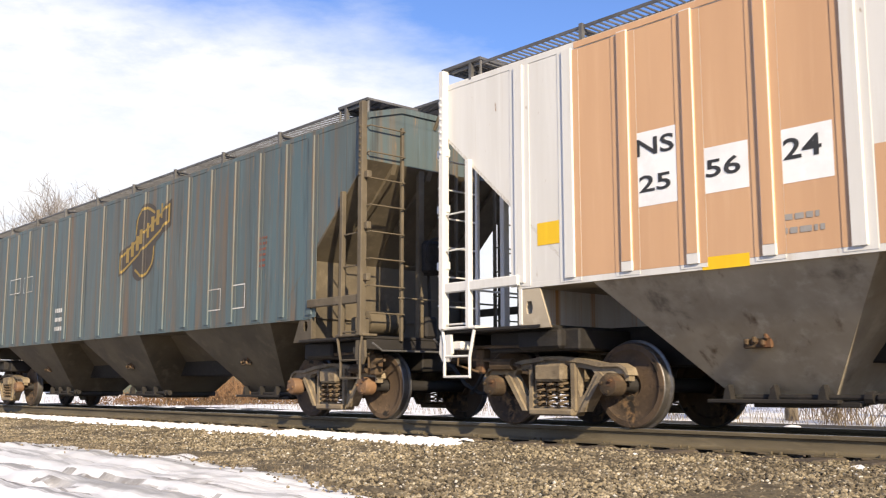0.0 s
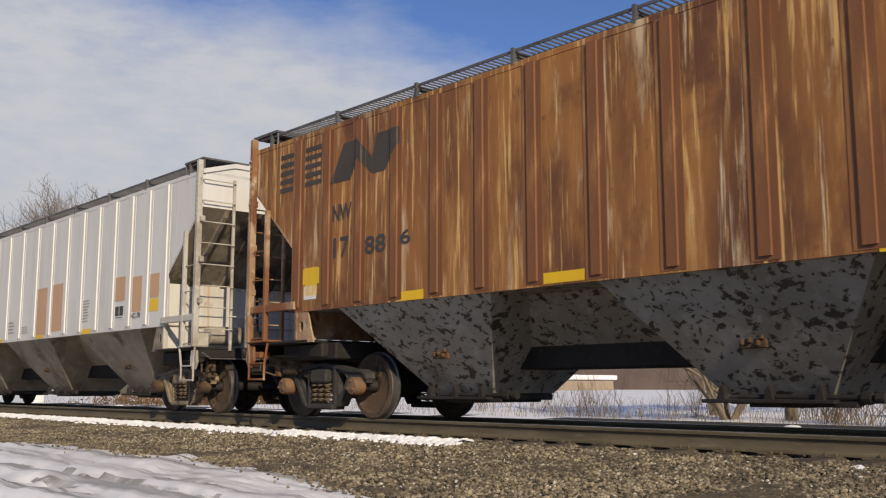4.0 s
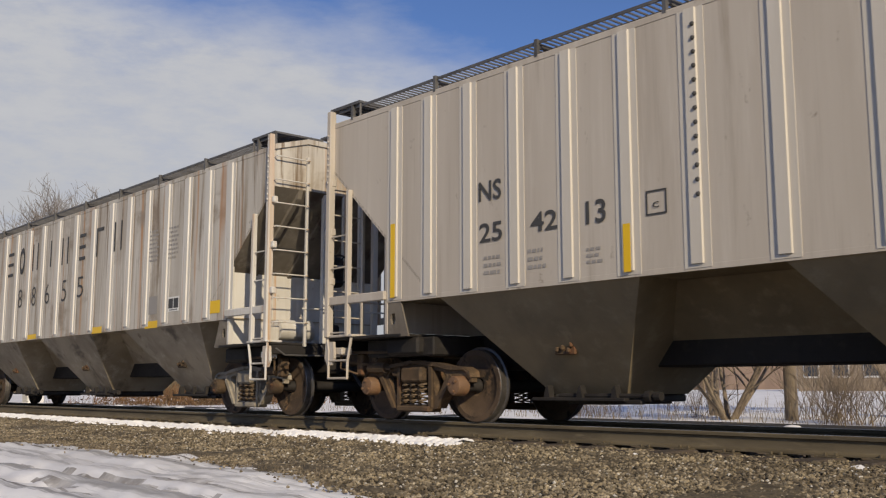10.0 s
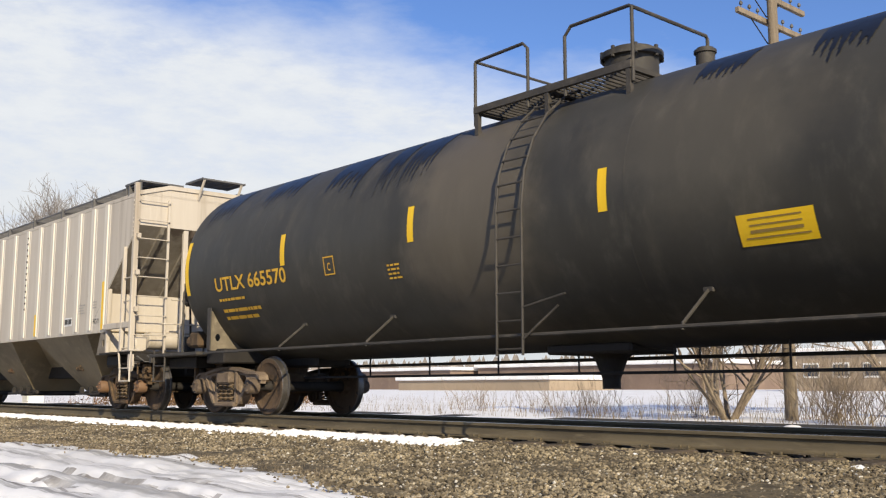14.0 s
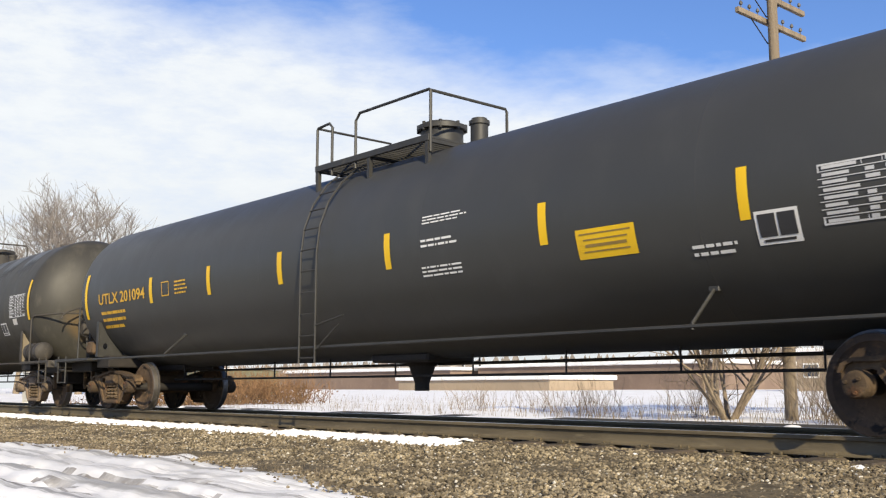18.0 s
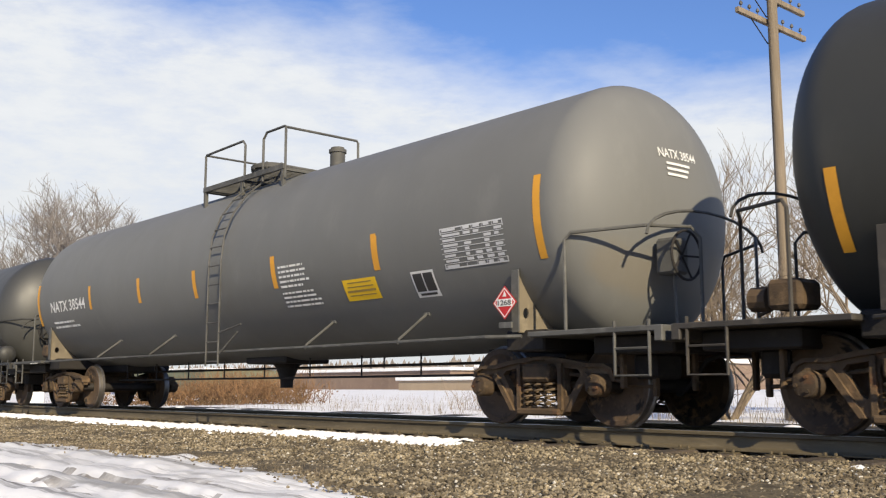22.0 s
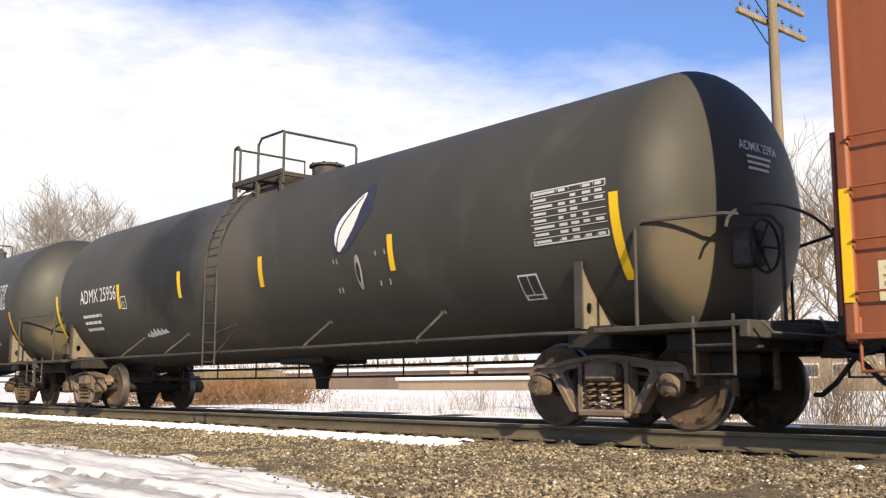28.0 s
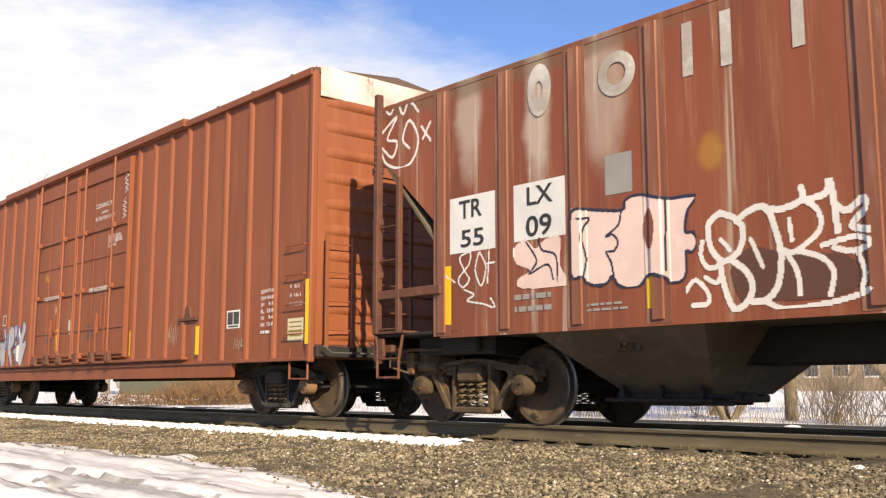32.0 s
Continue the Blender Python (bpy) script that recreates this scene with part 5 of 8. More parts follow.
# ---- box car ----
def boxcar(u, label, seed):
    rng = random.Random(seed)
    body, rustm = M["box_red"], M["truck"]
    car = thing("box_car", label, "box car", "freight cars of the train", pose(u, 0, 0))
    CARS.append((car, u))
    half, Y, z0, z1, tc = 8.03, 1.52, .84, 5.06, 6.45
    for s in (-1, 1):
        part("side_sheet", MB().box(-half, half, min(s * Y, s * (Y - .015)), max(s * Y, s * (Y - .015)), z0, z1), body, car)
        part("side_sill", MB().prism([(-5.85, .86), (-5.78, .60), (5.78, .60), (5.85, .86)], s * (Y - .06), s * (Y + .02)).box(-half, half, min(s * Y, s * (Y + .055)), max(s * Y, s * (Y + .055)), .815, .87, .008), body, car)
        part("roof_rail", MB().box(-half, half, s * Y - .05 + s * .03, s * Y + .05 + s * .03, z1 - .06, z1 + .06, .012), body, car)
        for x in BOX_POSTS:
            p = part("side_post", cached("boxpost", lambda: MB().prism([(-.085, -Y), (-.055, -Y - .03), (-.025, -Y - .045), (.025, -Y - .045), (.055, -Y - .03), (.085, -Y)], z0 + .02, z1 - .05, "z")), body, car)
            p.location = (x, 0, 0)
            if s > 0:
                p.rotation_euler = (0, 0, math.pi)
                p.location = (x, 0, 0)
        # paired plug and sliding doors with locking bars
        for x0, x1 in ((BOX_DOOR[0], BOX_DOOR[1]), (BOX_DOOR[1], BOX_DOOR[2])):
            d = part("door", MB().box(x0 + .02, x1 - .02, min(s * Y, s * (Y + .07)), max(s * Y, s * (Y + .07)), 1.00, 4.90, .012), body, car, "flat steel door with horizontal ribs")
            for z in (1.10, 2.38, 3.60, 4.62):
                part("door_rib", MB().box(x0 + .06, x1 - .06, min(s * (Y + .07), s * (Y + .105)), max(s * (Y + .07), s * (Y + .105)), z - .035, z + .035, .01), body, d)
            for z in (1.60, 3.03):
                part("door_rib", MB().box(x0 + .06, x1 - .06, min(s * (Y + .07), s * (Y + .088)), max(s * (Y + .07), s * (Y + .088)), z - .022, z + .022, .006), body, d)
            for fx in (.36, .62):
                part("door_stile", MB().box(x0 + (x1 - x0) * fx - .02, x0 + (x1 - x0) * fx + .02, min(s * (Y + .07), s * (Y + .085)), max(s * (Y + .07), s * (Y + .085)), 1.15, 4.55, .005), body, d)
            for fx in ((.14, .76) if x0 < -2 else (.21, .76)):
                bx = x0 + (x1 - x0) * fx
                part("locking_bar", MB().tube([(bx, s * (Y + .15), .94), (bx, s * (Y + .15), 4.96)], .024, 7).box(bx - .05, bx + .05, min(s * (Y + .08), s * (Y + .17)), max(s * (Y + .08), s * (Y + .17)), 1.02, 1.14, .01).box(bx - .05, bx + .05, min(s * (Y + .08), s * (Y + .17)), max(s * (Y + .08), s * (Y + .17)), 2.36, 2.46, .01).box(bx - .05, bx + .05, min(s * (Y + .08), s * (Y + .17)), max(s * (Y + .08), s * (Y + .17)), 3.55, 3.65, .01), body, d)
            bx = (x0 + x1) / 2
            part("lock_handle", MB().prism([(bx - .05, 1.9), (bx + .05, 1.9), (bx + .02, 1.5), (bx - .02, 1.5)], s * (Y + .08), s * (Y + .14)).tube([(bx, s * (Y + .13), 1.85), (bx + .05, s * (Y + .13), 1.12)], .016, 6), body, d)
            part("lock_box", MB().box(bx - .16, bx + .16, min(s * (Y + .07), s * (Y + .095)), max(s * (Y + .07), s * (Y + .095)), 1.62, 2.22, .01), body, d)
            for fx, z in ((.14, .93), (.76, .93), (.45, .93)):
                cx = x0 + (x1 - x0) * fx
                part("roller_bracket", MB().prism([(cx - .10, z), (cx + .10, z), (cx + .06, z + .20), (cx - .06, z + .20)], s * (Y + .09), s * (Y + .17)).cyl((cx, s * (Y + .10), z + .04), (cx, s * (Y + .20), z + .04), .05, 10), M["box_dark"], d)
            for xe in (x0 + .05, x1 - .05):
                part("door_edge", MB().box(xe - .03, xe + .03, min(s * (Y + .07), s * (Y + .10)), max(s * (Y + .07), s * (Y + .10)), 1.02, 4.88, .008), body, d)
        part("door_track", MB().box(-5.6, 4.3, min(s * Y, s * (Y + .12)), max(s * Y, s * (Y + .12)), .905, .955, .008).box(-5.45, 4.05, min(s * Y, s * (Y + .12)), max(s * Y, s * (Y + .12)), z1 - .04, z1 + .10, .008), body, car)
        for bx in (4.30, -5.35):
            stop = part("door_stop", MB().box(bx - .32, bx + .32, min(s * Y, s * (Y + .06)), max(s * Y, s * (Y + .06)), 1.56, 1.62, .01), M["box_dark"], car)
            part("stop_bracket", MB().prism([(bx - .12, 1.62), (bx + .12, 1.62), (bx + .05, 1.82), (bx - .05, 1.82)], s * Y, s * (Y + .05)), M["box_dark"], stop)
    part("roof", MB().prism([(-Y - .06, z1), (-Y - .06, z1 + .05), (0, z1 + .22), (Y + .06, z1 + .05), (Y + .06, z1)], -half - .02, half + .02, "x"), M["box_roof"], car)
    for i in range(14):
        x = -half + .6 + i * (2 * half - 1.2) / 13
        part("roof_seam", MB().prism([(-Y - .05, z1 + .05), (-Y - .05, z1 + .09), (0, z1 + .26), (Y + .05, z1 + .09), (Y + .05, z1 + .05), (0, z1 + .22)], x - .03, x + .03, "x"), M["box_roof"], car)
    part("floor", MB().box(-half, half, -Y + .03, Y - .03, .95, 1.05), M["steel_dark"], car)
    part("centre_sill", MB().box(-half + .1, half - .1, -.32, .32, .72, 1.0, .02), M["steel_dark"], car)
    part("underframe_gear", MB().box(-1.6, -.8, -.7, -.3, .64, .95, .04).lathe([(1.0, .05), (1.03, .15), (1.7, .15), (1.73, .05)], 16, "x", (0, -.5, .80)).tube([(-5, .2, .7), (5, .2, .7)], .02, 6), M["steel_dark"], car)
    for e in (-1, 1):
        x = lambda d: e * (half - d)
        part("end_wall", MB().box(min(x(0), x(.03)), max(x(0), x(.03)), -Y, Y, z0, z1 + .08), body, car)
        k = 10
        for i in range(k):
            z = z0 + .35 + i * .385
            n = 13
            prof = []
            for j in range(n):
                y = -1.32 + 2.64 * j / (n - 1)
                prof.append((y, .055 * math.sin(math.pi * j / (n - 1)) ** .35))
            mb = MB()
            for y, h in prof:
                mb.v += [(x(-.0), y, z - .085), (x(-h * .8), y, z - .05), (x(-h), y, z), (x(-h * .8), y, z + .05), (x(0), y, z + .085)]
            for j in range(n - 1):
                for q in range(4):
                    mb.f.append((j * 5 + q, j * 5 + q + 1, j * 5 + 5 + q + 1, j * 5 + 5 + q))
            part("end_corrugation", mb, body, car, smooth=True)
        if e > 0:
            part("end_panel", MB().box(min(x(-.02), x(-.04)), max(x(-.02), x(-.04)), -1.45, 1.45, z1 - .36, z1 + .10, .01), M["old_white"], car, "dirty white panel above the end")
        for s in (-1, 1):
            part("corner_post", MB().box(min(x(-.03), x(.08)), max(x(-.03), x(.08)), s * Y - .05, s * Y + .05, z0 - .05, z1 + .03, .02), body, car)
            rungs(car, body, (x(.1), s * (Y + .01)), (x(.6), s * (Y + .01)), 1.2, 2.5, 4, (0, s * .07, 0))
            for dy in (.16, .62):
                part("ladder_stile", MB().box(min(x(-.12), x(-.16)), max(x(-.12), x(-.16)), s * (Y - dy) - .03, s * (Y - dy) + .03, 1.0, 2.62, .005), body, car)
            rungs(car, body, (x(-.14), s * (Y - .16)), (x(-.14), s * (Y - .62)), 1.25, 2.5, 4)
            st = MB().tube([(x(.08), s * Y, 1.0), (x(.08), s * Y, .56), (x(.55), s * Y, .56), (x(.55), s * Y, 1.0)], .018, 6)
            part("sill_step", st, body, car)
        part("end_sill", MB().box(min(x(-.12), x(.1)), max(x(-.12), x(.1)), -1.5, 1.5, .86, 1.02, .015), M["steel_dark"], car)
        coupler(car, x(-.05), e, M["truck"])
        # darker steel here: the shade under the car is put into the truck colour
        running_gear(car, e * tc, M["truck_grey"], M["cap"], label, rng)
    return car


BOX_POSTS = (-7.32, -6.50, -5.78, -5.02, -4.25, -3.48, 2.08, 2.75, 3.42, 4.10, 4.72, 5.45, 6.22, 7.02)
BOX_DOOR = (-3.12, -.75, 1.87)

# ---- paints of the cars ----
M["cnw_green"] = surface("faded_green_paint", (0.082, 0.125, 0.135), (0.09, 0.088, 0.072), (0.125, 0.175, 0.185), 0.55, scale=5, stretch=UP, amount=0.8, bump=0.05, patches=(((0.15, 0.105, 0.065), 2.2, (1.8, 1.8, .10), .47, .66), ((0.05, 0.055, 0.052), 3.0, (1.8, 1.8, .08), .52, .70), ((0.20, 0.14, 0.085), 9.0, (1.5, 1.5, .15), .60, .72)))
M["cnw_bay"] = surface("dusty_green_paint", (0.125, 0.098, 0.062), (0.055, 0.044, 0.03), (0.17, 0.135, 0.09), 0.7, scale=4, amount=0.85, bump=0.1)
M["ns_white"] = surface("weathered_white_paint", (0.70, 0.685, 0.65), (0.58, 0.555, 0.51), (0.76, 0.75, 0.72), 0.5, scale=5, stretch=UP, amount=0.6, bump=0.04, patches=(((0.54, 0.48, 0.40), 2.6, (1.6, 1.6, .08), .54, .80), ((0.32, 0.22, 0.14), 9.0, (1.6, 1.6, .5), .66, .76)))
M["peach"] = surface("peach_patch_paint", (0.60, 0.36, 0.20), (0.50, 0.29, 0.16), (0.66, 0.42, 0.25), 0.55, scale=5, stretch=UP, amount=0.5, bump=0.03)
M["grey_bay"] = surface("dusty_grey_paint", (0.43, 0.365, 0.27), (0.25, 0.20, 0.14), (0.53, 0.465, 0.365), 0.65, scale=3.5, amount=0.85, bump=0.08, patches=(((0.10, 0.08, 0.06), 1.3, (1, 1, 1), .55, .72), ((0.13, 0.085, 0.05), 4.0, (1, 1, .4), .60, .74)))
M["nw_rust"] = surface("rusted_brown_paint", (0.36, 0.155, 0.042), (0.19, 0.075, 0.026), (0.48, 0.24, 0.078), 0.75, scale=4, stretch=(1.4, 1.4, .22), amount=0.95, bump=0.15, patches=(((0.14, 0.055, 0.024), 0.8, (1, 1, .6), .46, .64), ((0.62, 0.46, 0.28), 2.0, (1.8, 1.8, .30), .56, .74), ((0.52, 0.30, 0.12), 8.0, (1.6, 1.6, .10), .56, .74), ((0.17, 0.07, 0.03), 5.0, (1, 1, .6), .60, .72), ((0.66, 0.40, 0.14), 5.5, (2.4, 2.4, .12), .54, .66), ((0.74, 0.60, 0.40), 3.4, (3.0, 3.0, .10), .60, .70)), stains=(((0.56, 0.31, 0.10), 7.9, 3.3, .8, 1.0, .7), ((0.62, 0.50, 0.34), 7.75, 2.9, .35, .7, .6)))
M["nw_rib"] = surface("rusted_brown_ribs", (0.33, 0.14, 0.046), (0.17, 0.068, 0.028), (0.50, 0.27, 0.10), 0.75, scale=5, stretch=(1.4, 1.4, .22), amount=0.95, bump=0.15)
M["nw_end"] = surface("rust_stained_cream", (0.50, 0.36, 0.22), (0.24, 0.105, 0.04), (0.72, 0.63, 0.50), 0.7, scale=4, amount=0.95, bump=0.15, patches=(((0.22, 0.085, 0.03), 1.1, (1, 1, .6), .46, .60), (RUST, 3.2, (1, 1, .5), .52, .64), ((0.06, 0.035, 0.022), 2.0, (1, 1, .8), .62, .70)))
M["nw_bay"] = surface("peeling_grey_paint", (0.36, 0.335, 0.29), (0.21, 0.19, 0.155), (0.46, 0.435, 0.39), 0.65, scale=4, amount=0.8, bump=0.1, patches=(((0.055, 0.042, 0.032), 9.0, (1, 1, 1.3), .555, .59), ((0.06, 0.045, 0.034), 3.2, (1, 1, 1.3), .60, .635), ((0.13, 0.10, 0.07), 1.0, (1, 1, 1), .56, .74)))
M["sou_grey"] = surface("stained_light_grey_paint", (0.57, 0.535, 0.47), (0.40, 0.355, 0.29), (0.66, 0.635, 0.58), 0.6, scale=5, stretch=UP, amount=0.9, bump=0.05, patches=(((0.30, 0.24, 0.17), 2.2, (2.2, 2.2, .10), .50, .68), ((0.46, 0.25, 0.11), 1.3, (3.0, 3.0, .05), .56, .66), ((0.28, 0.225, 0.165), .8, (1, 1, 1.2), .53, .70), ((0.20, 0.15, 0.105), 10.0, (1.2, 1.2, .8), .64, .76), ((0.21, 0.155, 0.10), 3.4, (2.6, 2.6, .12), .54, .68)), stains=(((0.46, 0.22, 0.07), -3.96, 3.25, .13, .9, .75), ((0.42, 0.20, 0.07), 4.72, 3.5, .12, .8, .6), ((0.40, 0.20, 0.08), 6.85, 3.5, .14, .9, .6), ((0.40, 0.20, 0.08), 1.3, 3.8, .2, .5, .4)))
M["sou_post"] = surface("pale_rib_paint", (0.66, 0.64, 0.59), (0.50, 0.46, 0.395), (0.73, 0.71, 0.67), 0.6, scale=5, stretch=UP, amount=0.85, bump=0.05, patches=(((0.50, 0.28, 0.12), 1.3, (3.0, 3.0, .05), .54, .66), ((0.30, 0.23, 0.165), 6.0, (1, 1, .5), .61, .76)))
M["ns2_tan"] = surface("warm_grey_paint", (0.53, 0.475, 0.40), (0.44, 0.385, 0.315), (0.60, 0.55, 0.475), 0.55, scale=4, stretch=UP, amount=0.7, bump=0.04, patches=(((0.33, 0.275, 0.21), 2.4, (1.8, 1.8, .08), .52, .80), ((0.25, 0.20, 0.15), 7.0, (1, 1, .6), .64, .78)))
M["ns2_post"] = surface("pale_warm_grey_paint", (0.62, 0.575, 0.50), (0.50, 0.455, 0.385), (0.68, 0.64, 0.57), 0.55, scale=4, stretch=UP, amount=0.6, bump=0.04)
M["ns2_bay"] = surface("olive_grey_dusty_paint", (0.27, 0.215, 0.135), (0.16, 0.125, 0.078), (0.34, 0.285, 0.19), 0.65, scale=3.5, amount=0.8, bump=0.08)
M["grime_frame"] = surface("grimy_white_frame", (0.52, 0.485, 0.42), (0.30, 0.255, 0.20), (0.62, 0.59, 0.53), 0.75, scale=5, amount=0.9, bump=0.1, patches=(((0.16, 0.115, 0.075), 2.2, (1, 1, .6), .58, .70),))
# end slopes: the shade under the overhanging end is mixed into this brown
M["shade_slope"] = surface("shade_brown_slope", (0.20, 0.175, 0.14), (0.11, 0.09, 0.07), (0.27, 0.24, 0.20), 0.8, scale=3, amount=0.9, bump=0.1, patches=(((0.08, 0.06, 0.045), 1.4, (1, 1, .7), .54, .70),))
M["grime_slope"] = surface("grimy_brown_slope", (0.26, 0.22, 0.17), (0.10, 0.075, 0.055), (0.40, 0.35, 0.28), 0.75, scale=3, amount=0.9, bump=0.1, patches=(((0.08, 0.06, 0.045), 1.4, (1, 1, .7), .48, .64),))
M["tank_black1"] = surface("dull_black_paint", (0.054, 0.051, 0.043), (0.036, 0.034, 0.029), (0.078, 0.072, 0.06), 0.5, scale=3, stretch=(1.2, 1, .5), amount=0.9, bump=0.03, patches=(((0.10, 0.088, 0.066), 1.1, (1.4, 1, .5), .54, .84),), stains=(((0.15, 0.125, 0.092), -.7, 2.5, 1.3, 1.7, .55), ((0.12, 0.105, 0.08), 2.6, 2.9, 1.4, 1.0, .4), ((0.17, 0.11, 0.045), 8.45, 1.8, .18, .5, .5)), spec=0.3)
M["tank_black2"] = surface("satin_black_paint", (0.050, 0.050, 0.047), (0.042, 0.042, 0.039), (0.060, 0.060, 0.057), 0.46, scale=2, stretch=(1, 1, .5), amount=0.6, bump=0.015)
# grey tank: the second soft spot paints shade along the lower shell
M["tank_grey"] = surface("faded_grey_black_paint", (0.165, 0.165, 0.157), (0.135, 0.135, 0.128), (0.19, 0.19, 0.18), 0.55, scale=2, stretch=(1, 1, .5), amount=0.6, bump=0.02, spec=0.3, stains=(((0.21, 0.165, 0.10), 8.32, 1.72, .2, .35, .3), ((0.10, 0.10, 0.096), 2.5, 1.6, 3.0, .5, .4)))
M["tank_black3"] = surface("matt_black_paint", (0.050, 0.050, 0.045), (0.038, 0.038, 0.034), (0.062, 0.061, 0.055), 0.5, scale=2, stretch=(1, 1, .5), amount=0.6, bump=0.02, spec=0.3, stains=(((0.18, 0.14, 0.08), 8.1, 1.55, .24, .5, .55),))
M["tank_black4"] = surface("sooty_black_paint", (0.062, 0.059, 0.05), (0.042, 0.04, 0.034), (0.078, 0.073, 0.062), 0.55, scale=1.4, stretch=(1, 1, .6), amount=0.8, bump=0.02, stains=(((0.13, 0.11, 0.085), -.3, 2.4, 1.0, 1.6, .5), ((0.16, 0.125, 0.08), 8.2, 1.65, .3, .6, .7), ((0.012, 0.011, 0.010), -2.65, 2.65, 1.6, 1.15, .88)), spec=0.3)
M["tank_frame"] = surface("dusty_black_frame", (0.055, 0.048, 0.04), (0.028, 0.025, 0.022), (0.105, 0.09, 0.072), 0.7, scale=6, amount=0.8, bump=0.1)
M["gusset"] = surface("dusty_saddle_steel", (0.20, 0.165, 0.115), (0.09, 0.075, 0.055), (0.29, 0.245, 0.17), 0.75, scale=5, amount=0.8, bump=0.08)
M["truck_dust"] = surface("pink_brown_dusty_cast_steel", (0.21, 0.155, 0.108), (0.075, 0.054, 0.038), (0.31, 0.24, 0.17), 0.85, 0.05, scale=6, amount=0.85, bump=0.35, patches=(((0.05, 0.036, 0.025), 2.5, (1, 1, 1), .55, .70),))
M["tank_fitting"] = surface("satin_black_fittings", (0.038, 0.037, 0.034), (0.024, 0.023, 0.021), (0.06, 0.057, 0.05), 0.55, scale=6, amount=0.7, bump=0.05)
M["tank_frame_grey"] = surface("dusty_grey_frame", (0.10, 0.098, 0.09), (0.05, 0.048, 0.043), (0.16, 0.155, 0.14), 0.7, scale=6, amount=0.8, bump=0.1)
M["box_red"] = surface("box_car_red_paint", (0.275, 0.083, 0.032), (0.20, 0.058, 0.024), (0.34, 0.12, 0.052), 0.6, scale=4, stretch=UP, amount=0.75, bump=0.05, patches=(((0.17, 0.052, 0.024), 1.4, (1.3, 1.3, .2), .58, .80), ((0.11, 0.05, 0.03), 8.0, (1, 1, .5), .68, .78)))
M["box_dark"] = surface("grimy_box_car_red", (0.13, 0.048, 0.026), (0.07, 0.03, 0.02), (0.20, 0.08, 0.042), 0.7, scale=6, amount=0.8, bump=0.1)
M["box_roof"] = surface("dull_brown_roof", (0.11, 0.07, 0.055), None, None, 0.8, scale=4, amount=0.8, bump=0.1)
M["old_white"] = surface("stained_old_white", (0.62, 0.60, 0.56), (0.36, 0.30, 0.25), (0.72, 0.71, 0.68), 0.7, scale=5, amount=0.9, bump=0.05, patches=((RUST, 3, (1, 1, .4), .62, .74),))
M["con_brown"] = surface("faded_brown_paint", (0.27, 0.076, 0.033), (0.18, 0.052, 0.024), (0.36, 0.15, 0.075), 0.6, scale=4, stretch=UP, amount=0.85, bump=0.06, patches=(((0.46, 0.36, 0.27), 2.6, (2.4, 2.4, .08), .58, .72), ((0.13, 0.05, 0.028), 2.0, (2.4, 2.4, .12), .60, .74)), stains=(((0.58, 0.50, 0.41), -6.62, 3.7, .26, .9, .55), ((0.62, 0.55, 0.46), -5.50, 3.6, .22, 1.1, .6), ((0.55, 0.47, 0.38), -4.55, 3.55, .34, .9, .5), ((0.42, 0.20, 0.03), -3.28, 2.62, .16, .2, .7), ((0.16, 0.10, 0.05), -6.0, 4.05, 3.0, .14, .6)))
M["con_rib"] = surface("faded_brown_ribs", (0.27, 0.10, 0.055), (0.17, 0.06, 0.03), (0.42, 0.24, 0.16), 0.6, scale=4, stretch=UP, amount=0.9, bump=0.06)
M["con_bay"] = surface("grimy_brown_paint", (0.15, 0.115, 0.08), (0.08, 0.062, 0.045), (0.21, 0.165, 0.12), 0.75, scale=4, amount=0.8, bump=0.1)

# ---- the train ----
U = dict(cnw=-19.0, ns1=-.58, nw=17.97, sou=36.46, ns2=54.83, ut1=73.15, ut2=93.02, na1=112.93, na2=131.53, adm=149.63, box=167.75, trl=185.7)
NS2_POSTS = (.494, 1.444, 2.347, 3.16, 3.96, 4.76, 5.54, 6.27, 6.95)
cnw = hopper(U["cnw"], "faded blue-green covered hopper with rusty streaks", M["cnw_green"], M["cnw_green"], M["cnw_bay"], M["cnw_bay"], M["cnw_bay"], M["truck_tan"], M["cap"], 1, sill=1.45)
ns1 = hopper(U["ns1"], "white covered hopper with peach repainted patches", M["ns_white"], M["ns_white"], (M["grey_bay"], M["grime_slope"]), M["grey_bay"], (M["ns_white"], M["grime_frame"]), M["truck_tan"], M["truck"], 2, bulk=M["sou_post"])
nw = hopper(U["nw"], "heavily rusted orange-brown covered hopper with grey bays", M["nw_rust"], M["nw_rib"], M["nw_end"], M["nw_bay"], M["nw_end"], M["truck_grey"], M["cap"], 3)
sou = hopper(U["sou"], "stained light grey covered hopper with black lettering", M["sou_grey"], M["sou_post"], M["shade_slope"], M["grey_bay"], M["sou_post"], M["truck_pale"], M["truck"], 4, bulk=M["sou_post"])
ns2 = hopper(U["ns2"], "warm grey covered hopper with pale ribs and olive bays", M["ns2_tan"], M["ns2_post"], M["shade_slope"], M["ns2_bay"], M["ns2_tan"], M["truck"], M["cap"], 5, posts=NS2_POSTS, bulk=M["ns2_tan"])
VALVES = (("manway", .72, .36, .50), ("valve", -.75, .12, .20), ("safety_valve", 1.75, .12, .26))
VALVES2 = (("manway", .75, .35, .46), ("valve", -.75, .13, .24), ("safety_valve", 1.55, .14, .38))
VALVES4 = (("manway", .30, .40, .58), ("valve", -.95, .13, .24), ("safety_valve", 1.55, .14, .34))
VALVES3 = (("manway", -.35, .35, .44), ("valve", -.8, .12, .20), ("safety_valve", 1.75, .14, .38))
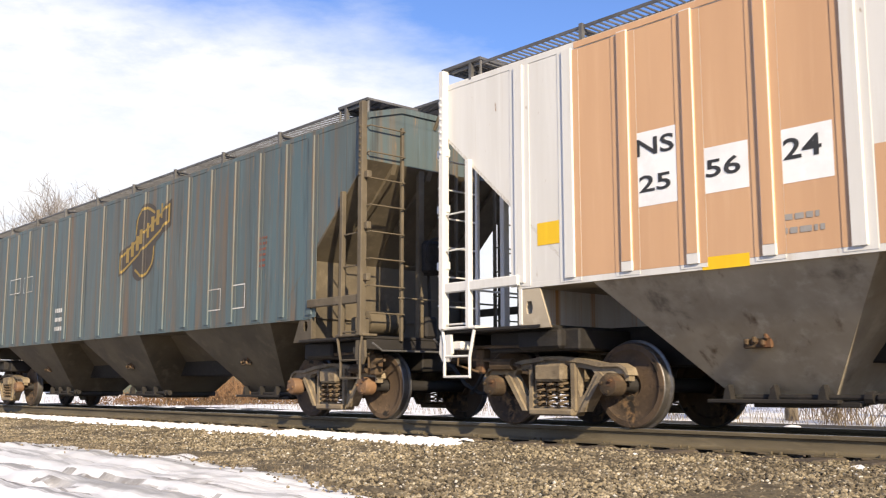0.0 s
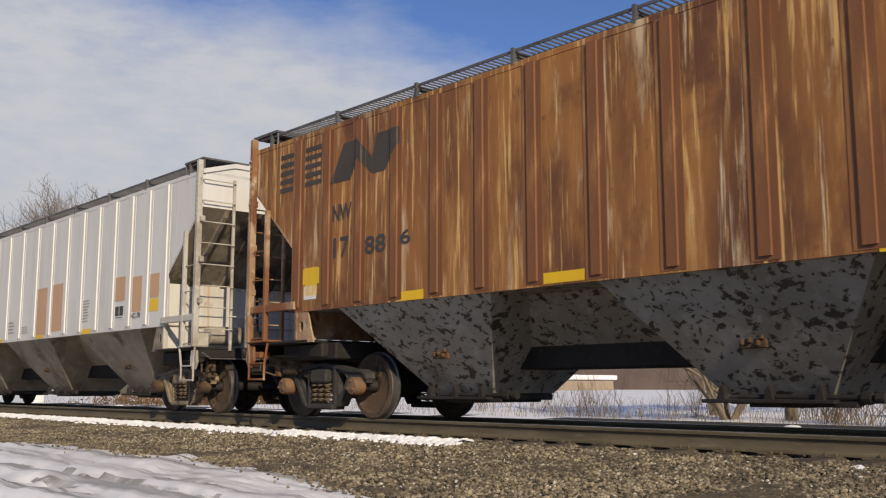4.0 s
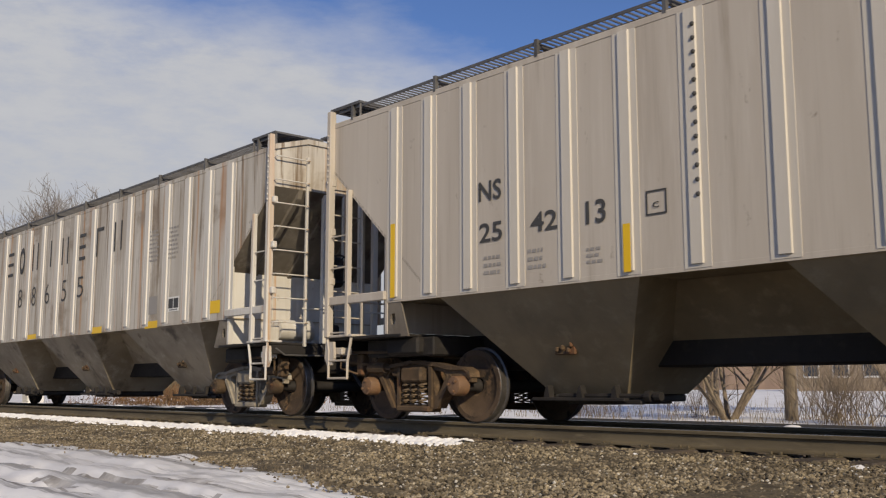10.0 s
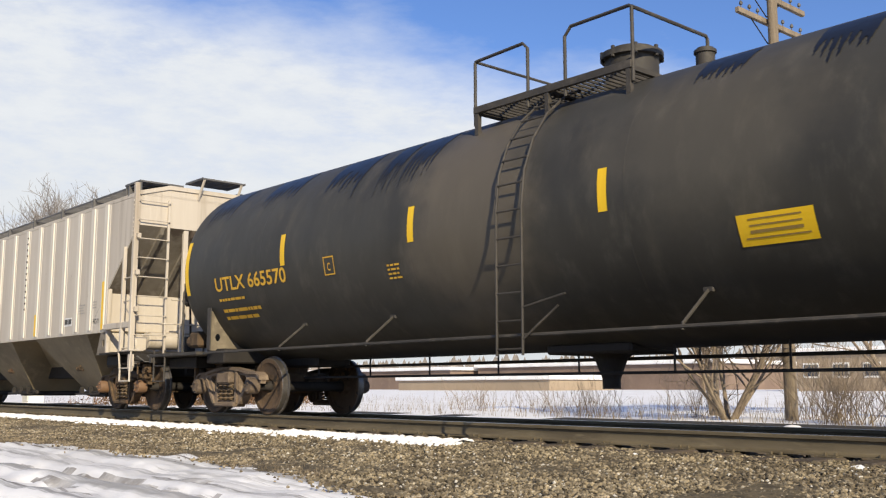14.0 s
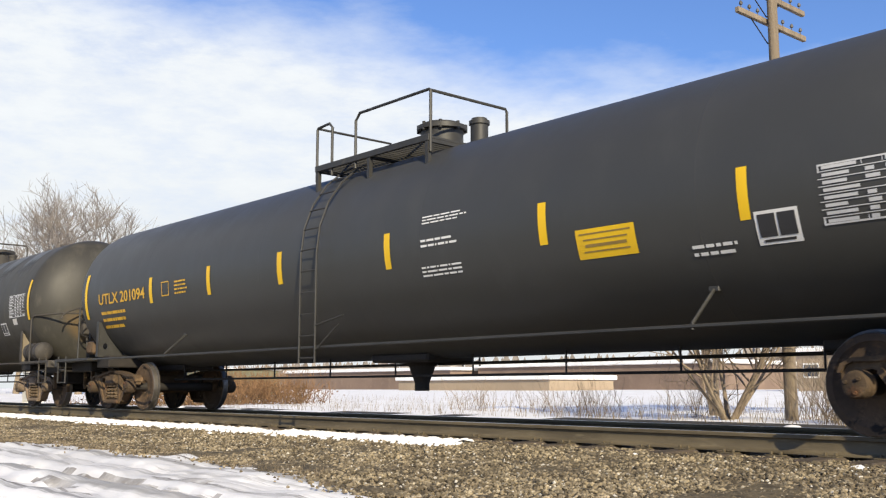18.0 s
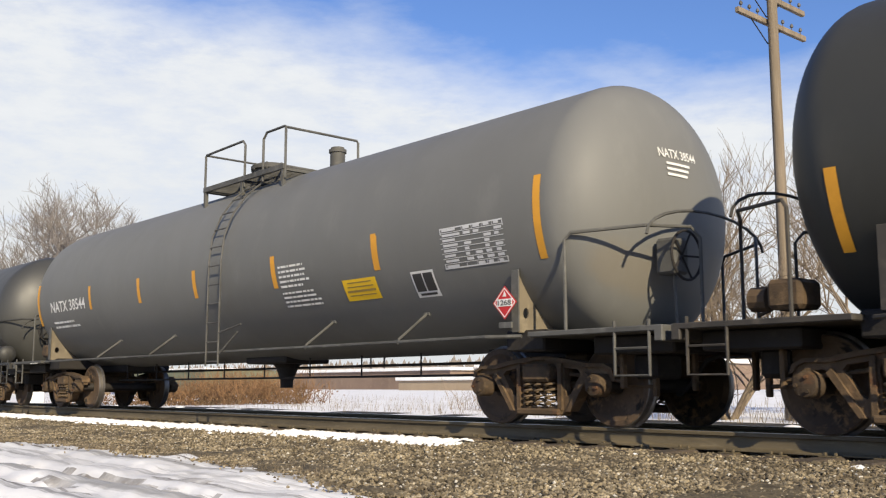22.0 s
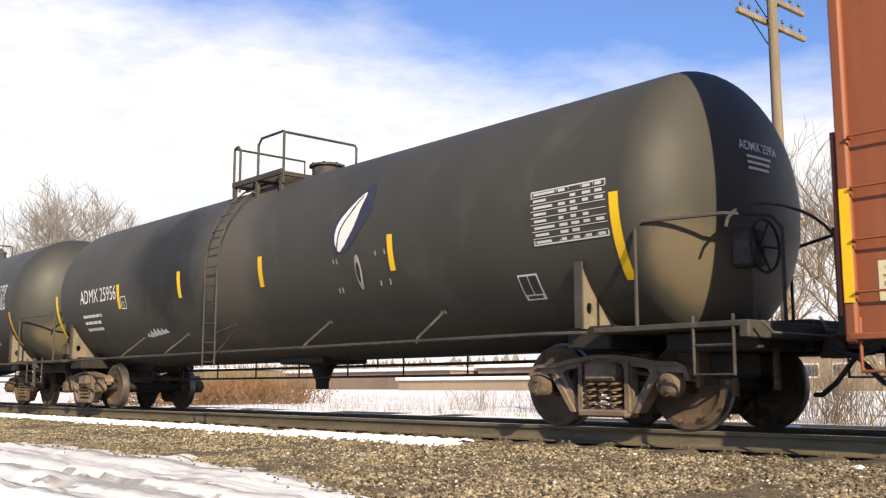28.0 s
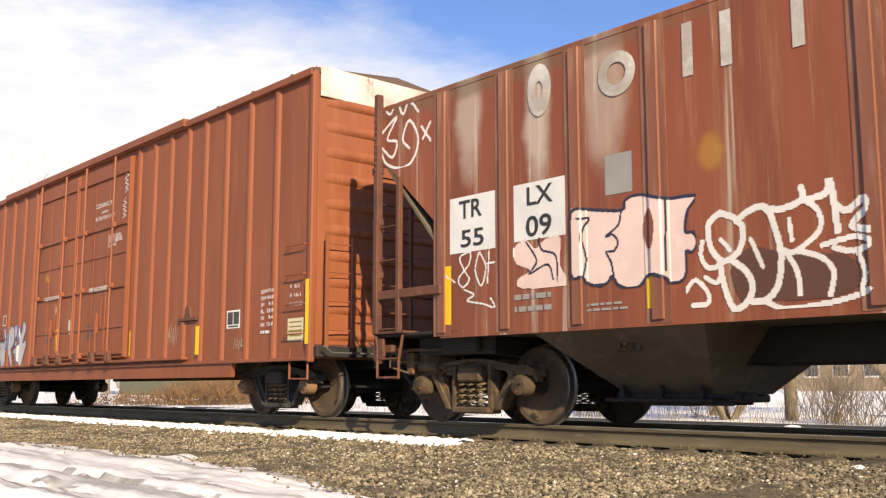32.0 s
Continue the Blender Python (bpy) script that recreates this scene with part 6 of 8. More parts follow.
ut1 = tank(U["ut1"], "dusty black tank car with tar streaks and yellow lettering", M["tank_black1"], M["tank_frame"], 1.555, 2.432, 7.12, 8.58, 6, M["truck_dust"], M["truck_dust"], (-1.05, 1.46), .18, valves=VALVES, reservoir=(7.40, 8.35), cut=(.10, .08), brackets=(-4.65, -2.52, 2.41, 4.6))
ut2 = tank(U["ut2"], "clean satin black tank car with yellow lettering", M["tank_black2"], M["tank_fitting"], 1.488, 2.335, 8.25, 9.75, 7, M["truck"], M["truck"], (-1.1, 1.6), -.40, valves=VALVES2, reservoir=(8.60, 9.55), cut=(.05, .08), brackets=(-5.0, 6.0))
na1 = tank(U["na1"], "faded grey-black tank car with white lettering", M["tank_grey"], M["tank_frame_grey"], 1.575, 2.468, 7.25, 8.62, 8, M["truck"], M["truck"], (-1.06, 1.64), .65, valves=VALVES3, cut=(.26, .04), brackets=(-4.1, -1.75, 3.27, 5.36))
na2 = tank(U["na2"], "matt black tank car with white lettering", M["tank_black3"], M["tank_frame"], 1.60, 2.515, 7.15, 8.55, 9, M["truck"], M["truck"], (-1.40, .92), -.72, valves=VALVES4, cut=(.25, .24), belly=.55, brackets=(-4.35, -2.2, 2.75, 4.9))
adm = tank(U["adm"], "sooty black tank car with a white leaf emblem", M["tank_black4"], M["tank_frame"], 1.55, 2.42, 7.1, 8.62, 10, M["truck_dust"], M["truck_dust"], (-1.1, .5), -.6, valves=(("manway", .35, .28, .22), ("valve", -.5, .1, .16)), cut=(.42, .12), brackets=(-4.1, -2.3, 2.1, 4.6))
box = boxcar(U["box"], "tall brick-red box car with paired doors and graffiti", 11)
TRL_POSTS = (.95, 1.75, 3.92, 4.95, 6.03, 7.12)
trl = hopper(U["trl"], "faded brown covered hopper with pink and white graffiti", M["con_brown"], M["con_rib"], M["con_bay"], M["con_bay"], M["box_dark"], M["truck"], M["truck"], 12, sill=1.07, posts=TRL_POSTS, walkways=False)

# ---- lettering, patches and marks on the cars ----
for key, col, rough in (("grey", (0.33, 0.31, 0.285), .6), ("dark", (0.06, 0.058, 0.055), .6), ("logo", (0.065, 0.055, 0.045), .7),
                        ("orange", (0.72, 0.34, 0.03), .5), ("plate", (0.74, 0.735, 0.71), .5), ("pink", (0.80, 0.60, 0.53), .5), ("silver", (0.44, 0.43, 0.44), .45), ("blue_ink", (0.05, 0.06, 0.16), .5), ("soot", (0.12, 0.05, 0.03), .6), ("fresh", (0.86, 0.86, 0.85), .5), ("cream", (0.72, 0.64, 0.42), .5), ("frost", (0.60, 0.60, 0.60), .7),
                        ("old_gold", (0.30, 0.20, 0.05), .6), ("rustred", (0.22, 0.07, 0.045), .7), ("spray_white", (0.78, 0.74, 0.70), .55), ("bleach", (0.44, 0.345, 0.27), .65), ("primer", (0.15, 0.075, 0.05), .6), ("ink", (0.03, 0.03, 0.06), .5), ("tar", (0.012, 0.012, 0.013), .35), ("panel_black", (0.03, 0.03, 0.032), .4)):
    M.setdefault(key, surface("paint_" + key, col, None, None, rough, scale=7, amount=0.45, bump=0.03))
FLAT = {}


def skin(car, x, z, off=.004):
    """y of the near face of a car at x, z: sheet and ribs, or tank shell."""
    if car in R_PROF:
        R, zc, _, _ = R_PROF[car]
        return -math.sqrt(max(.01, (R + off) ** 2 - (z - zc) ** 2))
    sheet, depth, posts, door = FLAT[car]
    y = sheet
    if door and door[0] < x < door[2]:
        y = sheet + .07
    for p in posts:
        d = abs(x - p)
        if d < .15:
            y = max(y, sheet + .007)
        if d < .074:
            y = max(y, sheet + depth * min(1, max(0, (.074 - d) / .010)))
    return -y - off


def sheet_at(car, x0, x1, z0, z1, off=.004, nx=1, nz=1):
    """A thin sheet that follows the skin of the car."""
    if car in R_PROF:
        nz = max(nz, int((z1 - z0) / .06) + 1)
    mb = MB()
    xm = (x0 + x1) / 2
    for i in range(nx + 1):
        for j in range(nz + 1):
            x, z = x0 + (x1 - x0) * i / nx, z0 + (z1 - z0) * j / nz
            mb.v.append((x, skin(car, xm if nx == 1 else x, z, off), z))
    m = nz + 1
    mb.f = [(i * m + j, (i + 1) * m + j, (i + 1) * m + j + 1, i * m + j + 1) for i in range(nx) for j in range(nz)]
    return mb


def letters(car, words, mat, x0, x1, z0, z1, off=.009, bold=.016):
    mb = flat_text(words, x0, x1, z0, z1, 0, 0.0 if "M" in words else bold)
    xm = (x0 + x1) / 2
    mb.v = [(x, skin(car, xm if car not in R_PROF else x, z, off), z) for x, _, z in mb.v]
    return part("lettering", mb, M[mat], car, "stencilled " + ("number" if words.replace(" ", "").isdigit() else "lettering"))


def small_print(car, rows, mat, x0, x1, z0, z1):
    mb = rows_of_bars(x0, x1, z0, z1, rows, 0, random.Random(int(abs(x0) * 1000)))
    xm = (x0 + x1) / 2
    mb.v = [(x, skin(car, xm, z, .007), z) for x, _, z in mb.v]
    return part("small_print", mb, M[mat], car, "lines of small faded stencilling", kind="stuff")


def patch(car, mat, x0, x1, z0, z1):
    name = "reflective_strip" if mat in ("yellow", "orange") else "painted_patch"
    return part(name, sheet_at(car, x0, x1, z0, z1, .0045), M[mat], car)


def on_post(car, mat, x0, x1, z0, z1):
    xm = min(FLAT[car][2], key=lambda p: abs(p - (x0 + x1) / 2)) if abs((x0 + x1) / 2) < 7.5 else (x0 + x1) / 2
    y = -(FLAT[car][0] + FLAT[car][1] + .004) if abs(xm) < 7.5 else -1.578
    return part("reflective_strip", MB().box(xm - .045, xm + .045, y - .002, y, z0, z1), M[mat], car)


def outline(car, mat, x0, x1, z0, z1, w=.018):
    mb = frame_box(x0, x1, z0, z1, 0, w)
    xm = (x0 + x1) / 2
    mb.v = [(x, skin(car, xm, z, .008), z) for x, _, z in mb.v]
    return part("outline_box", mb, M[mat], car)


def bar_mark(car, mat, x0, x1, z0, z1, bars, w=.07):
    """A letter-sized mark of plain bars: l, r, c upright (side or middle); t, m, b level (top, middle, bottom); o a ring."""
    mb = MB()
    xm, zm = (x0 + x1) / 2, (z0 + z1) / 2
    spots = dict(l=(x0, x0 + w, z0, z1), r=(x1 - w, x1, z0, z1), c=(xm - w / 2, xm + w / 2, z0, z1), t=(x0, x1, z1 - w, z1), m=(x0, x1, zm - w / 2, zm + w / 2), b=(x0, x1, z0, z0 + w))
    for k in bars:
        if k == "o":
            n = 28
            ring = [(xm + math.cos(2 * math.pi * i / n) * q * (x1 - x0) / 2, zm + math.sin(2 * math.pi * i / n) * q * (z1 - z0) / 2) for q in (1, 1 - 2 * w / (x1 - x0)) for i in range(n)]
            mb.add([(a, 0, c) for a, c in ring], [(i, (i + 1) % n, n + (i + 1) % n, n + i) for i in range(n)])
            continue
        a, b, c, d = spots[k]
        mb.add([(a, 0, c), (b, 0, c), (b, 0, d), (a, 0, d)], [(0, 1, 2, 3)])
    mb.v = [(x, skin(car, xm, z, .008 + .0007 * (i // 4)), z) for i, (x, _, z) in enumerate(mb.v)]
    return part("bar_mark", mb, M[mat], car, "large plain bars in place of a name")


def notice(car, mat, x0, x1, z0, z1):
    """A two-field inspection panel: dark fields in a white frame."""
    p = part("notice_panel", sheet_at(car, x0, x1, z0, z1, .0045), M["white"], car, "white panel with two black fields")
    b = (x1 - x0) * .07
    xm = x0 + (x1 - x0) * .5
    zl = z0 + (z1 - z0) * .22
    for a, c in ((x0 + b, xm - b * .4), (xm + b * .4, x1 - b)):
        mb = sheet_at(car, a, c, zl, z1 - b, .008)
        part("dark_field", mb, M["panel_black" if car in R_PROF else "dark"], p)
    part("small_print", sheet_at(car, x0 + b * 2, x1 - b * 2, z0 + b * .7, zl - b * .7, .008), M["panel_black"], p)


def placard(car, mat, x0, x1, z0, z1):
    p = part("placard", sheet_at(car, x0, x1, z0, z1, .0045), M[mat], car, "plain placard with dark printing")
    dz = (z1 - z0) / 5
    rng = random.Random(int(abs(x0 * 1000)))
    for i in range(4):
        h = dz * (.26 if i != 2 else .5)
        zz = z1 - dz * (i + .85)
        e = rng.uniform(.06, .16) * (x1 - x0)
        part("print_line", sheet_at(car, x0 + e, x1 - e, zz - h / 2, zz + h / 2, .008), M["old_gold"], p)


def table_print(car, mat, x0, x1, z0, z1):
    """A white ruled table of figures on the shell."""
    mb = frame_box(x0, x1, z0, z1, 0, .016)
    rng = random.Random(int(abs(x0 * 1000)))
    def q(a, b, c, d):
        mb.add([(a, 0, c), (b, 0, c), (b, 0, d), (a, 0, d)], [(0, 1, 2, 3)])
    for k in range(1, 8):
        z = z0 + (z1 - z0) * k / 8
        q(x0, x1, z - .004, z + .004)
    cols = (.36, .52, .68, .84)
    for c in cols:
        q(x0 + (x1 - x0) * c - .004, x0 + (x1 - x0) * c + .004, z0, z1)
    for k in range(8):
        z = z0 + (z1 - z0) * (k + .5) / 8
        q(x0 + .04, x0 + (x1 - x0) * rng.uniform(.2, .34), z - .014, z + .014)
        for c in cols:
            if rng.random() < .85:
                a = x0 + (x1 - x0) * (c + .025)
                q(a, a + (x1 - x0) * rng.uniform(.06, .115), z - .016, z + .016)
    xm = (x0 + x1) / 2
    mb.v = [(x, skin(car, xm, z, .007), z) for x, _, z in mb.v]
    return part("printed_table", mb, M["frost"], car, "white ruled table of qualification dates", kind="stuff")


def hazard_sign(car, x, z, s=.19):
    y = -1.56
    p = part("hazard_placard", MB().prism([(x - s, z), (x, z - s), (x + s, z), (x, z + s)], y - .004, y), M["red"], car, "red diamond hazard placard with a number")
    part("border", MB().prism([(x - s * .9, z), (x, z - s * .9), (x + s * .9, z), (x, z + s * .9)], y - .007, y - .0045, "y", ([(x - s * .82, z), (x, z - s * .82), (x + s * .82, z), (x, z + s * .82)],)), M["white"], p)
    part("number_field", MB().box(x - s * .62, x + s * .62, y - .008, y - .0045, z - s * .22, z + s * .22), M["white"], p)
    part("number", flat_text("1268", x - s * .55, x + s * .55, z - s * .16, z + s * .16, y - .0095, .02), M["panel_black"], p)
    part("flame_mark", MB().prism([(x - s * .15, z + s * .36), (x + s * .15, z + s * .36), (x, z + s * .7)], y - .008, y - .0045), M["white"], p)
    part("holder", MB().box(x - .10, x + .10, y - .003, y + .03, z - s - .10, z - s - .03, .005).tube([(x, y + .02, z - s - .05), (x, y + .02, 1.10)], .015, 6), M["tank_frame_grey"], car)


def spline(pts, closed=True, n=7):
    out, m = [], len(pts)
    for i in range(m if closed else m - 1):
        p0, p1, p2, p3 = (pts[(i + k) % m] if closed else pts[min(max(i + k, 0), m - 1)] for k in (-1, 0, 1, 2))
        for j in range(n):
            t = j / n
            out.append(tuple(.5 * (2 * b + (c - a) * t + (2 * a - 5 * b + 4 * c - d) * t * t + (3 * b - a - 3 * c + d) * t ** 3) for a, b, c, d in zip(p0, p1, p2, p3)))
    if not closed:
        out.append(tuple(pts[-1]))
    return out


def spray(car, mat, shapes, x0, x1, z0, z1, stroke=0.0, cell=.0125, off=.006, name="graffiti", label="sprayed paint"):
    """Paint that follows sheets and ribs: filled closed curves, or strokes of some width, in a unit square."""
    nx, nz = int((x1 - x0) / cell) + 1, int((z1 - z0) / cell) + 1
    gx, gz = x0 + (np.arange(nx) + .5) * cell, z0 + (np.arange(nz) + .5) * cell
    X, Z = np.meshgrid(gx, gz, indexing="ij")
    mask = np.zeros_like(X, bool)
    for pts in shapes:
        P = np.array([(x0 + a * (x1 - x0), z0 + b * (z1 - z0)) for a, b in pts])
        if stroke:
            for a, b in zip(P[:-1], P[1:]):
                d = b - a
                t = np.clip(((X - a[0]) * d[0] + (Z - a[1]) * d[1]) / max(1e-9, d @ d), 0, 1)
                mask |= (X - a[0] - t * d[0]) ** 2 + (Z - a[1] - t * d[1]) ** 2 < (stroke / 2) ** 2
        else:
            inside = np.zeros_like(mask)
            for a, b in zip(P, np.roll(P, -1, 0)):
                cross = ((a[1] > Z) != (b[1] > Z)) & (X < (b[0] - a[0]) * (Z - a[1]) / (b[1] - a[1] + 1e-12) + a[0])
                inside ^= cross
            mask |= inside
    mb, idx = MB(), {}
    prof = [skin(car, x0 + i * cell, 0, off) for i in range(nx + 1)] if car not in R_PROF else None
    def vert(i, j):
        if (i, j) not in idx:
            idx[i, j] = len(mb.v)
            z = z0 + j * cell
            mb.v.append((x0 + i * cell, prof[i] if prof else skin(car, 0, z, off), z))
        return idx[i, j]
    for i, j in zip(*np.nonzero(mask)):
        i, j = int(i), int(j)
        mb.f.append((vert(i, j), vert(i + 1, j), vert(i + 1, j + 1), vert(i, j + 1)))
    return part(name, mb, M[mat], car, label)




ZIG = [(0, .1), (.1, .9), (.2, .2), (.3, 1), (.42, .1), (.5, .8), (.62, .0), (.72, .9), (.85, .2), (1, .8)]
OVAL = spline([(.5, .0), (.85, .25), (.9, .7), (.55, 1.0), (.15, .75), (.12, .3)])


for car_, posts_, depth_ in ((cnw, POSTS, .030), (ns1, POSTS, .030), (nw, POSTS, .030), (sou, POSTS, .030), (ns2, NS2_POSTS, .030), (trl, TRL_POSTS, .030)):
    FLAT[car_] = (SHEET_Y, depth_, [s * p for p in posts_ for s in (-1, 1)], None)
FLAT[box] = (1.52, .05, list(BOX_POSTS), BOX_DOOR)
letters(ns1, "NS", "black", -5.46, -5, 2.73, 2.91)
letters(ns1, "25", "black", -5.43, -5.05, 2.36, 2.53)
letters(ns1, "56", "black", -4.65, -4.28, 2.39, 2.56)
letters(ns1, "24", "black", -3.85, -3.49, 2.42, 2.61)
patch(ns1, "fresh", -5.51, -4.98, 2.22, 2.98)
patch(ns1, "fresh", -4.71, -4.2, 2.24, 2.68)
patch(ns1, "fresh", -3.93, -3.39, 2.21, 2.7)
patch(ns1, "peach", 0.62, 1.25, 1.6, 2.67)
patch(ns1, "peach", 1.56, 2.2, 1.66, 2.69)
patch(ns1, "peach", 4.95, 5.42, 2.1, 2.57)
patch(ns1, "peach", 5.74, 6.16, 1.85, 2.52)
patch(ns1, "peach", 6.46, 6.89, 2.07, 2.51)
patch(ns1, "yellow", -6.84, -6.5, 1.98, 2.23)
patch(ns1, "yellow", -4.73, -4.23, 1.52, 1.64)
patch(ns1, "yellow", -2.22, -1.64, 1.53, 1.61)
patch(ns1, "yellow", 0.62, 1.15, 1.54, 1.62)
patch(ns1, "yellow", 3.31, 3.83, 1.53, 1.63)
patch(ns1, "yellow", 6.46, 6.88, 1.82, 2.05)
notice(ns1, "black", 4.97, 5.41, 1.75, 2.03)
letters(ns1, "HC-78", "black", 5.74, 6.14, 1.73, 1.83)
small_print(ns1, 8, "grey", 3.36, 3.74, 1.76, 2.24)
small_print(ns1, 4, "grey", -1.25, -0.77, 1.7, 2.02)
small_print(ns1, 4, "grey", -0.32, 0.22, 1.68, 1.86)
outline(ns1, "black", -2.9, -2.64, 2.45, 2.74)
small_print(ns1, 2, "grey", -3.88, -3.4, 1.73, 1.97)
for k in range(5):
    for a, b in ((-7.62, -7.18), (-6.94, -6.45)):
        patch(nw, "logo", a, b, 3.36 + k * .128, 3.43 + k * .128)
letters(nw, "NW", "dark", -6.22, -5.76, 2.74, 2.98)
letters(nw, "17", "dark", -6.18, -5.81, 2.22, 2.51)
letters(nw, "88", "dark", -5.45, -5, 2.21, 2.45)
letters(nw, "6", "dark", -4.7, -4.48, 2.26, 2.45)
patch(nw, "yellow", -6.99, -6.53, 1.91, 2.14)
patch(nw, "yellow", -4.7, -4.23, 1.53, 1.65)
patch(nw, "yellow", -2.21, -1.7, 1.56, 1.67)
patch(nw, "white", -6.92, -6.6, 1.69, 1.89)
notice(nw, "white", 4.92, 5.46, 1.64, 2.11)
patch(nw, "yellow", 6.46, 6.92, 1.8, 2.03)
patch(nw, "yellow", 4.16, 4.64, 1.51, 1.63)
patch(nw, "yellow", 1.51, 2.14, 1.52, 1.66)
patch(nw, "yellow", -2.24, -1.61, 1.55, 1.67)
patch(nw, "yellow", -6.9, -6.58, 1.74, 2.15)
bar_mark(sou, "dark", -3.84, -3.45, 3.12, 3.7, "tmb")
bar_mark(sou, "dark", -3.01, -2.65, 3.11, 3.75, "o")
bar_mark(sou, "dark", -2.14, -1.77, 3.13, 3.76, "lr")
bar_mark(sou, "dark", -1.16, -0.77, 3.12, 3.72, "c")
bar_mark(sou, "dark", -0.3, 0.08, 3.1, 3.69, "lr")
bar_mark(sou, "dark", 0.7, 1.04, 3.1, 3.66, "tmb")
bar_mark(sou, "dark", 1.6, 1.97, 3.09, 3.68, "lt")
bar_mark(sou, "dark", 2.48, 2.86, 3.11, 3.7, "lr")
letters(sou, "8", "dark", -2.99, -2.7, 2.32, 2.75, bold=-.012)
letters(sou, "8", "dark", -2.06, -1.8, 2.31, 2.75, bold=-.012)
letters(sou, "6", "dark", -1.21, -0.94, 2.3, 2.75, bold=-.012)
letters(sou, "5", "dark", -0.2, 0.07, 2.29, 2.75, bold=-.012)
letters(sou, "5", "dark", 0.67, 1.01, 2.32, 2.75, bold=-.012)
patch(sou, "yellow", 6.4, 6.85, 1.65, 1.86)
patch(sou, "yellow", 4.04, 4.56, 1.51, 1.64)
patch(sou, "yellow", 1.57, 2.06, 1.52, 1.65)
patch(sou, "yellow", -2.26, -1.64, 1.54, 1.65)
patch(sou, "grey", 4.14, 4.53, 1.76, 2.09)
notice(sou, "black", 4.95, 5.39, 1.77, 2.03)
small_print(sou, 8, "grey", 4.11, 4.6, 2.72, 3.34)
small_print(sou, 8, "grey", 4.9, 5.33, 2.7, 3.32)
letters(ns2, "NS", "dark", -5.35, -4.97, 2.6, 2.84)
letters(ns2, "25", "dark", -5.34, -4.96, 2.11, 2.34)
letters(ns2, "42", "dark", -4.51, -4.11, 2.14, 2.36)
letters(ns2, "13", "dark", -3.71, -3.44, 2.13, 2.38)
outline(ns2, "dark", -2.93, -2.68, 2.12, 2.37)
letters(ns2, "C", "dark", -2.85, -2.77, 2.19, 2.25)
small_print(ns2, 3, "grey", -5.27, -4.95, 1.71, 1.97)
small_print(ns2, 3, "grey", -4.56, -4.23, 1.71, 1.98)
small_print(ns2, 3, "grey", -3.71, -3.43, 1.7, 1.9)
on_post(ns2, "yellow", -7.15, -7, 1.58, 2.54)
on_post(ns2, "yellow", -3.24, -3.11, 1.58, 2.07)
patch(ns2, "yellow", -0.28, 0.23, 1.54, 1.64)
on_post(ns2, "yellow", 3.1, 3.24, 1.59, 2.08)
on_post(ns2, "yellow", 6.82, 6.94, 1.58, 2.54)
letters(ns2, "HC-71", "dark", 6.45, 6.74, 1.72, 1.82)
notice(ns2, "dark", 4.89, 5.32, 1.73, 1.91)
small_print(ns2, 4, "grey", 5.6, 6.05, 1.94, 2.16)
small_print(ns2, 3, "grey", 6.41, 6.65, 2.02, 2.19)
outline(cnw, "old_white", 3.97, 4.49, 1.69, 2.05)
outline(cnw, "old_white", 4.73, 5.27, 1.68, 2.07)
outline(cnw, "old_white", -5.9, -5.17, 2.66, 3.02)
outline(cnw, "old_white", -4.99, -4.39, 2.64, 3.01)
small_print(cnw, 6, "rustred", 5.67, 5.95, 2.26, 2.78)
small_print(cnw, 3, "old_white", -2.88, -2.24, 1.61, 2.2)
letters(box, "MQ", "white", -7.13, -6.64, 2.28, 2.5)
letters(box, "T", "white", -6.32, -6.1, 2.29, 2.52)
letters(box, "80", "white", -7.08, -6.61, 1.85, 2.09)
letters(box, "9", "white", -6.3, -6.12, 1.88, 2.11)
small_print(box, 2, "white", -7.02, -6.7, 1.16, 1.38)
letters(box, "188600", "white", -6.28, -5.88, 1.3, 1.4)
letters(box, "74400", "white", -6.25, -5.89, 1.17, 1.26)
placard(box, "cream", -7.77, -7.37, 1.12, 1.45)
on_post(box, "yellow", -8.04, -7.95, 1.12, 2.07)
outline(box, "white", -5.43, -5.19, 1.93, 2.18)
for k, (a, b) in enumerate((("EXW", "17-0"), ("EXW", "10-8"), ("EW", "9-7"), ("IL", "52-8"), ("IW", "9-6"), ("IH", "13-0"))):
    z = 1.86 - k * .101
    letters(box, a, "white", 6.66, 6.66 + .048 * len(a), z, z + .058)
    letters(box, b, "white", 7.09 - .045 * len(b), 7.09, z, z + .058)
small_print(box, 1, "white", 6.66, 7.14, 1.22, 1.32)
for k, (a, b) in enumerate((("W", "8-3"), ("H", "16-1"), ("H", "16-10"))):
    z = 1.88 - k * .13
    letters(box, a, "white", 7.46, 7.51, z, z + .06)
    letters(box, b, "white", 7.58, 7.58 + .043 * len(b), z, z + .06)
placard(box, "cream", 7.41, 7.83, 1.11, 1.44)
on_post(box, "yellow", 7.94, 8.05, 1.05, 1.98)
patch(box, "yellow", 4.64, 4.78, 0.98, 1.46)
patch(box, "yellow", 1.93, 2.06, 1.02, 1.5)
patch(box, "yellow", -1.71, -1.55, 1.22, 1.69)
notice(box, "black", 5.60, 6.02, 1.37, 1.66)
letters(box, "CLOSE AND LOCK", "white", 0.2, 1.01, 4.05, 4.14)
letters(box, "DOORS", "white", 0.5, 0.83, 3.92, 3.97)
letters(box, "BEFORE MOVING CAR", "white", 0.21, 1.18, 3.79, 3.87)
letters(box, "SECURE BOTH", "white", 0.91, 1.5, 3.35, 3.43)
letters(box, "HASPS BEFORE", "white", 0.91, 1.56, 3.27, 3.35)
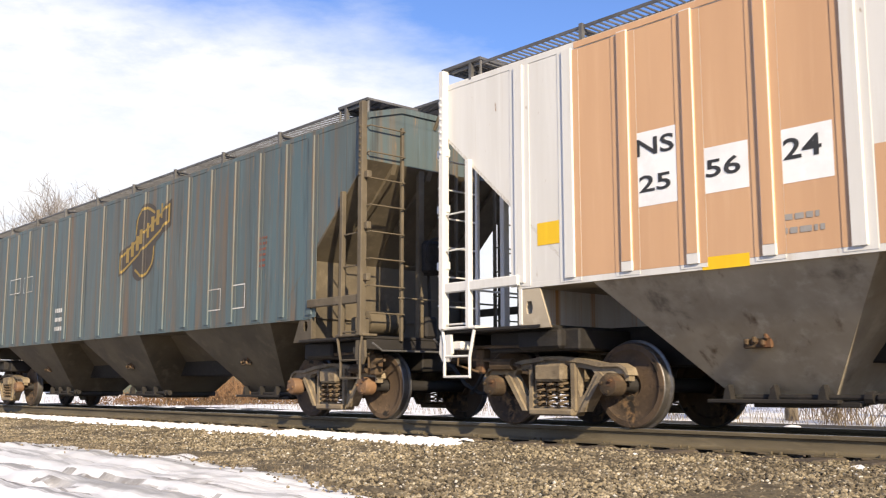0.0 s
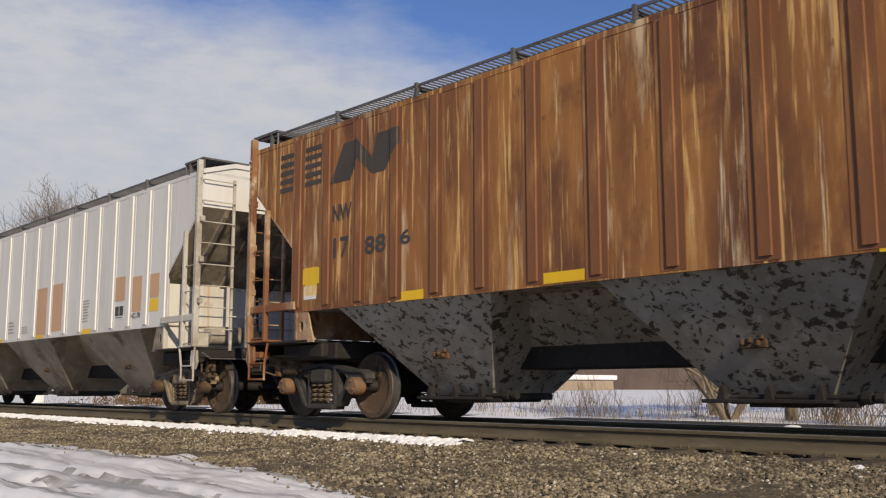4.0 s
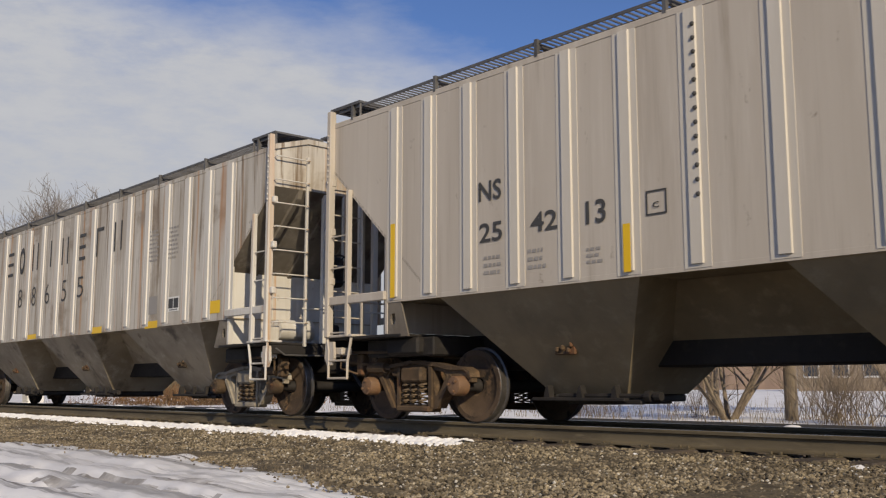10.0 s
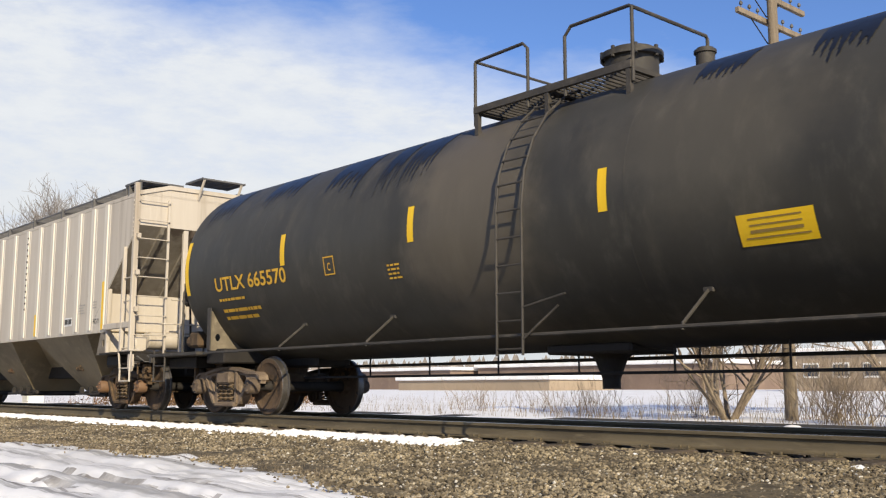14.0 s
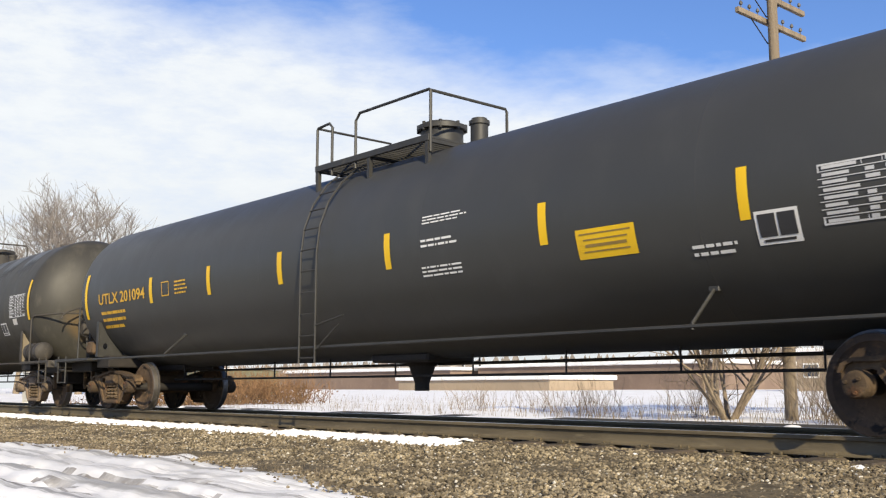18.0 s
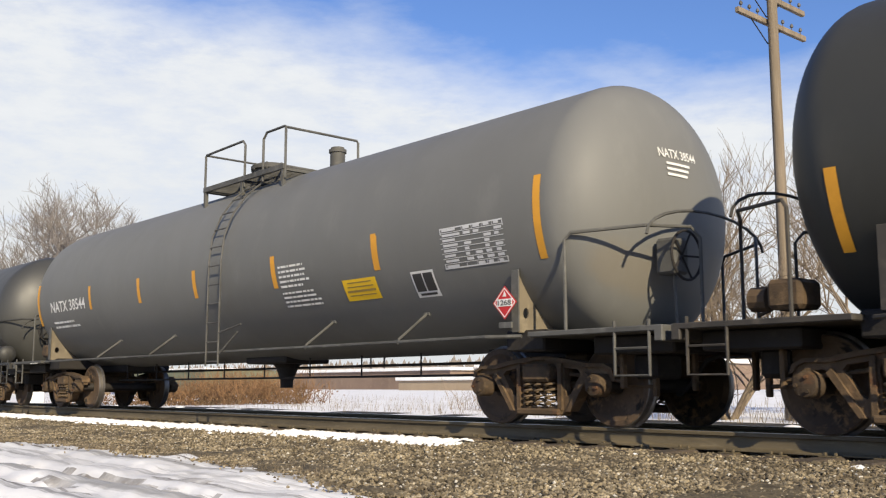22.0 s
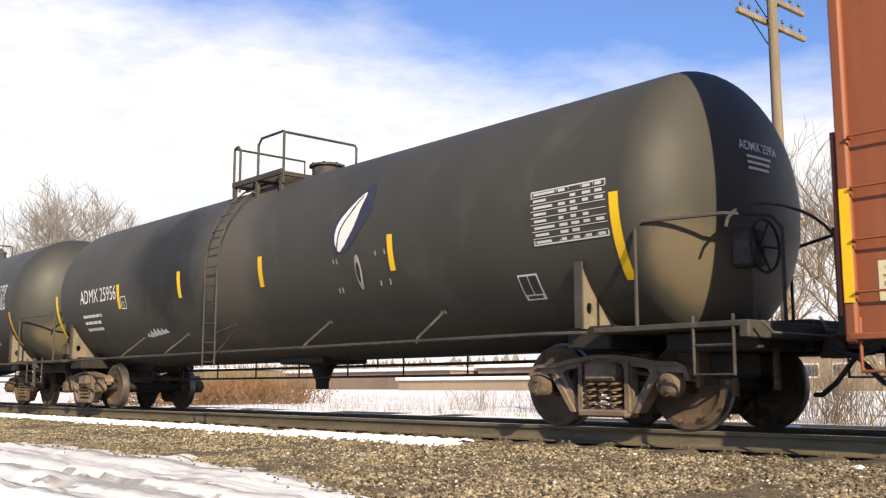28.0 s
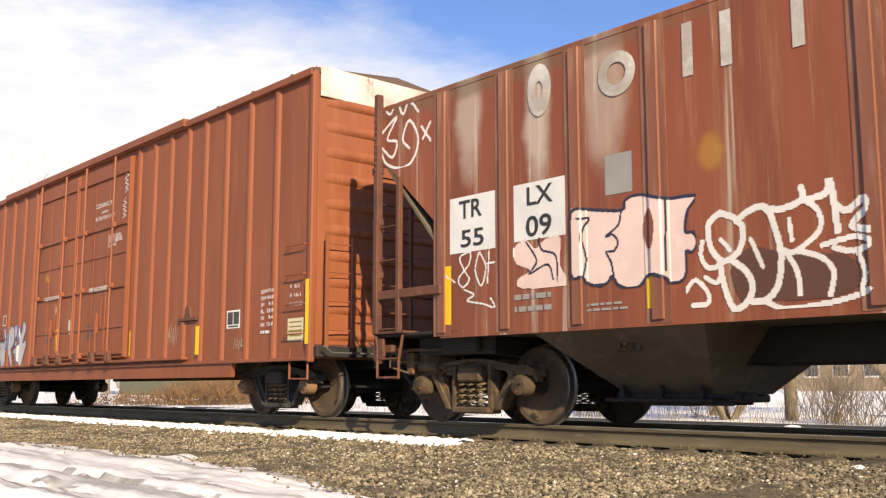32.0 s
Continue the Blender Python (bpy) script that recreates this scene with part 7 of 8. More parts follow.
letters(box, "CLOSING", "white", 0.9, 1.29, 3.19, 3.25)
letters(box, "CLOSE THIS DOOR FIRST", "white", -2.39, -1.38, 2.33, 2.41, off=.045)
letters(box, "OPEN THIS DOOR FIRST", "white", 0.12, 1.05, 2.34, 2.43, off=.045)
patch(trl, "plate", -7.07, -6.17, 2.03, 2.71)
patch(trl, "plate", -5.97, -5.08, 2.06, 2.71)
letters(trl, "TR", "black", -6.8, -6.4, 2.44, 2.66)
letters(trl, "55", "black", -6.77, -6.37, 2.09, 2.3)
letters(trl, "LX", "black", -5.67, -5.28, 2.45, 2.66)
letters(trl, "09", "black", -5.69, -5.3, 2.09, 2.33)
patch(trl, "yellow", -7.08, -6.94, 1.18, 1.89)
patch(trl, "yellow", -4.05, -3.96, 1.2, 1.62)
bar_mark(trl, "old_white", -5.64, -5.28, 3.44, 4.05, "o", .12)
bar_mark(trl, "old_white", -4.61, -4.12, 3.43, 3.91, "o", .12)
bar_mark(trl, "old_white", -3.55, -3, 3.43, 3.97, "lr", .12)
small_print(trl, 2, "grey", -5.88, -5.26, 1.23, 1.5)
small_print(trl, 2, "grey", -4.83, -4.15, 1.2, 1.31)
letters(ut1, "UTLX 665570", "gold", -6.77, -4.63, 1.99, 2.22)
small_print(ut1, 1, "gold", -6.74, -5.73, 1.81, 1.9)
small_print(ut1, 2, "gold", -6.73, -5.34, 1.51, 1.74)
outline(ut1, "gold", -3.63, -3.38, 2, 2.26)
letters(ut1, "C", "gold", -3.54, -3.47, 2.06, 2.17)
small_print(ut1, 4, "gold", -2.22, -1.9, 1.82, 2.04)
patch(ut1, "yellow", -7.79, -7.67, 2, 2.92)
patch(ut1, "yellow", -4.75, -4.63, 2.24, 2.71)
patch(ut1, "yellow", -1.74, -1.62, 2.26, 2.72)
patch(ut1, "yellow", 1.38, 1.5, 2.23, 2.69)
patch(ut1, "yellow", 4.46, 4.58, 2.22, 2.68)
patch(ut1, "yellow", 7.71, 7.83, 2, 2.93)
placard(ut1, "yellow", 2.95, 3.71, 1.71, 1.99)
table_print(ut1, "white", 6.45, 7.54, 2.1, 2.63)
notice(ut1, "white", 5.74, 6.15, 1.71, 2)
small_print(ut1, 4, "white", 4.44, 4.85, 1.79, 2)
patch(ut1, "old_white", 6.65, 6.93, 1.93, 2.07)
letters(ut2, "UTLX 201094", "gold", -8.14, -6.02, 2.08, 2.3)
small_print(ut2, 3, "gold", -8.09, -6.76, 1.58, 1.98)
outline(ut2, "gold", -5.32, -5.03, 2.07, 2.33)
small_print(ut2, 4, "gold", -4.81, -4.24, 2.06, 2.33)
small_print(ut2, 3, "white", 2, 2.93, 2.46, 2.58)
small_print(ut2, 2, "white", 1.98, 2.85, 2.16, 2.29)
small_print(ut2, 3, "white", 1.94, 2.87, 1.8, 1.95)
patch(ut2, "yellow", -8.86, -8.74, 1.83, 2.75)
patch(ut2, "yellow", -5.83, -5.71, 1.98, 2.45)
patch(ut2, "yellow", -3.63, -3.51, 1.98, 2.46)
patch(ut2, "yellow", -1.41, -1.28, 1.98, 2.47)
patch(ut2, "yellow", 1.23, 1.35, 1.97, 2.44)
patch(ut2, "yellow", 4, 4.12, 1.99, 2.46)
patch(ut2, "yellow", 6.5, 6.61, 1.95, 2.44)
patch(ut2, "yellow", 8.75, 8.87, 1.79, 2.7)
placard(ut2, "yellow", 4.52, 5.3, 1.78, 2.09)
table_print(ut2, "white", 7.29, 8.38, 1.81, 2.33)
notice(ut2, "white", 6.64, 7.07, 1.71, 2.01)
small_print(ut2, 2, "white", 5.93, 6.6, 1.66, 1.8)
letters(na1, "NATX 38544", "white", -6.95, -5.04, 2.06, 2.29)
small_print(na1, 2, "white", -6.95, -5.38, 1.7, 1.89)
patch(na1, "orange", -7.74, -7.62, 1.81, 2.72)
patch(na1, "orange", -4.83, -4.72, 2.02, 2.49)
patch(na1, "orange", -2.53, -2.41, 2, 2.46)
patch(na1, "orange", -0.34, -0.22, 1.94, 2.41)
patch(na1, "orange", 2.18, 2.3, 1.92, 2.4)
patch(na1, "orange", 4.7, 4.81, 1.98, 2.45)
placard(na1, "yellow", 3.92, 4.67, 1.62, 1.9)
small_print(na1, 5, "white", 2.38, 3.25, 1.89, 2.25)
small_print(na1, 4, "white", 2.37, 3.44, 1.61, 1.86)
table_print(na1, "white", 6.09, 7.18, 1.86, 2.35)
notice(na1, "white", 5.4, 5.84, 1.57, 1.89)
patch(na1, "orange", 7.66, 7.77, 1.84, 2.77)
patch(na1, "orange", 4.71, 4.83, 1.97, 2.42)
letters(na2, "NATX 301322", "white", -6.81, -4.61, 2.06, 2.31)
small_print(na2, 2, "white", -6.83, -5.08, 1.7, 1.93)
outline(na2, "white", -4.32, -4.06, 2.07, 2.34)
letters(na2, "C", "white", -4.24, -4.15, 2.12, 2.23)
patch(na2, "orange", -7.55, -7.44, 1.57, 2.27)
patch(na2, "orange", -4.6, -4.49, 1.82, 2.28)
patch(na2, "orange", -2.98, -2.86, 1.84, 2.29)
table_print(na2, "white", 5.96, 7.09, 2.33, 2.93)
patch(na2, "orange", 0.82, 0.94, 1.83, 2.31)
patch(na2, "orange", 4.9, 5.02, 1.83, 2.26)
patch(na2, "orange", 7.3, 7.42, 1.45, 2.24)
placard(na2, "yellow", 3.54, 4.28, 1.73, 2.05)
notice(na2, "white", 5.4, 5.91, 1.51, 1.81)
small_print(na2, 3, "white", 2.66, 3.4, 1.66, 1.79)
letters(adm, "ADMX 25956", "white", -6.41, -4.62, 2.14, 2.42)
small_print(adm, 3, "white", -6.38, -5.32, 1.56, 1.95)
outline(adm, "white", -4.42, -4.2, 1.94, 2.18)
letters(adm, "C", "white", -4.35, -4.26, 1.99, 2.08)
patch(adm, "yellow", -7.77, -7.65, 1.52, 2.4)
patch(adm, "yellow", -4.58, -4.46, 1.95, 2.42)
patch(adm, "yellow", -2.03, -1.91, 1.99, 2.45)
patch(adm, "yellow", 7.62, 7.74, 1.53, 2.42)
patch(adm, "yellow", 3.93, 4.04, 1.94, 2.41)
patch(adm, "yellow", 0.7, 0.82, 1.97, 2.44)
table_print(adm, "white", 6.52, 7.58, 1.98, 2.58)
notice(adm, "white", 6.12, 6.43, 1.42, 1.7)
bar_mark(adm, "grey", 2.69, 2.8, 1.74, 2.2, "lr", .03)
bar_mark(adm, "grey", 3.18, 3.32, 1.75, 2.22, "o", .03)
bar_mark(adm, "grey", 3.65, 3.88, 1.77, 2.23, "lr", .03)

# peach repaint over four whole panels of the white hopper, and its ribs
for a, b in zip((-6.36, -5.60, -4.82, -4.02), (-5.60, -4.82, -4.02, -3.20)):
    part("painted_patch", sheet_at(ns1, a + .155, b - .155, SILL + .02, EAVE - .02, .0022), M["peach"], ns1)
    for q0, q1 in ((a + .07, a + .155), (b - .155, b - .07)):
        part("painted_flange", sheet_at(ns1, q0, q1, SILL + .02, EAVE - .02, .0022), M["peach"], ns1)
part("painted_patch", sheet_at(ns1, -3.04, -2.52, SILL + .02, 2.42, .0022), M["peach"], ns1)
part("painted_chord", MB().box(-6.26, -3.28, -SHEET_Y - .013, -SHEET_Y - .008, EAVE - .012, EAVE + .06, .002), M["peach"], ns1)
for x in (-5.60, -4.82, -4.02):
    part("painted_rib", MB().prism([(x - .072, -SHEET_Y - .009), (x - .058, -POST_Y - .004), (x + .058, -POST_Y - .004), (x + .072, -SHEET_Y - .009), (x + .05, -SHEET_Y + .01), (x - .05, -SHEET_Y + .01)], SILL + .12, EAVE - .01, "z"), M["peach"], ns1)
for x in (-2.36, 2.36):
    for k in range(13):
        part("rivet", MB().lathe([(-POST_Y - .022, .006), (-POST_Y - .018, .018), (-POST_Y, .026)], 8, "y", (x + .055, 0, 2.25 + k * .14)), M["dark"], ns2)
        if x < 0:
            part("rivet", MB().lathe([(-POST_Y - .022, .006), (-POST_Y - .018, .018), (-POST_Y, .026)], 8, "y", (x + .055, 0, 2.25 + k * .14)), M["dark"], ns1)
# emblem of the green hopper: a slanting banner over a ring, in plain shapes
spray(cnw, "logo", [spline([(.0, .1), (.0, .42), (.3, .55), (.3, .8), (.5, .98), (.7, .9), (.75, .75), (1.0, .95), (1.0, .62), (.72, .45), (.68, .15), (.45, .0), (.28, .08), (.25, .25)], True, 3)], .45, 2.58, 2.42, 3.90, name="emblem", label="black banner-shaped emblem ground")
spray(cnw, "old_gold", [[(.03, .15), (.97, .68), (.97, .88), (.03, .36), (.03, .15)], spline([(.33, .15), (.5, .06), (.66, .2), (.69, .4)], False), spline([(.32, .62), (.36, .84), (.52, .92), (.68, .84)], False)], .45, 2.58, 2.42, 3.90, .05, off=.009, name="emblem_line", label="yellow emblem line")
for k in range(8):
    part("emblem_mark", sheet_at(cnw, .72 + k * .21, .85 + k * .21, 2.82 + k * .098, 3.10 + k * .098, .0095), M["old_gold"], cnw)
spray(nw, "logo", [[(.0, .0), (.20, 1.0), (.42, 1.0), (.62, .42), (.70, 1.0), (1.0, 1.0), (1.0, .62), (.80, .0), (.62, .0), (.42, .5), (.30, .0)]], -6.28, -4.72, 3.30, 3.84, name="emblem_mark", label="faded dark wedge-shaped mark")
# leaf emblem of the sooty tank
spray(adm, "ink", [spline([(.0, .42), (.2, .6), (.8, 1.0), (.97, .62), (.9, .45), (.35, .02), (.02, .12)], True)], 2.70, 3.56, 2.26, 3.22, name="leaf_emblem", label="dark leaf-shaped emblem ground")
spray(adm, "white", [spline([(.05, .30), (.2, .55), (.78, .92), (.72, .6), (.6, .35), (.25, .03), (.1, .1)], True)], 2.72, 3.48, 2.28, 3.16, off=.010, name="leaf_emblem", label="white leaf shape")
spray(adm, "ink", [spline([(.12, .0), (.2, .35), (.5, .65), (.72, .85)], False)], 2.72, 3.48, 2.28, 3.16, .03, off=.013, name="leaf_vein", label="dark vein of the leaf")
spray(adm, "white", [[(.0, .1), (.12, .5), (.18, .25), (.28, .75), (.34, .4), (.45, .95), (.5, .5), (.6, .9), (.66, .5), (.75, .85), (.8, .55), (.9, .75), (1, .35), (.7, .2), (.4, .1), (.2, .0)]], -3.9, -2.9, 1.38, 1.55, name="scrape", label="pale scraped patch of bare metal")
# tar streaks that run down from the top of the dusty tank
rng_t = random.Random(77)
for x, w, zl in ((-7.1, .8, 3.05), (-5.35, 1.0, 3.2), (-3.55, .9, 3.0), (-2.45, .4, 2.85), (-1.85, .6, 3.0), (5.2, .8, 3.0), (6.65, .8, 2.9), (3.9, .6, 3.2), (2.6, .6, 3.3)):
    pts = [(0, 1)]
    for k in range(7):
        pts += [((k + .15) / 7, rng_t.uniform(.45, .75)), ((k + .5) / 7, rng_t.uniform(.0, .4)), ((k + .85) / 7, rng_t.uniform(.45, .75))]
    pts.append((1, 1))
    spray(ut1, "tar", [pts], x - w / 2, x + w / 2, zl, 3.80, name="tar_streak", label="glossy black tar streak")
hazard_sign(ut2, 8.40, 1.30)
hazard_sign(na1, 7.20, 1.38)
hazard_sign(na2, 6.38, 1.37)
# graffiti on the brown hopper and on the box car
# pink bubble piece and the white outlined one beside it
PINK_BODY = ([(0, .90), (.05, .96), (.21, .91), (.43, .86), (.46, .96), (.57, 1), (.78, .91), (1, .88), (.94, .74), (.92, .53), (.98, .50), (1, .40), (.97, .31), (.92, .32), (.92, .14), (.89, .03), (.81, .01), (.76, .08), (.67, .12), (.62, .10), (.56, .01), (.47, 0), (.39, .05), (.34, .15), (.30, .08), (.22, .06), (.13, .10), (.09, .17), (.01, .18), (0, .42)],)
PINK_LINES = ([(.05, .82), (.15, .80), (.10, .69), (.08, .54), (.12, .27), (.09, .04)],
    [(.42, .84), (.40, .66), (.29, .53), (.35, .54), (.39, .44), (.36, .33), (.29, .33), (.33, .19), (.35, 0)],
    [(.78, .89), (.77, 0)],
    [(.94, .70), (.92, .46), (.98, .44)],
    [(0, .83), (.05, .95), (.42, .84), (.46, .96), (.57, 1), (.78, .89), (1, .87)])
PINK_STUB = ([(0, .85), (.24, 1), (.42, .79), (.59, .94), (.88, .96), (.87, .43), (.98, .18), (1, 0), (.17, .03), (.08, .22), (.33, .38), (.06, .53)],)
PIECE_A = ([(.22, .86), (.15, .77), (.16, .57), (.23, .44), (.32, .51), (.35, .68), (.31, .79), (.22, .86)],
    [(.21, .43), (.23, .23), (.28, .03), (.35, .07), (.39, .19), (.36, .33), (.27, .45)],
    [(.31, .77), (.40, .85), (.48, .85), (.52, .69), (.55, .45), (.53, .21), (.47, .09), (.39, .07)],
    [(.48, .83), (.58, .82), (.67, .87), (.67, .97)],
    [(.68, .86), (.79, .89), (.81, 1), (.83, .83), (.84, .58)],
    [(.83, .80), (.89, .73), (.97, .81), (.98, .73), (.91, .61), (1, .56)])
PIECE_B = ([(.57, .47), (.63, .46), (.75, .60), (.75, .76), (.68, .86)],
    [(.58, .45), (.63, .29), (.64, .11)],
    [(.63, .46), (.75, .39), (.81, .27), (.79, .09)],
    [(.76, .48), (.92, .52), (1, .46), (.91, .41), (.82, .45)],
    [(.47, .06), (.56, 0), (.76, .02), (.92, .07), (.98, .11)],
    [(.11, .63), (.10, .50), (.15, .39), (.23, .43)])
PIECE_C = ([(0, .21), (.06, .30), (.13, .19), (.13, .09), (.04, .08)],
    [(.22, .63), (.27, .53)],
    [(.39, .60), (.45, .36)],
    [(.60, .72), (.61, .55)],
    [(.93, .40), (.96, .24), (.94, .11)],
    [(.12, .32), (.19, .26), (.22, .38)])
HIGH_TAG = ([(0, .59), (.32, .78), (.13, .49), (.33, .40), (.23, .19), (0, .38), (.10, .13), (.39, 0), (.64, .06), (.76, .36), (.58, .67), (.45, .42), (.58, .26)],
    [(.82, .52), (1, .28)],
    [(.99, .55), (.85, .34)],
    [(.06, .98), (.19, .85), (.32, 1), (.45, .79), (.57, .95), (.76, .76)])
LOW_TAG = ([(.48, 1), (.29, .92), (.38, .69), (.48, .52), (.35, .40), (.26, .55), (.48, .79), (.51, 1)],
    [(.68, .97), (.60, .67), (.72, .39), (.81, .70), (.69, .97)],
    [(.88, 1), (.84, .43)],
    [(.80, .75), (1, .77)],
    [(.38, .35), (.57, .25), (.44, .16), (.75, .08), (.98, 0), (.90, .17)],
    [(0, .63), (.19, .50)])
spray(trl, "pink", [spline(q, True, 3) for q in PINK_BODY], -5.01, -3.46, 1.42, 2.35, label="pale pink bubble shape")
spray(trl, "ink", [spline(q + q[:1], False, 4) for q in PINK_BODY], -5.01, -3.46, 1.42, 2.35, .028, off=.0075, label="dark sprayed outline")
spray(trl, "ink", [spline(q, False, 4) for q in PINK_LINES], -5, -3.46, 1.55, 2.35, .024, off=.0085, label="dark sprayed line")
spray(trl, "rustred", [OVAL], -4.08, -3.92, 1.77, 2.2, off=.0085, label="dark sprayed oval")
spray(trl, "pink", [spline(q, True, 3) for q in PINK_STUB], -5.89, -5.09, 1.51, 2.07, label="pale pink bubble shape")
spray(trl, "ink", [spline([(.25, .95), (.45, .55), (.3, .3), (.65, .45), (.75, .15)], False, 5), spline([(.5, .98), (.55, .75), (.8, .6), (.82, .1)], False, 5)], -5.89, -5.09, 1.51, 2.07, .022, off=.0085, label="dark sprayed line")
for piece, width in ((PIECE_A, .062), (PIECE_B, .05), (PIECE_C, .045)):
    spray(trl, "spray_white", [spline(q, False, 5) for q in piece], -3.6, -1.78, 1.11, 2.19, width, label="white sprayed outline")
spray(trl, "soot", [spline([(.22, .1), (.15, .6), (.3, .85), (.55, .7), (.9, .6), (.98, .25), (.8, .06), (.4, .08)], True, 4)], -3.32, -1.86, 1.14, 1.78, off=.0048, label="dark sprayed shading")
spray(trl, "spray_white", [spline(q, False, 5) for q in HIGH_TAG], -8.35, -7.33, 3.27, 4.17, .036, label="white sprayed scrawl")
spray(trl, "white", [spline(q, False, 5) for q in LOW_TAG], -7.04, -6.18, 1.34, 2.03, .022, label="thin white scrawl")
patch(trl, "grey", -4.55, -4.2, 2.40, 2.82)
bar_mark(trl, "old_white", -2.39, -1.95, 3.42, 3.98, "lt", .12)
# silver piece of the box car, each shape with its dark blue outline
SILVER_A = ([(0, .77), (.08, .87), (.19, .91), (.29, .84), (.33, .69), (.32, .02), (.25, .23), (.22, .23), (.16, 0), (.10, .05), (0, .42)],
    [(.35, .86), (.45, .93), (.53, .87), (.57, .66), (.52, .50), (.44, .44), (.48, .34), (.51, .21), (.54, .01), (.44, .13), (.35, .41)],
    [(.64, .95), (.73, .88), (.74, .78), (.71, .66), (.64, .65), (.56, .71), (.54, .82), (.57, .93)])
SILVER_B = ([(.54, .50), (.65, .59), (.74, .59), (.73, .50), (.64, .38), (.69, .04), (.64, .02), (.59, .31), (.51, .34), (.62, .49)],
    [(.75, .92), (.82, .75), (.88, 1), (.98, .86), (.88, .55), (.98, .60), (1, .47), (.94, .30), (.85, .03), (.80, .03), (.68, .38), (.76, .52), (.75, .71)])
SILVER_TAG = ([(.24, .52), (.35, 1), (.47, .88), (.47, .36), (.31, .45), (.24, .79), (.52, .68), (.71, .52)],
    [(0, .02), (.24, .26)],
    [(.41, .24), (.51, 0), (.73, .13)],
    [(.95, .64), (1, .51)])
RED_TAG = ([(0, 1), (.14, .74), (.36, .86), (.18, .59), (.58, .56), (.70, .34), (.22, .16), (.49, 0), (.70, .27)],
    [(.05, .60), (.05, .24)],
    [(.05, .49), (.75, .55)],
    [(.99, .64), (.92, .33), (1, .18)])
for body in SILVER_A + SILVER_B:
    spray(box, "silver", [spline(body, True, 3)], -5.58, -3.73, 0.88, 1.97, label="silver sprayed shape")
    spray(box, "blue_ink", [spline(body + body[:1], False, 4)], -5.58, -3.73, 0.88, 1.97, .026, off=.0085, label="dark blue sprayed outline")
spray(box, "blue_ink", [spline(q, False, 4) for q in SILVER_TAG], -5.58, -4.76, 1.33, 1.8, .016, off=.0095, label="dark blue scrawl")
spray(box, "white", [spline(q, False, 4) for q in RED_TAG], -7.07, -6.49, 1.04, 1.52, .02, label="thin white scrawl")
patch(box, "primer", -7.12, -6.62, 1.80, 2.55)
patch(box, "primer", -6.4, -5.87, 1.78, 2.62)
patch(box, "old_white", -1.0, -.85, 1.62, 1.85)
patch(box, "dark", .05, .25, 1.55, 1.7)


def head_print(car, words, mat, y0, y1, z0, z1):
    """Words on the rear head of a tank."""
    R, zc, half, hd = R_PROF[car]
    mb = flat_text(words, y0, y1, z0, z1, 0, .016)
    def hx(y, z):
        r = min(.999, math.hypot(y, z - zc) / R)
        a = math.asin(r)
        return half - hd * (1 - math.cos(a)) + .012
    mb.v = [(hx(x, z), x, z) for x, _, z in mb.v]
    part("lettering", mb, M[mat], car, "stencilled lettering on the tank head")
    for k in range(3):
        zz = z0 - .08 - k * .065
        b = MB()
        w = (y1 - y0) * (.62 - .05 * k)
        b.v = [(hx(y, z), y, z) for y, z in ((y0 + .1, zz), (y0 + .1 + w / 2, zz), (y0 + .1 + w, zz), (y0 + .1 + w, zz + .03), (y0 + .1 + w / 2, zz + .03), (y0 + .1, zz + .03))]
        b.f = [(0, 1, 4, 5), (1, 2, 3, 4)]
        part("small_print", b, M[mat], car)


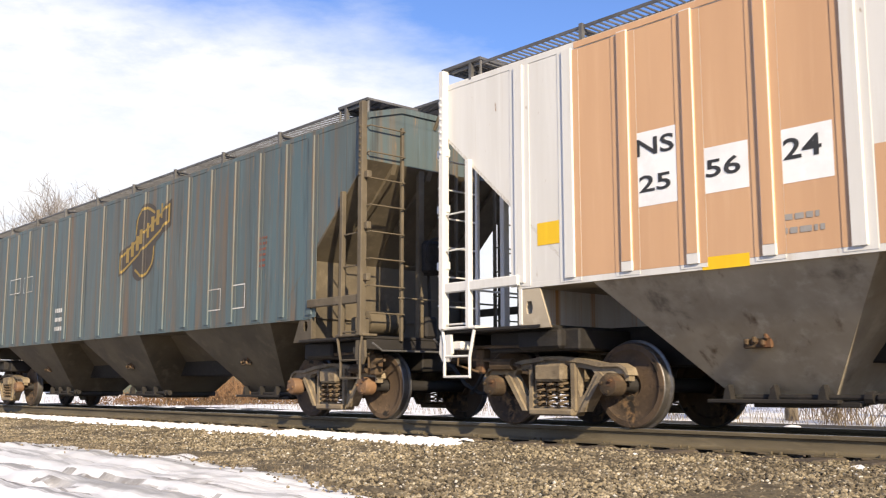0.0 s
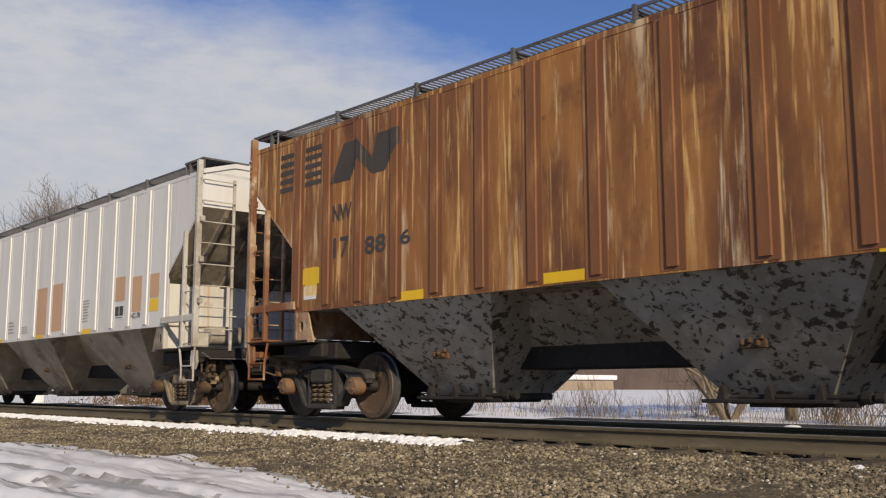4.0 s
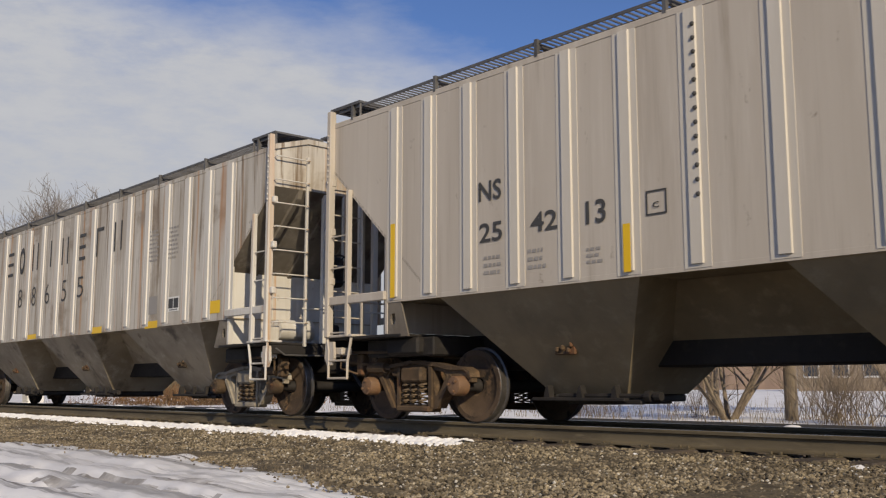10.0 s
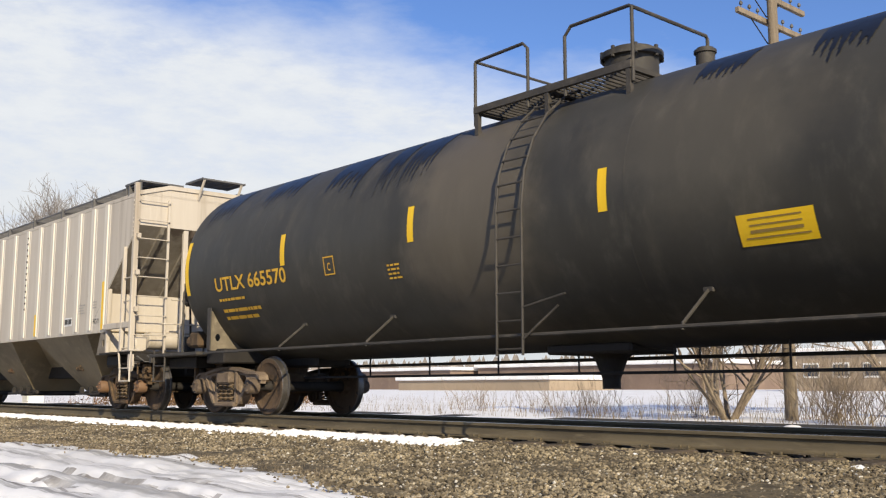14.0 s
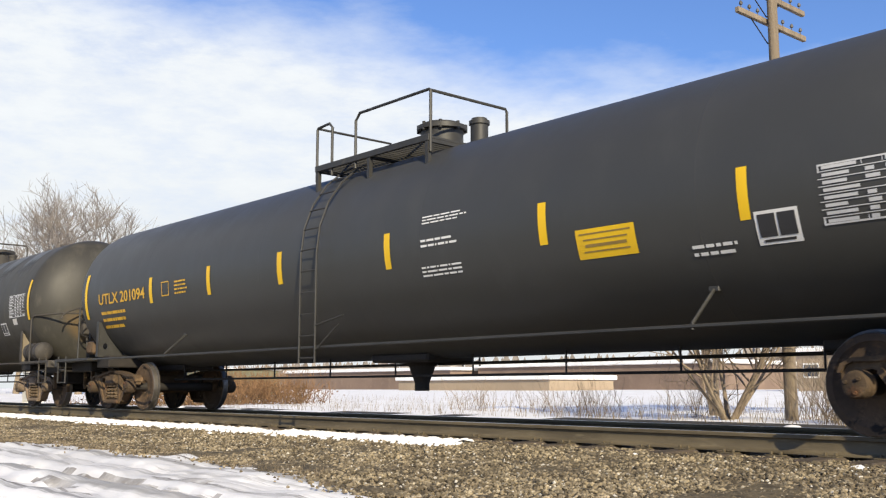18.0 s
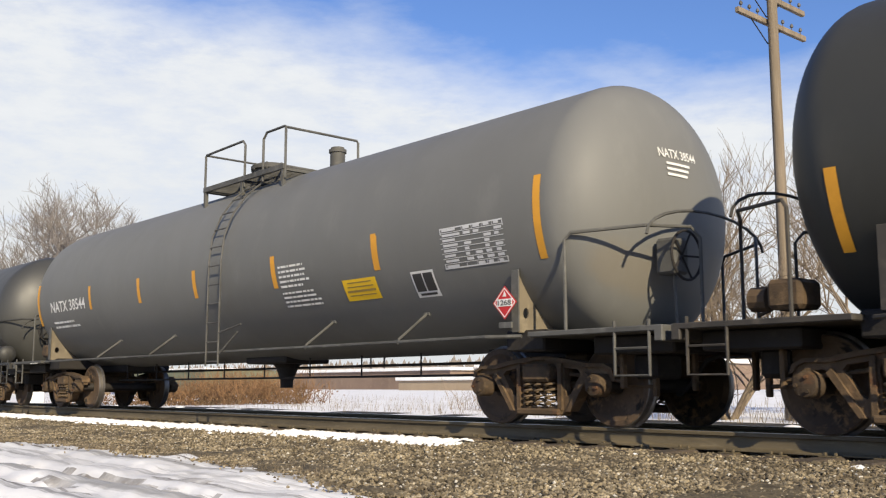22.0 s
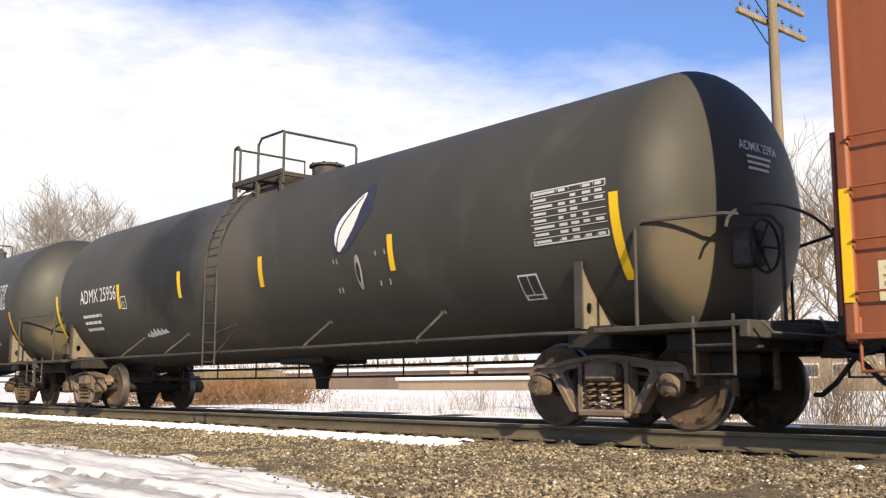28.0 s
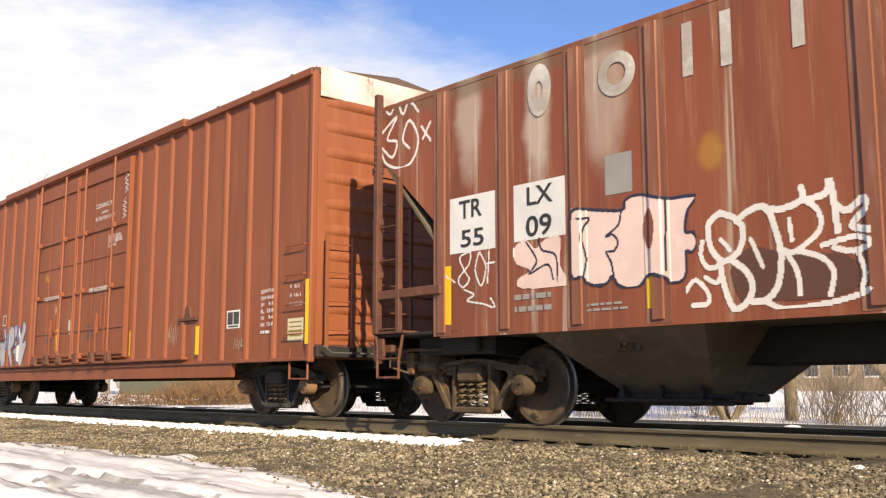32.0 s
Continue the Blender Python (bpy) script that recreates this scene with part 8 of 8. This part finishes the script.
head_print(ut1, "UTLX 665570", "gold", -.40, .32, 3.02, 3.13)
head_print(ut2, "UTLX 201094", "gold", -.40, .32, 2.98, 3.09)
head_print(na1, "NATX 38544", "white", -.40, .28, 3.02, 3.13)
head_print(na2, "NATX 301322", "white", -.40, .32, 2.95, 3.06)
head_print(adm, "ADMX 25956", "white", -.40, .32, 2.92, 3.03)

# faded scrawls on the box car
spray(box, "bleach", [ZIG], 5.85, 6.2, 1.02, 1.22, .01, label="faint grey scrawl")
spray(box, "bleach", [ZIG], 3.55, 3.9, 1.15, 1.55, .011, label="faint grey scrawl")
spray(box, "spray_white", [[(b, a) for a, b in ZIG]], 1.55, 1.75, 4.2, 4.65, .016, label="short white scrawl on the door")
spray(box, "spray_white", [[(b, a) for a, b in ZIG]], 1.5, 1.70, 3.7, 4.1, .016, label="short white scrawl on the door")
patch(box, "spray_white", -.95, -.72, 1.55, 1.80)
patch(box, "dark", .05, .28, 1.40, 1.58)
patch(box, "primer", -2.35, -2.1, 1.38, 1.6)
spray(box, "gold", [ZIG], -2.5, -2.2, 2.74, 2.93, .014, label="yellow sprayed scrawl on the door")
spray(box, "spray_white", [ZIG], -1.9, -1.65, 2.0, 2.2, .014, label="short white scrawl on the door")


# ---- movement ----
def edge_print(car, mat, x0, x1, z0, z1):
    """A short line of unreadable stencilled writing along the edge of an end platform."""
    part("stencil_line", rows_of_bars(x0, x1, z0, z1, 1, -1.528, random.Random(4), .95, 5), M[mat], car, "unreadable stencilled writing")


edge_print(ut2, "gold", 8.84, 9.35, .90, .96)
edge_print(na1, "white", -8.14, -7.53, .955, 1.01)


def motions():
    """The train runs towards -x; every wheelset turns as it rolls."""
    times = [i * 2.0 for i in range(17)]
    for car, u in CARS:
        walk(car, [(t, pose(u - travelled(t), 0, 0)) for t in times])
    steps = [i * 0.1 for i in range(321)]
    turns = [-travelled(t) / WHEEL_R for t in steps]
    for axle, place, phase in WHEELSETS:
        walk(axle, [(t, Matrix.LocRotScale(place, Euler((0, a + phase, 0)), None)) for t, a in zip(steps, turns)])


motions()
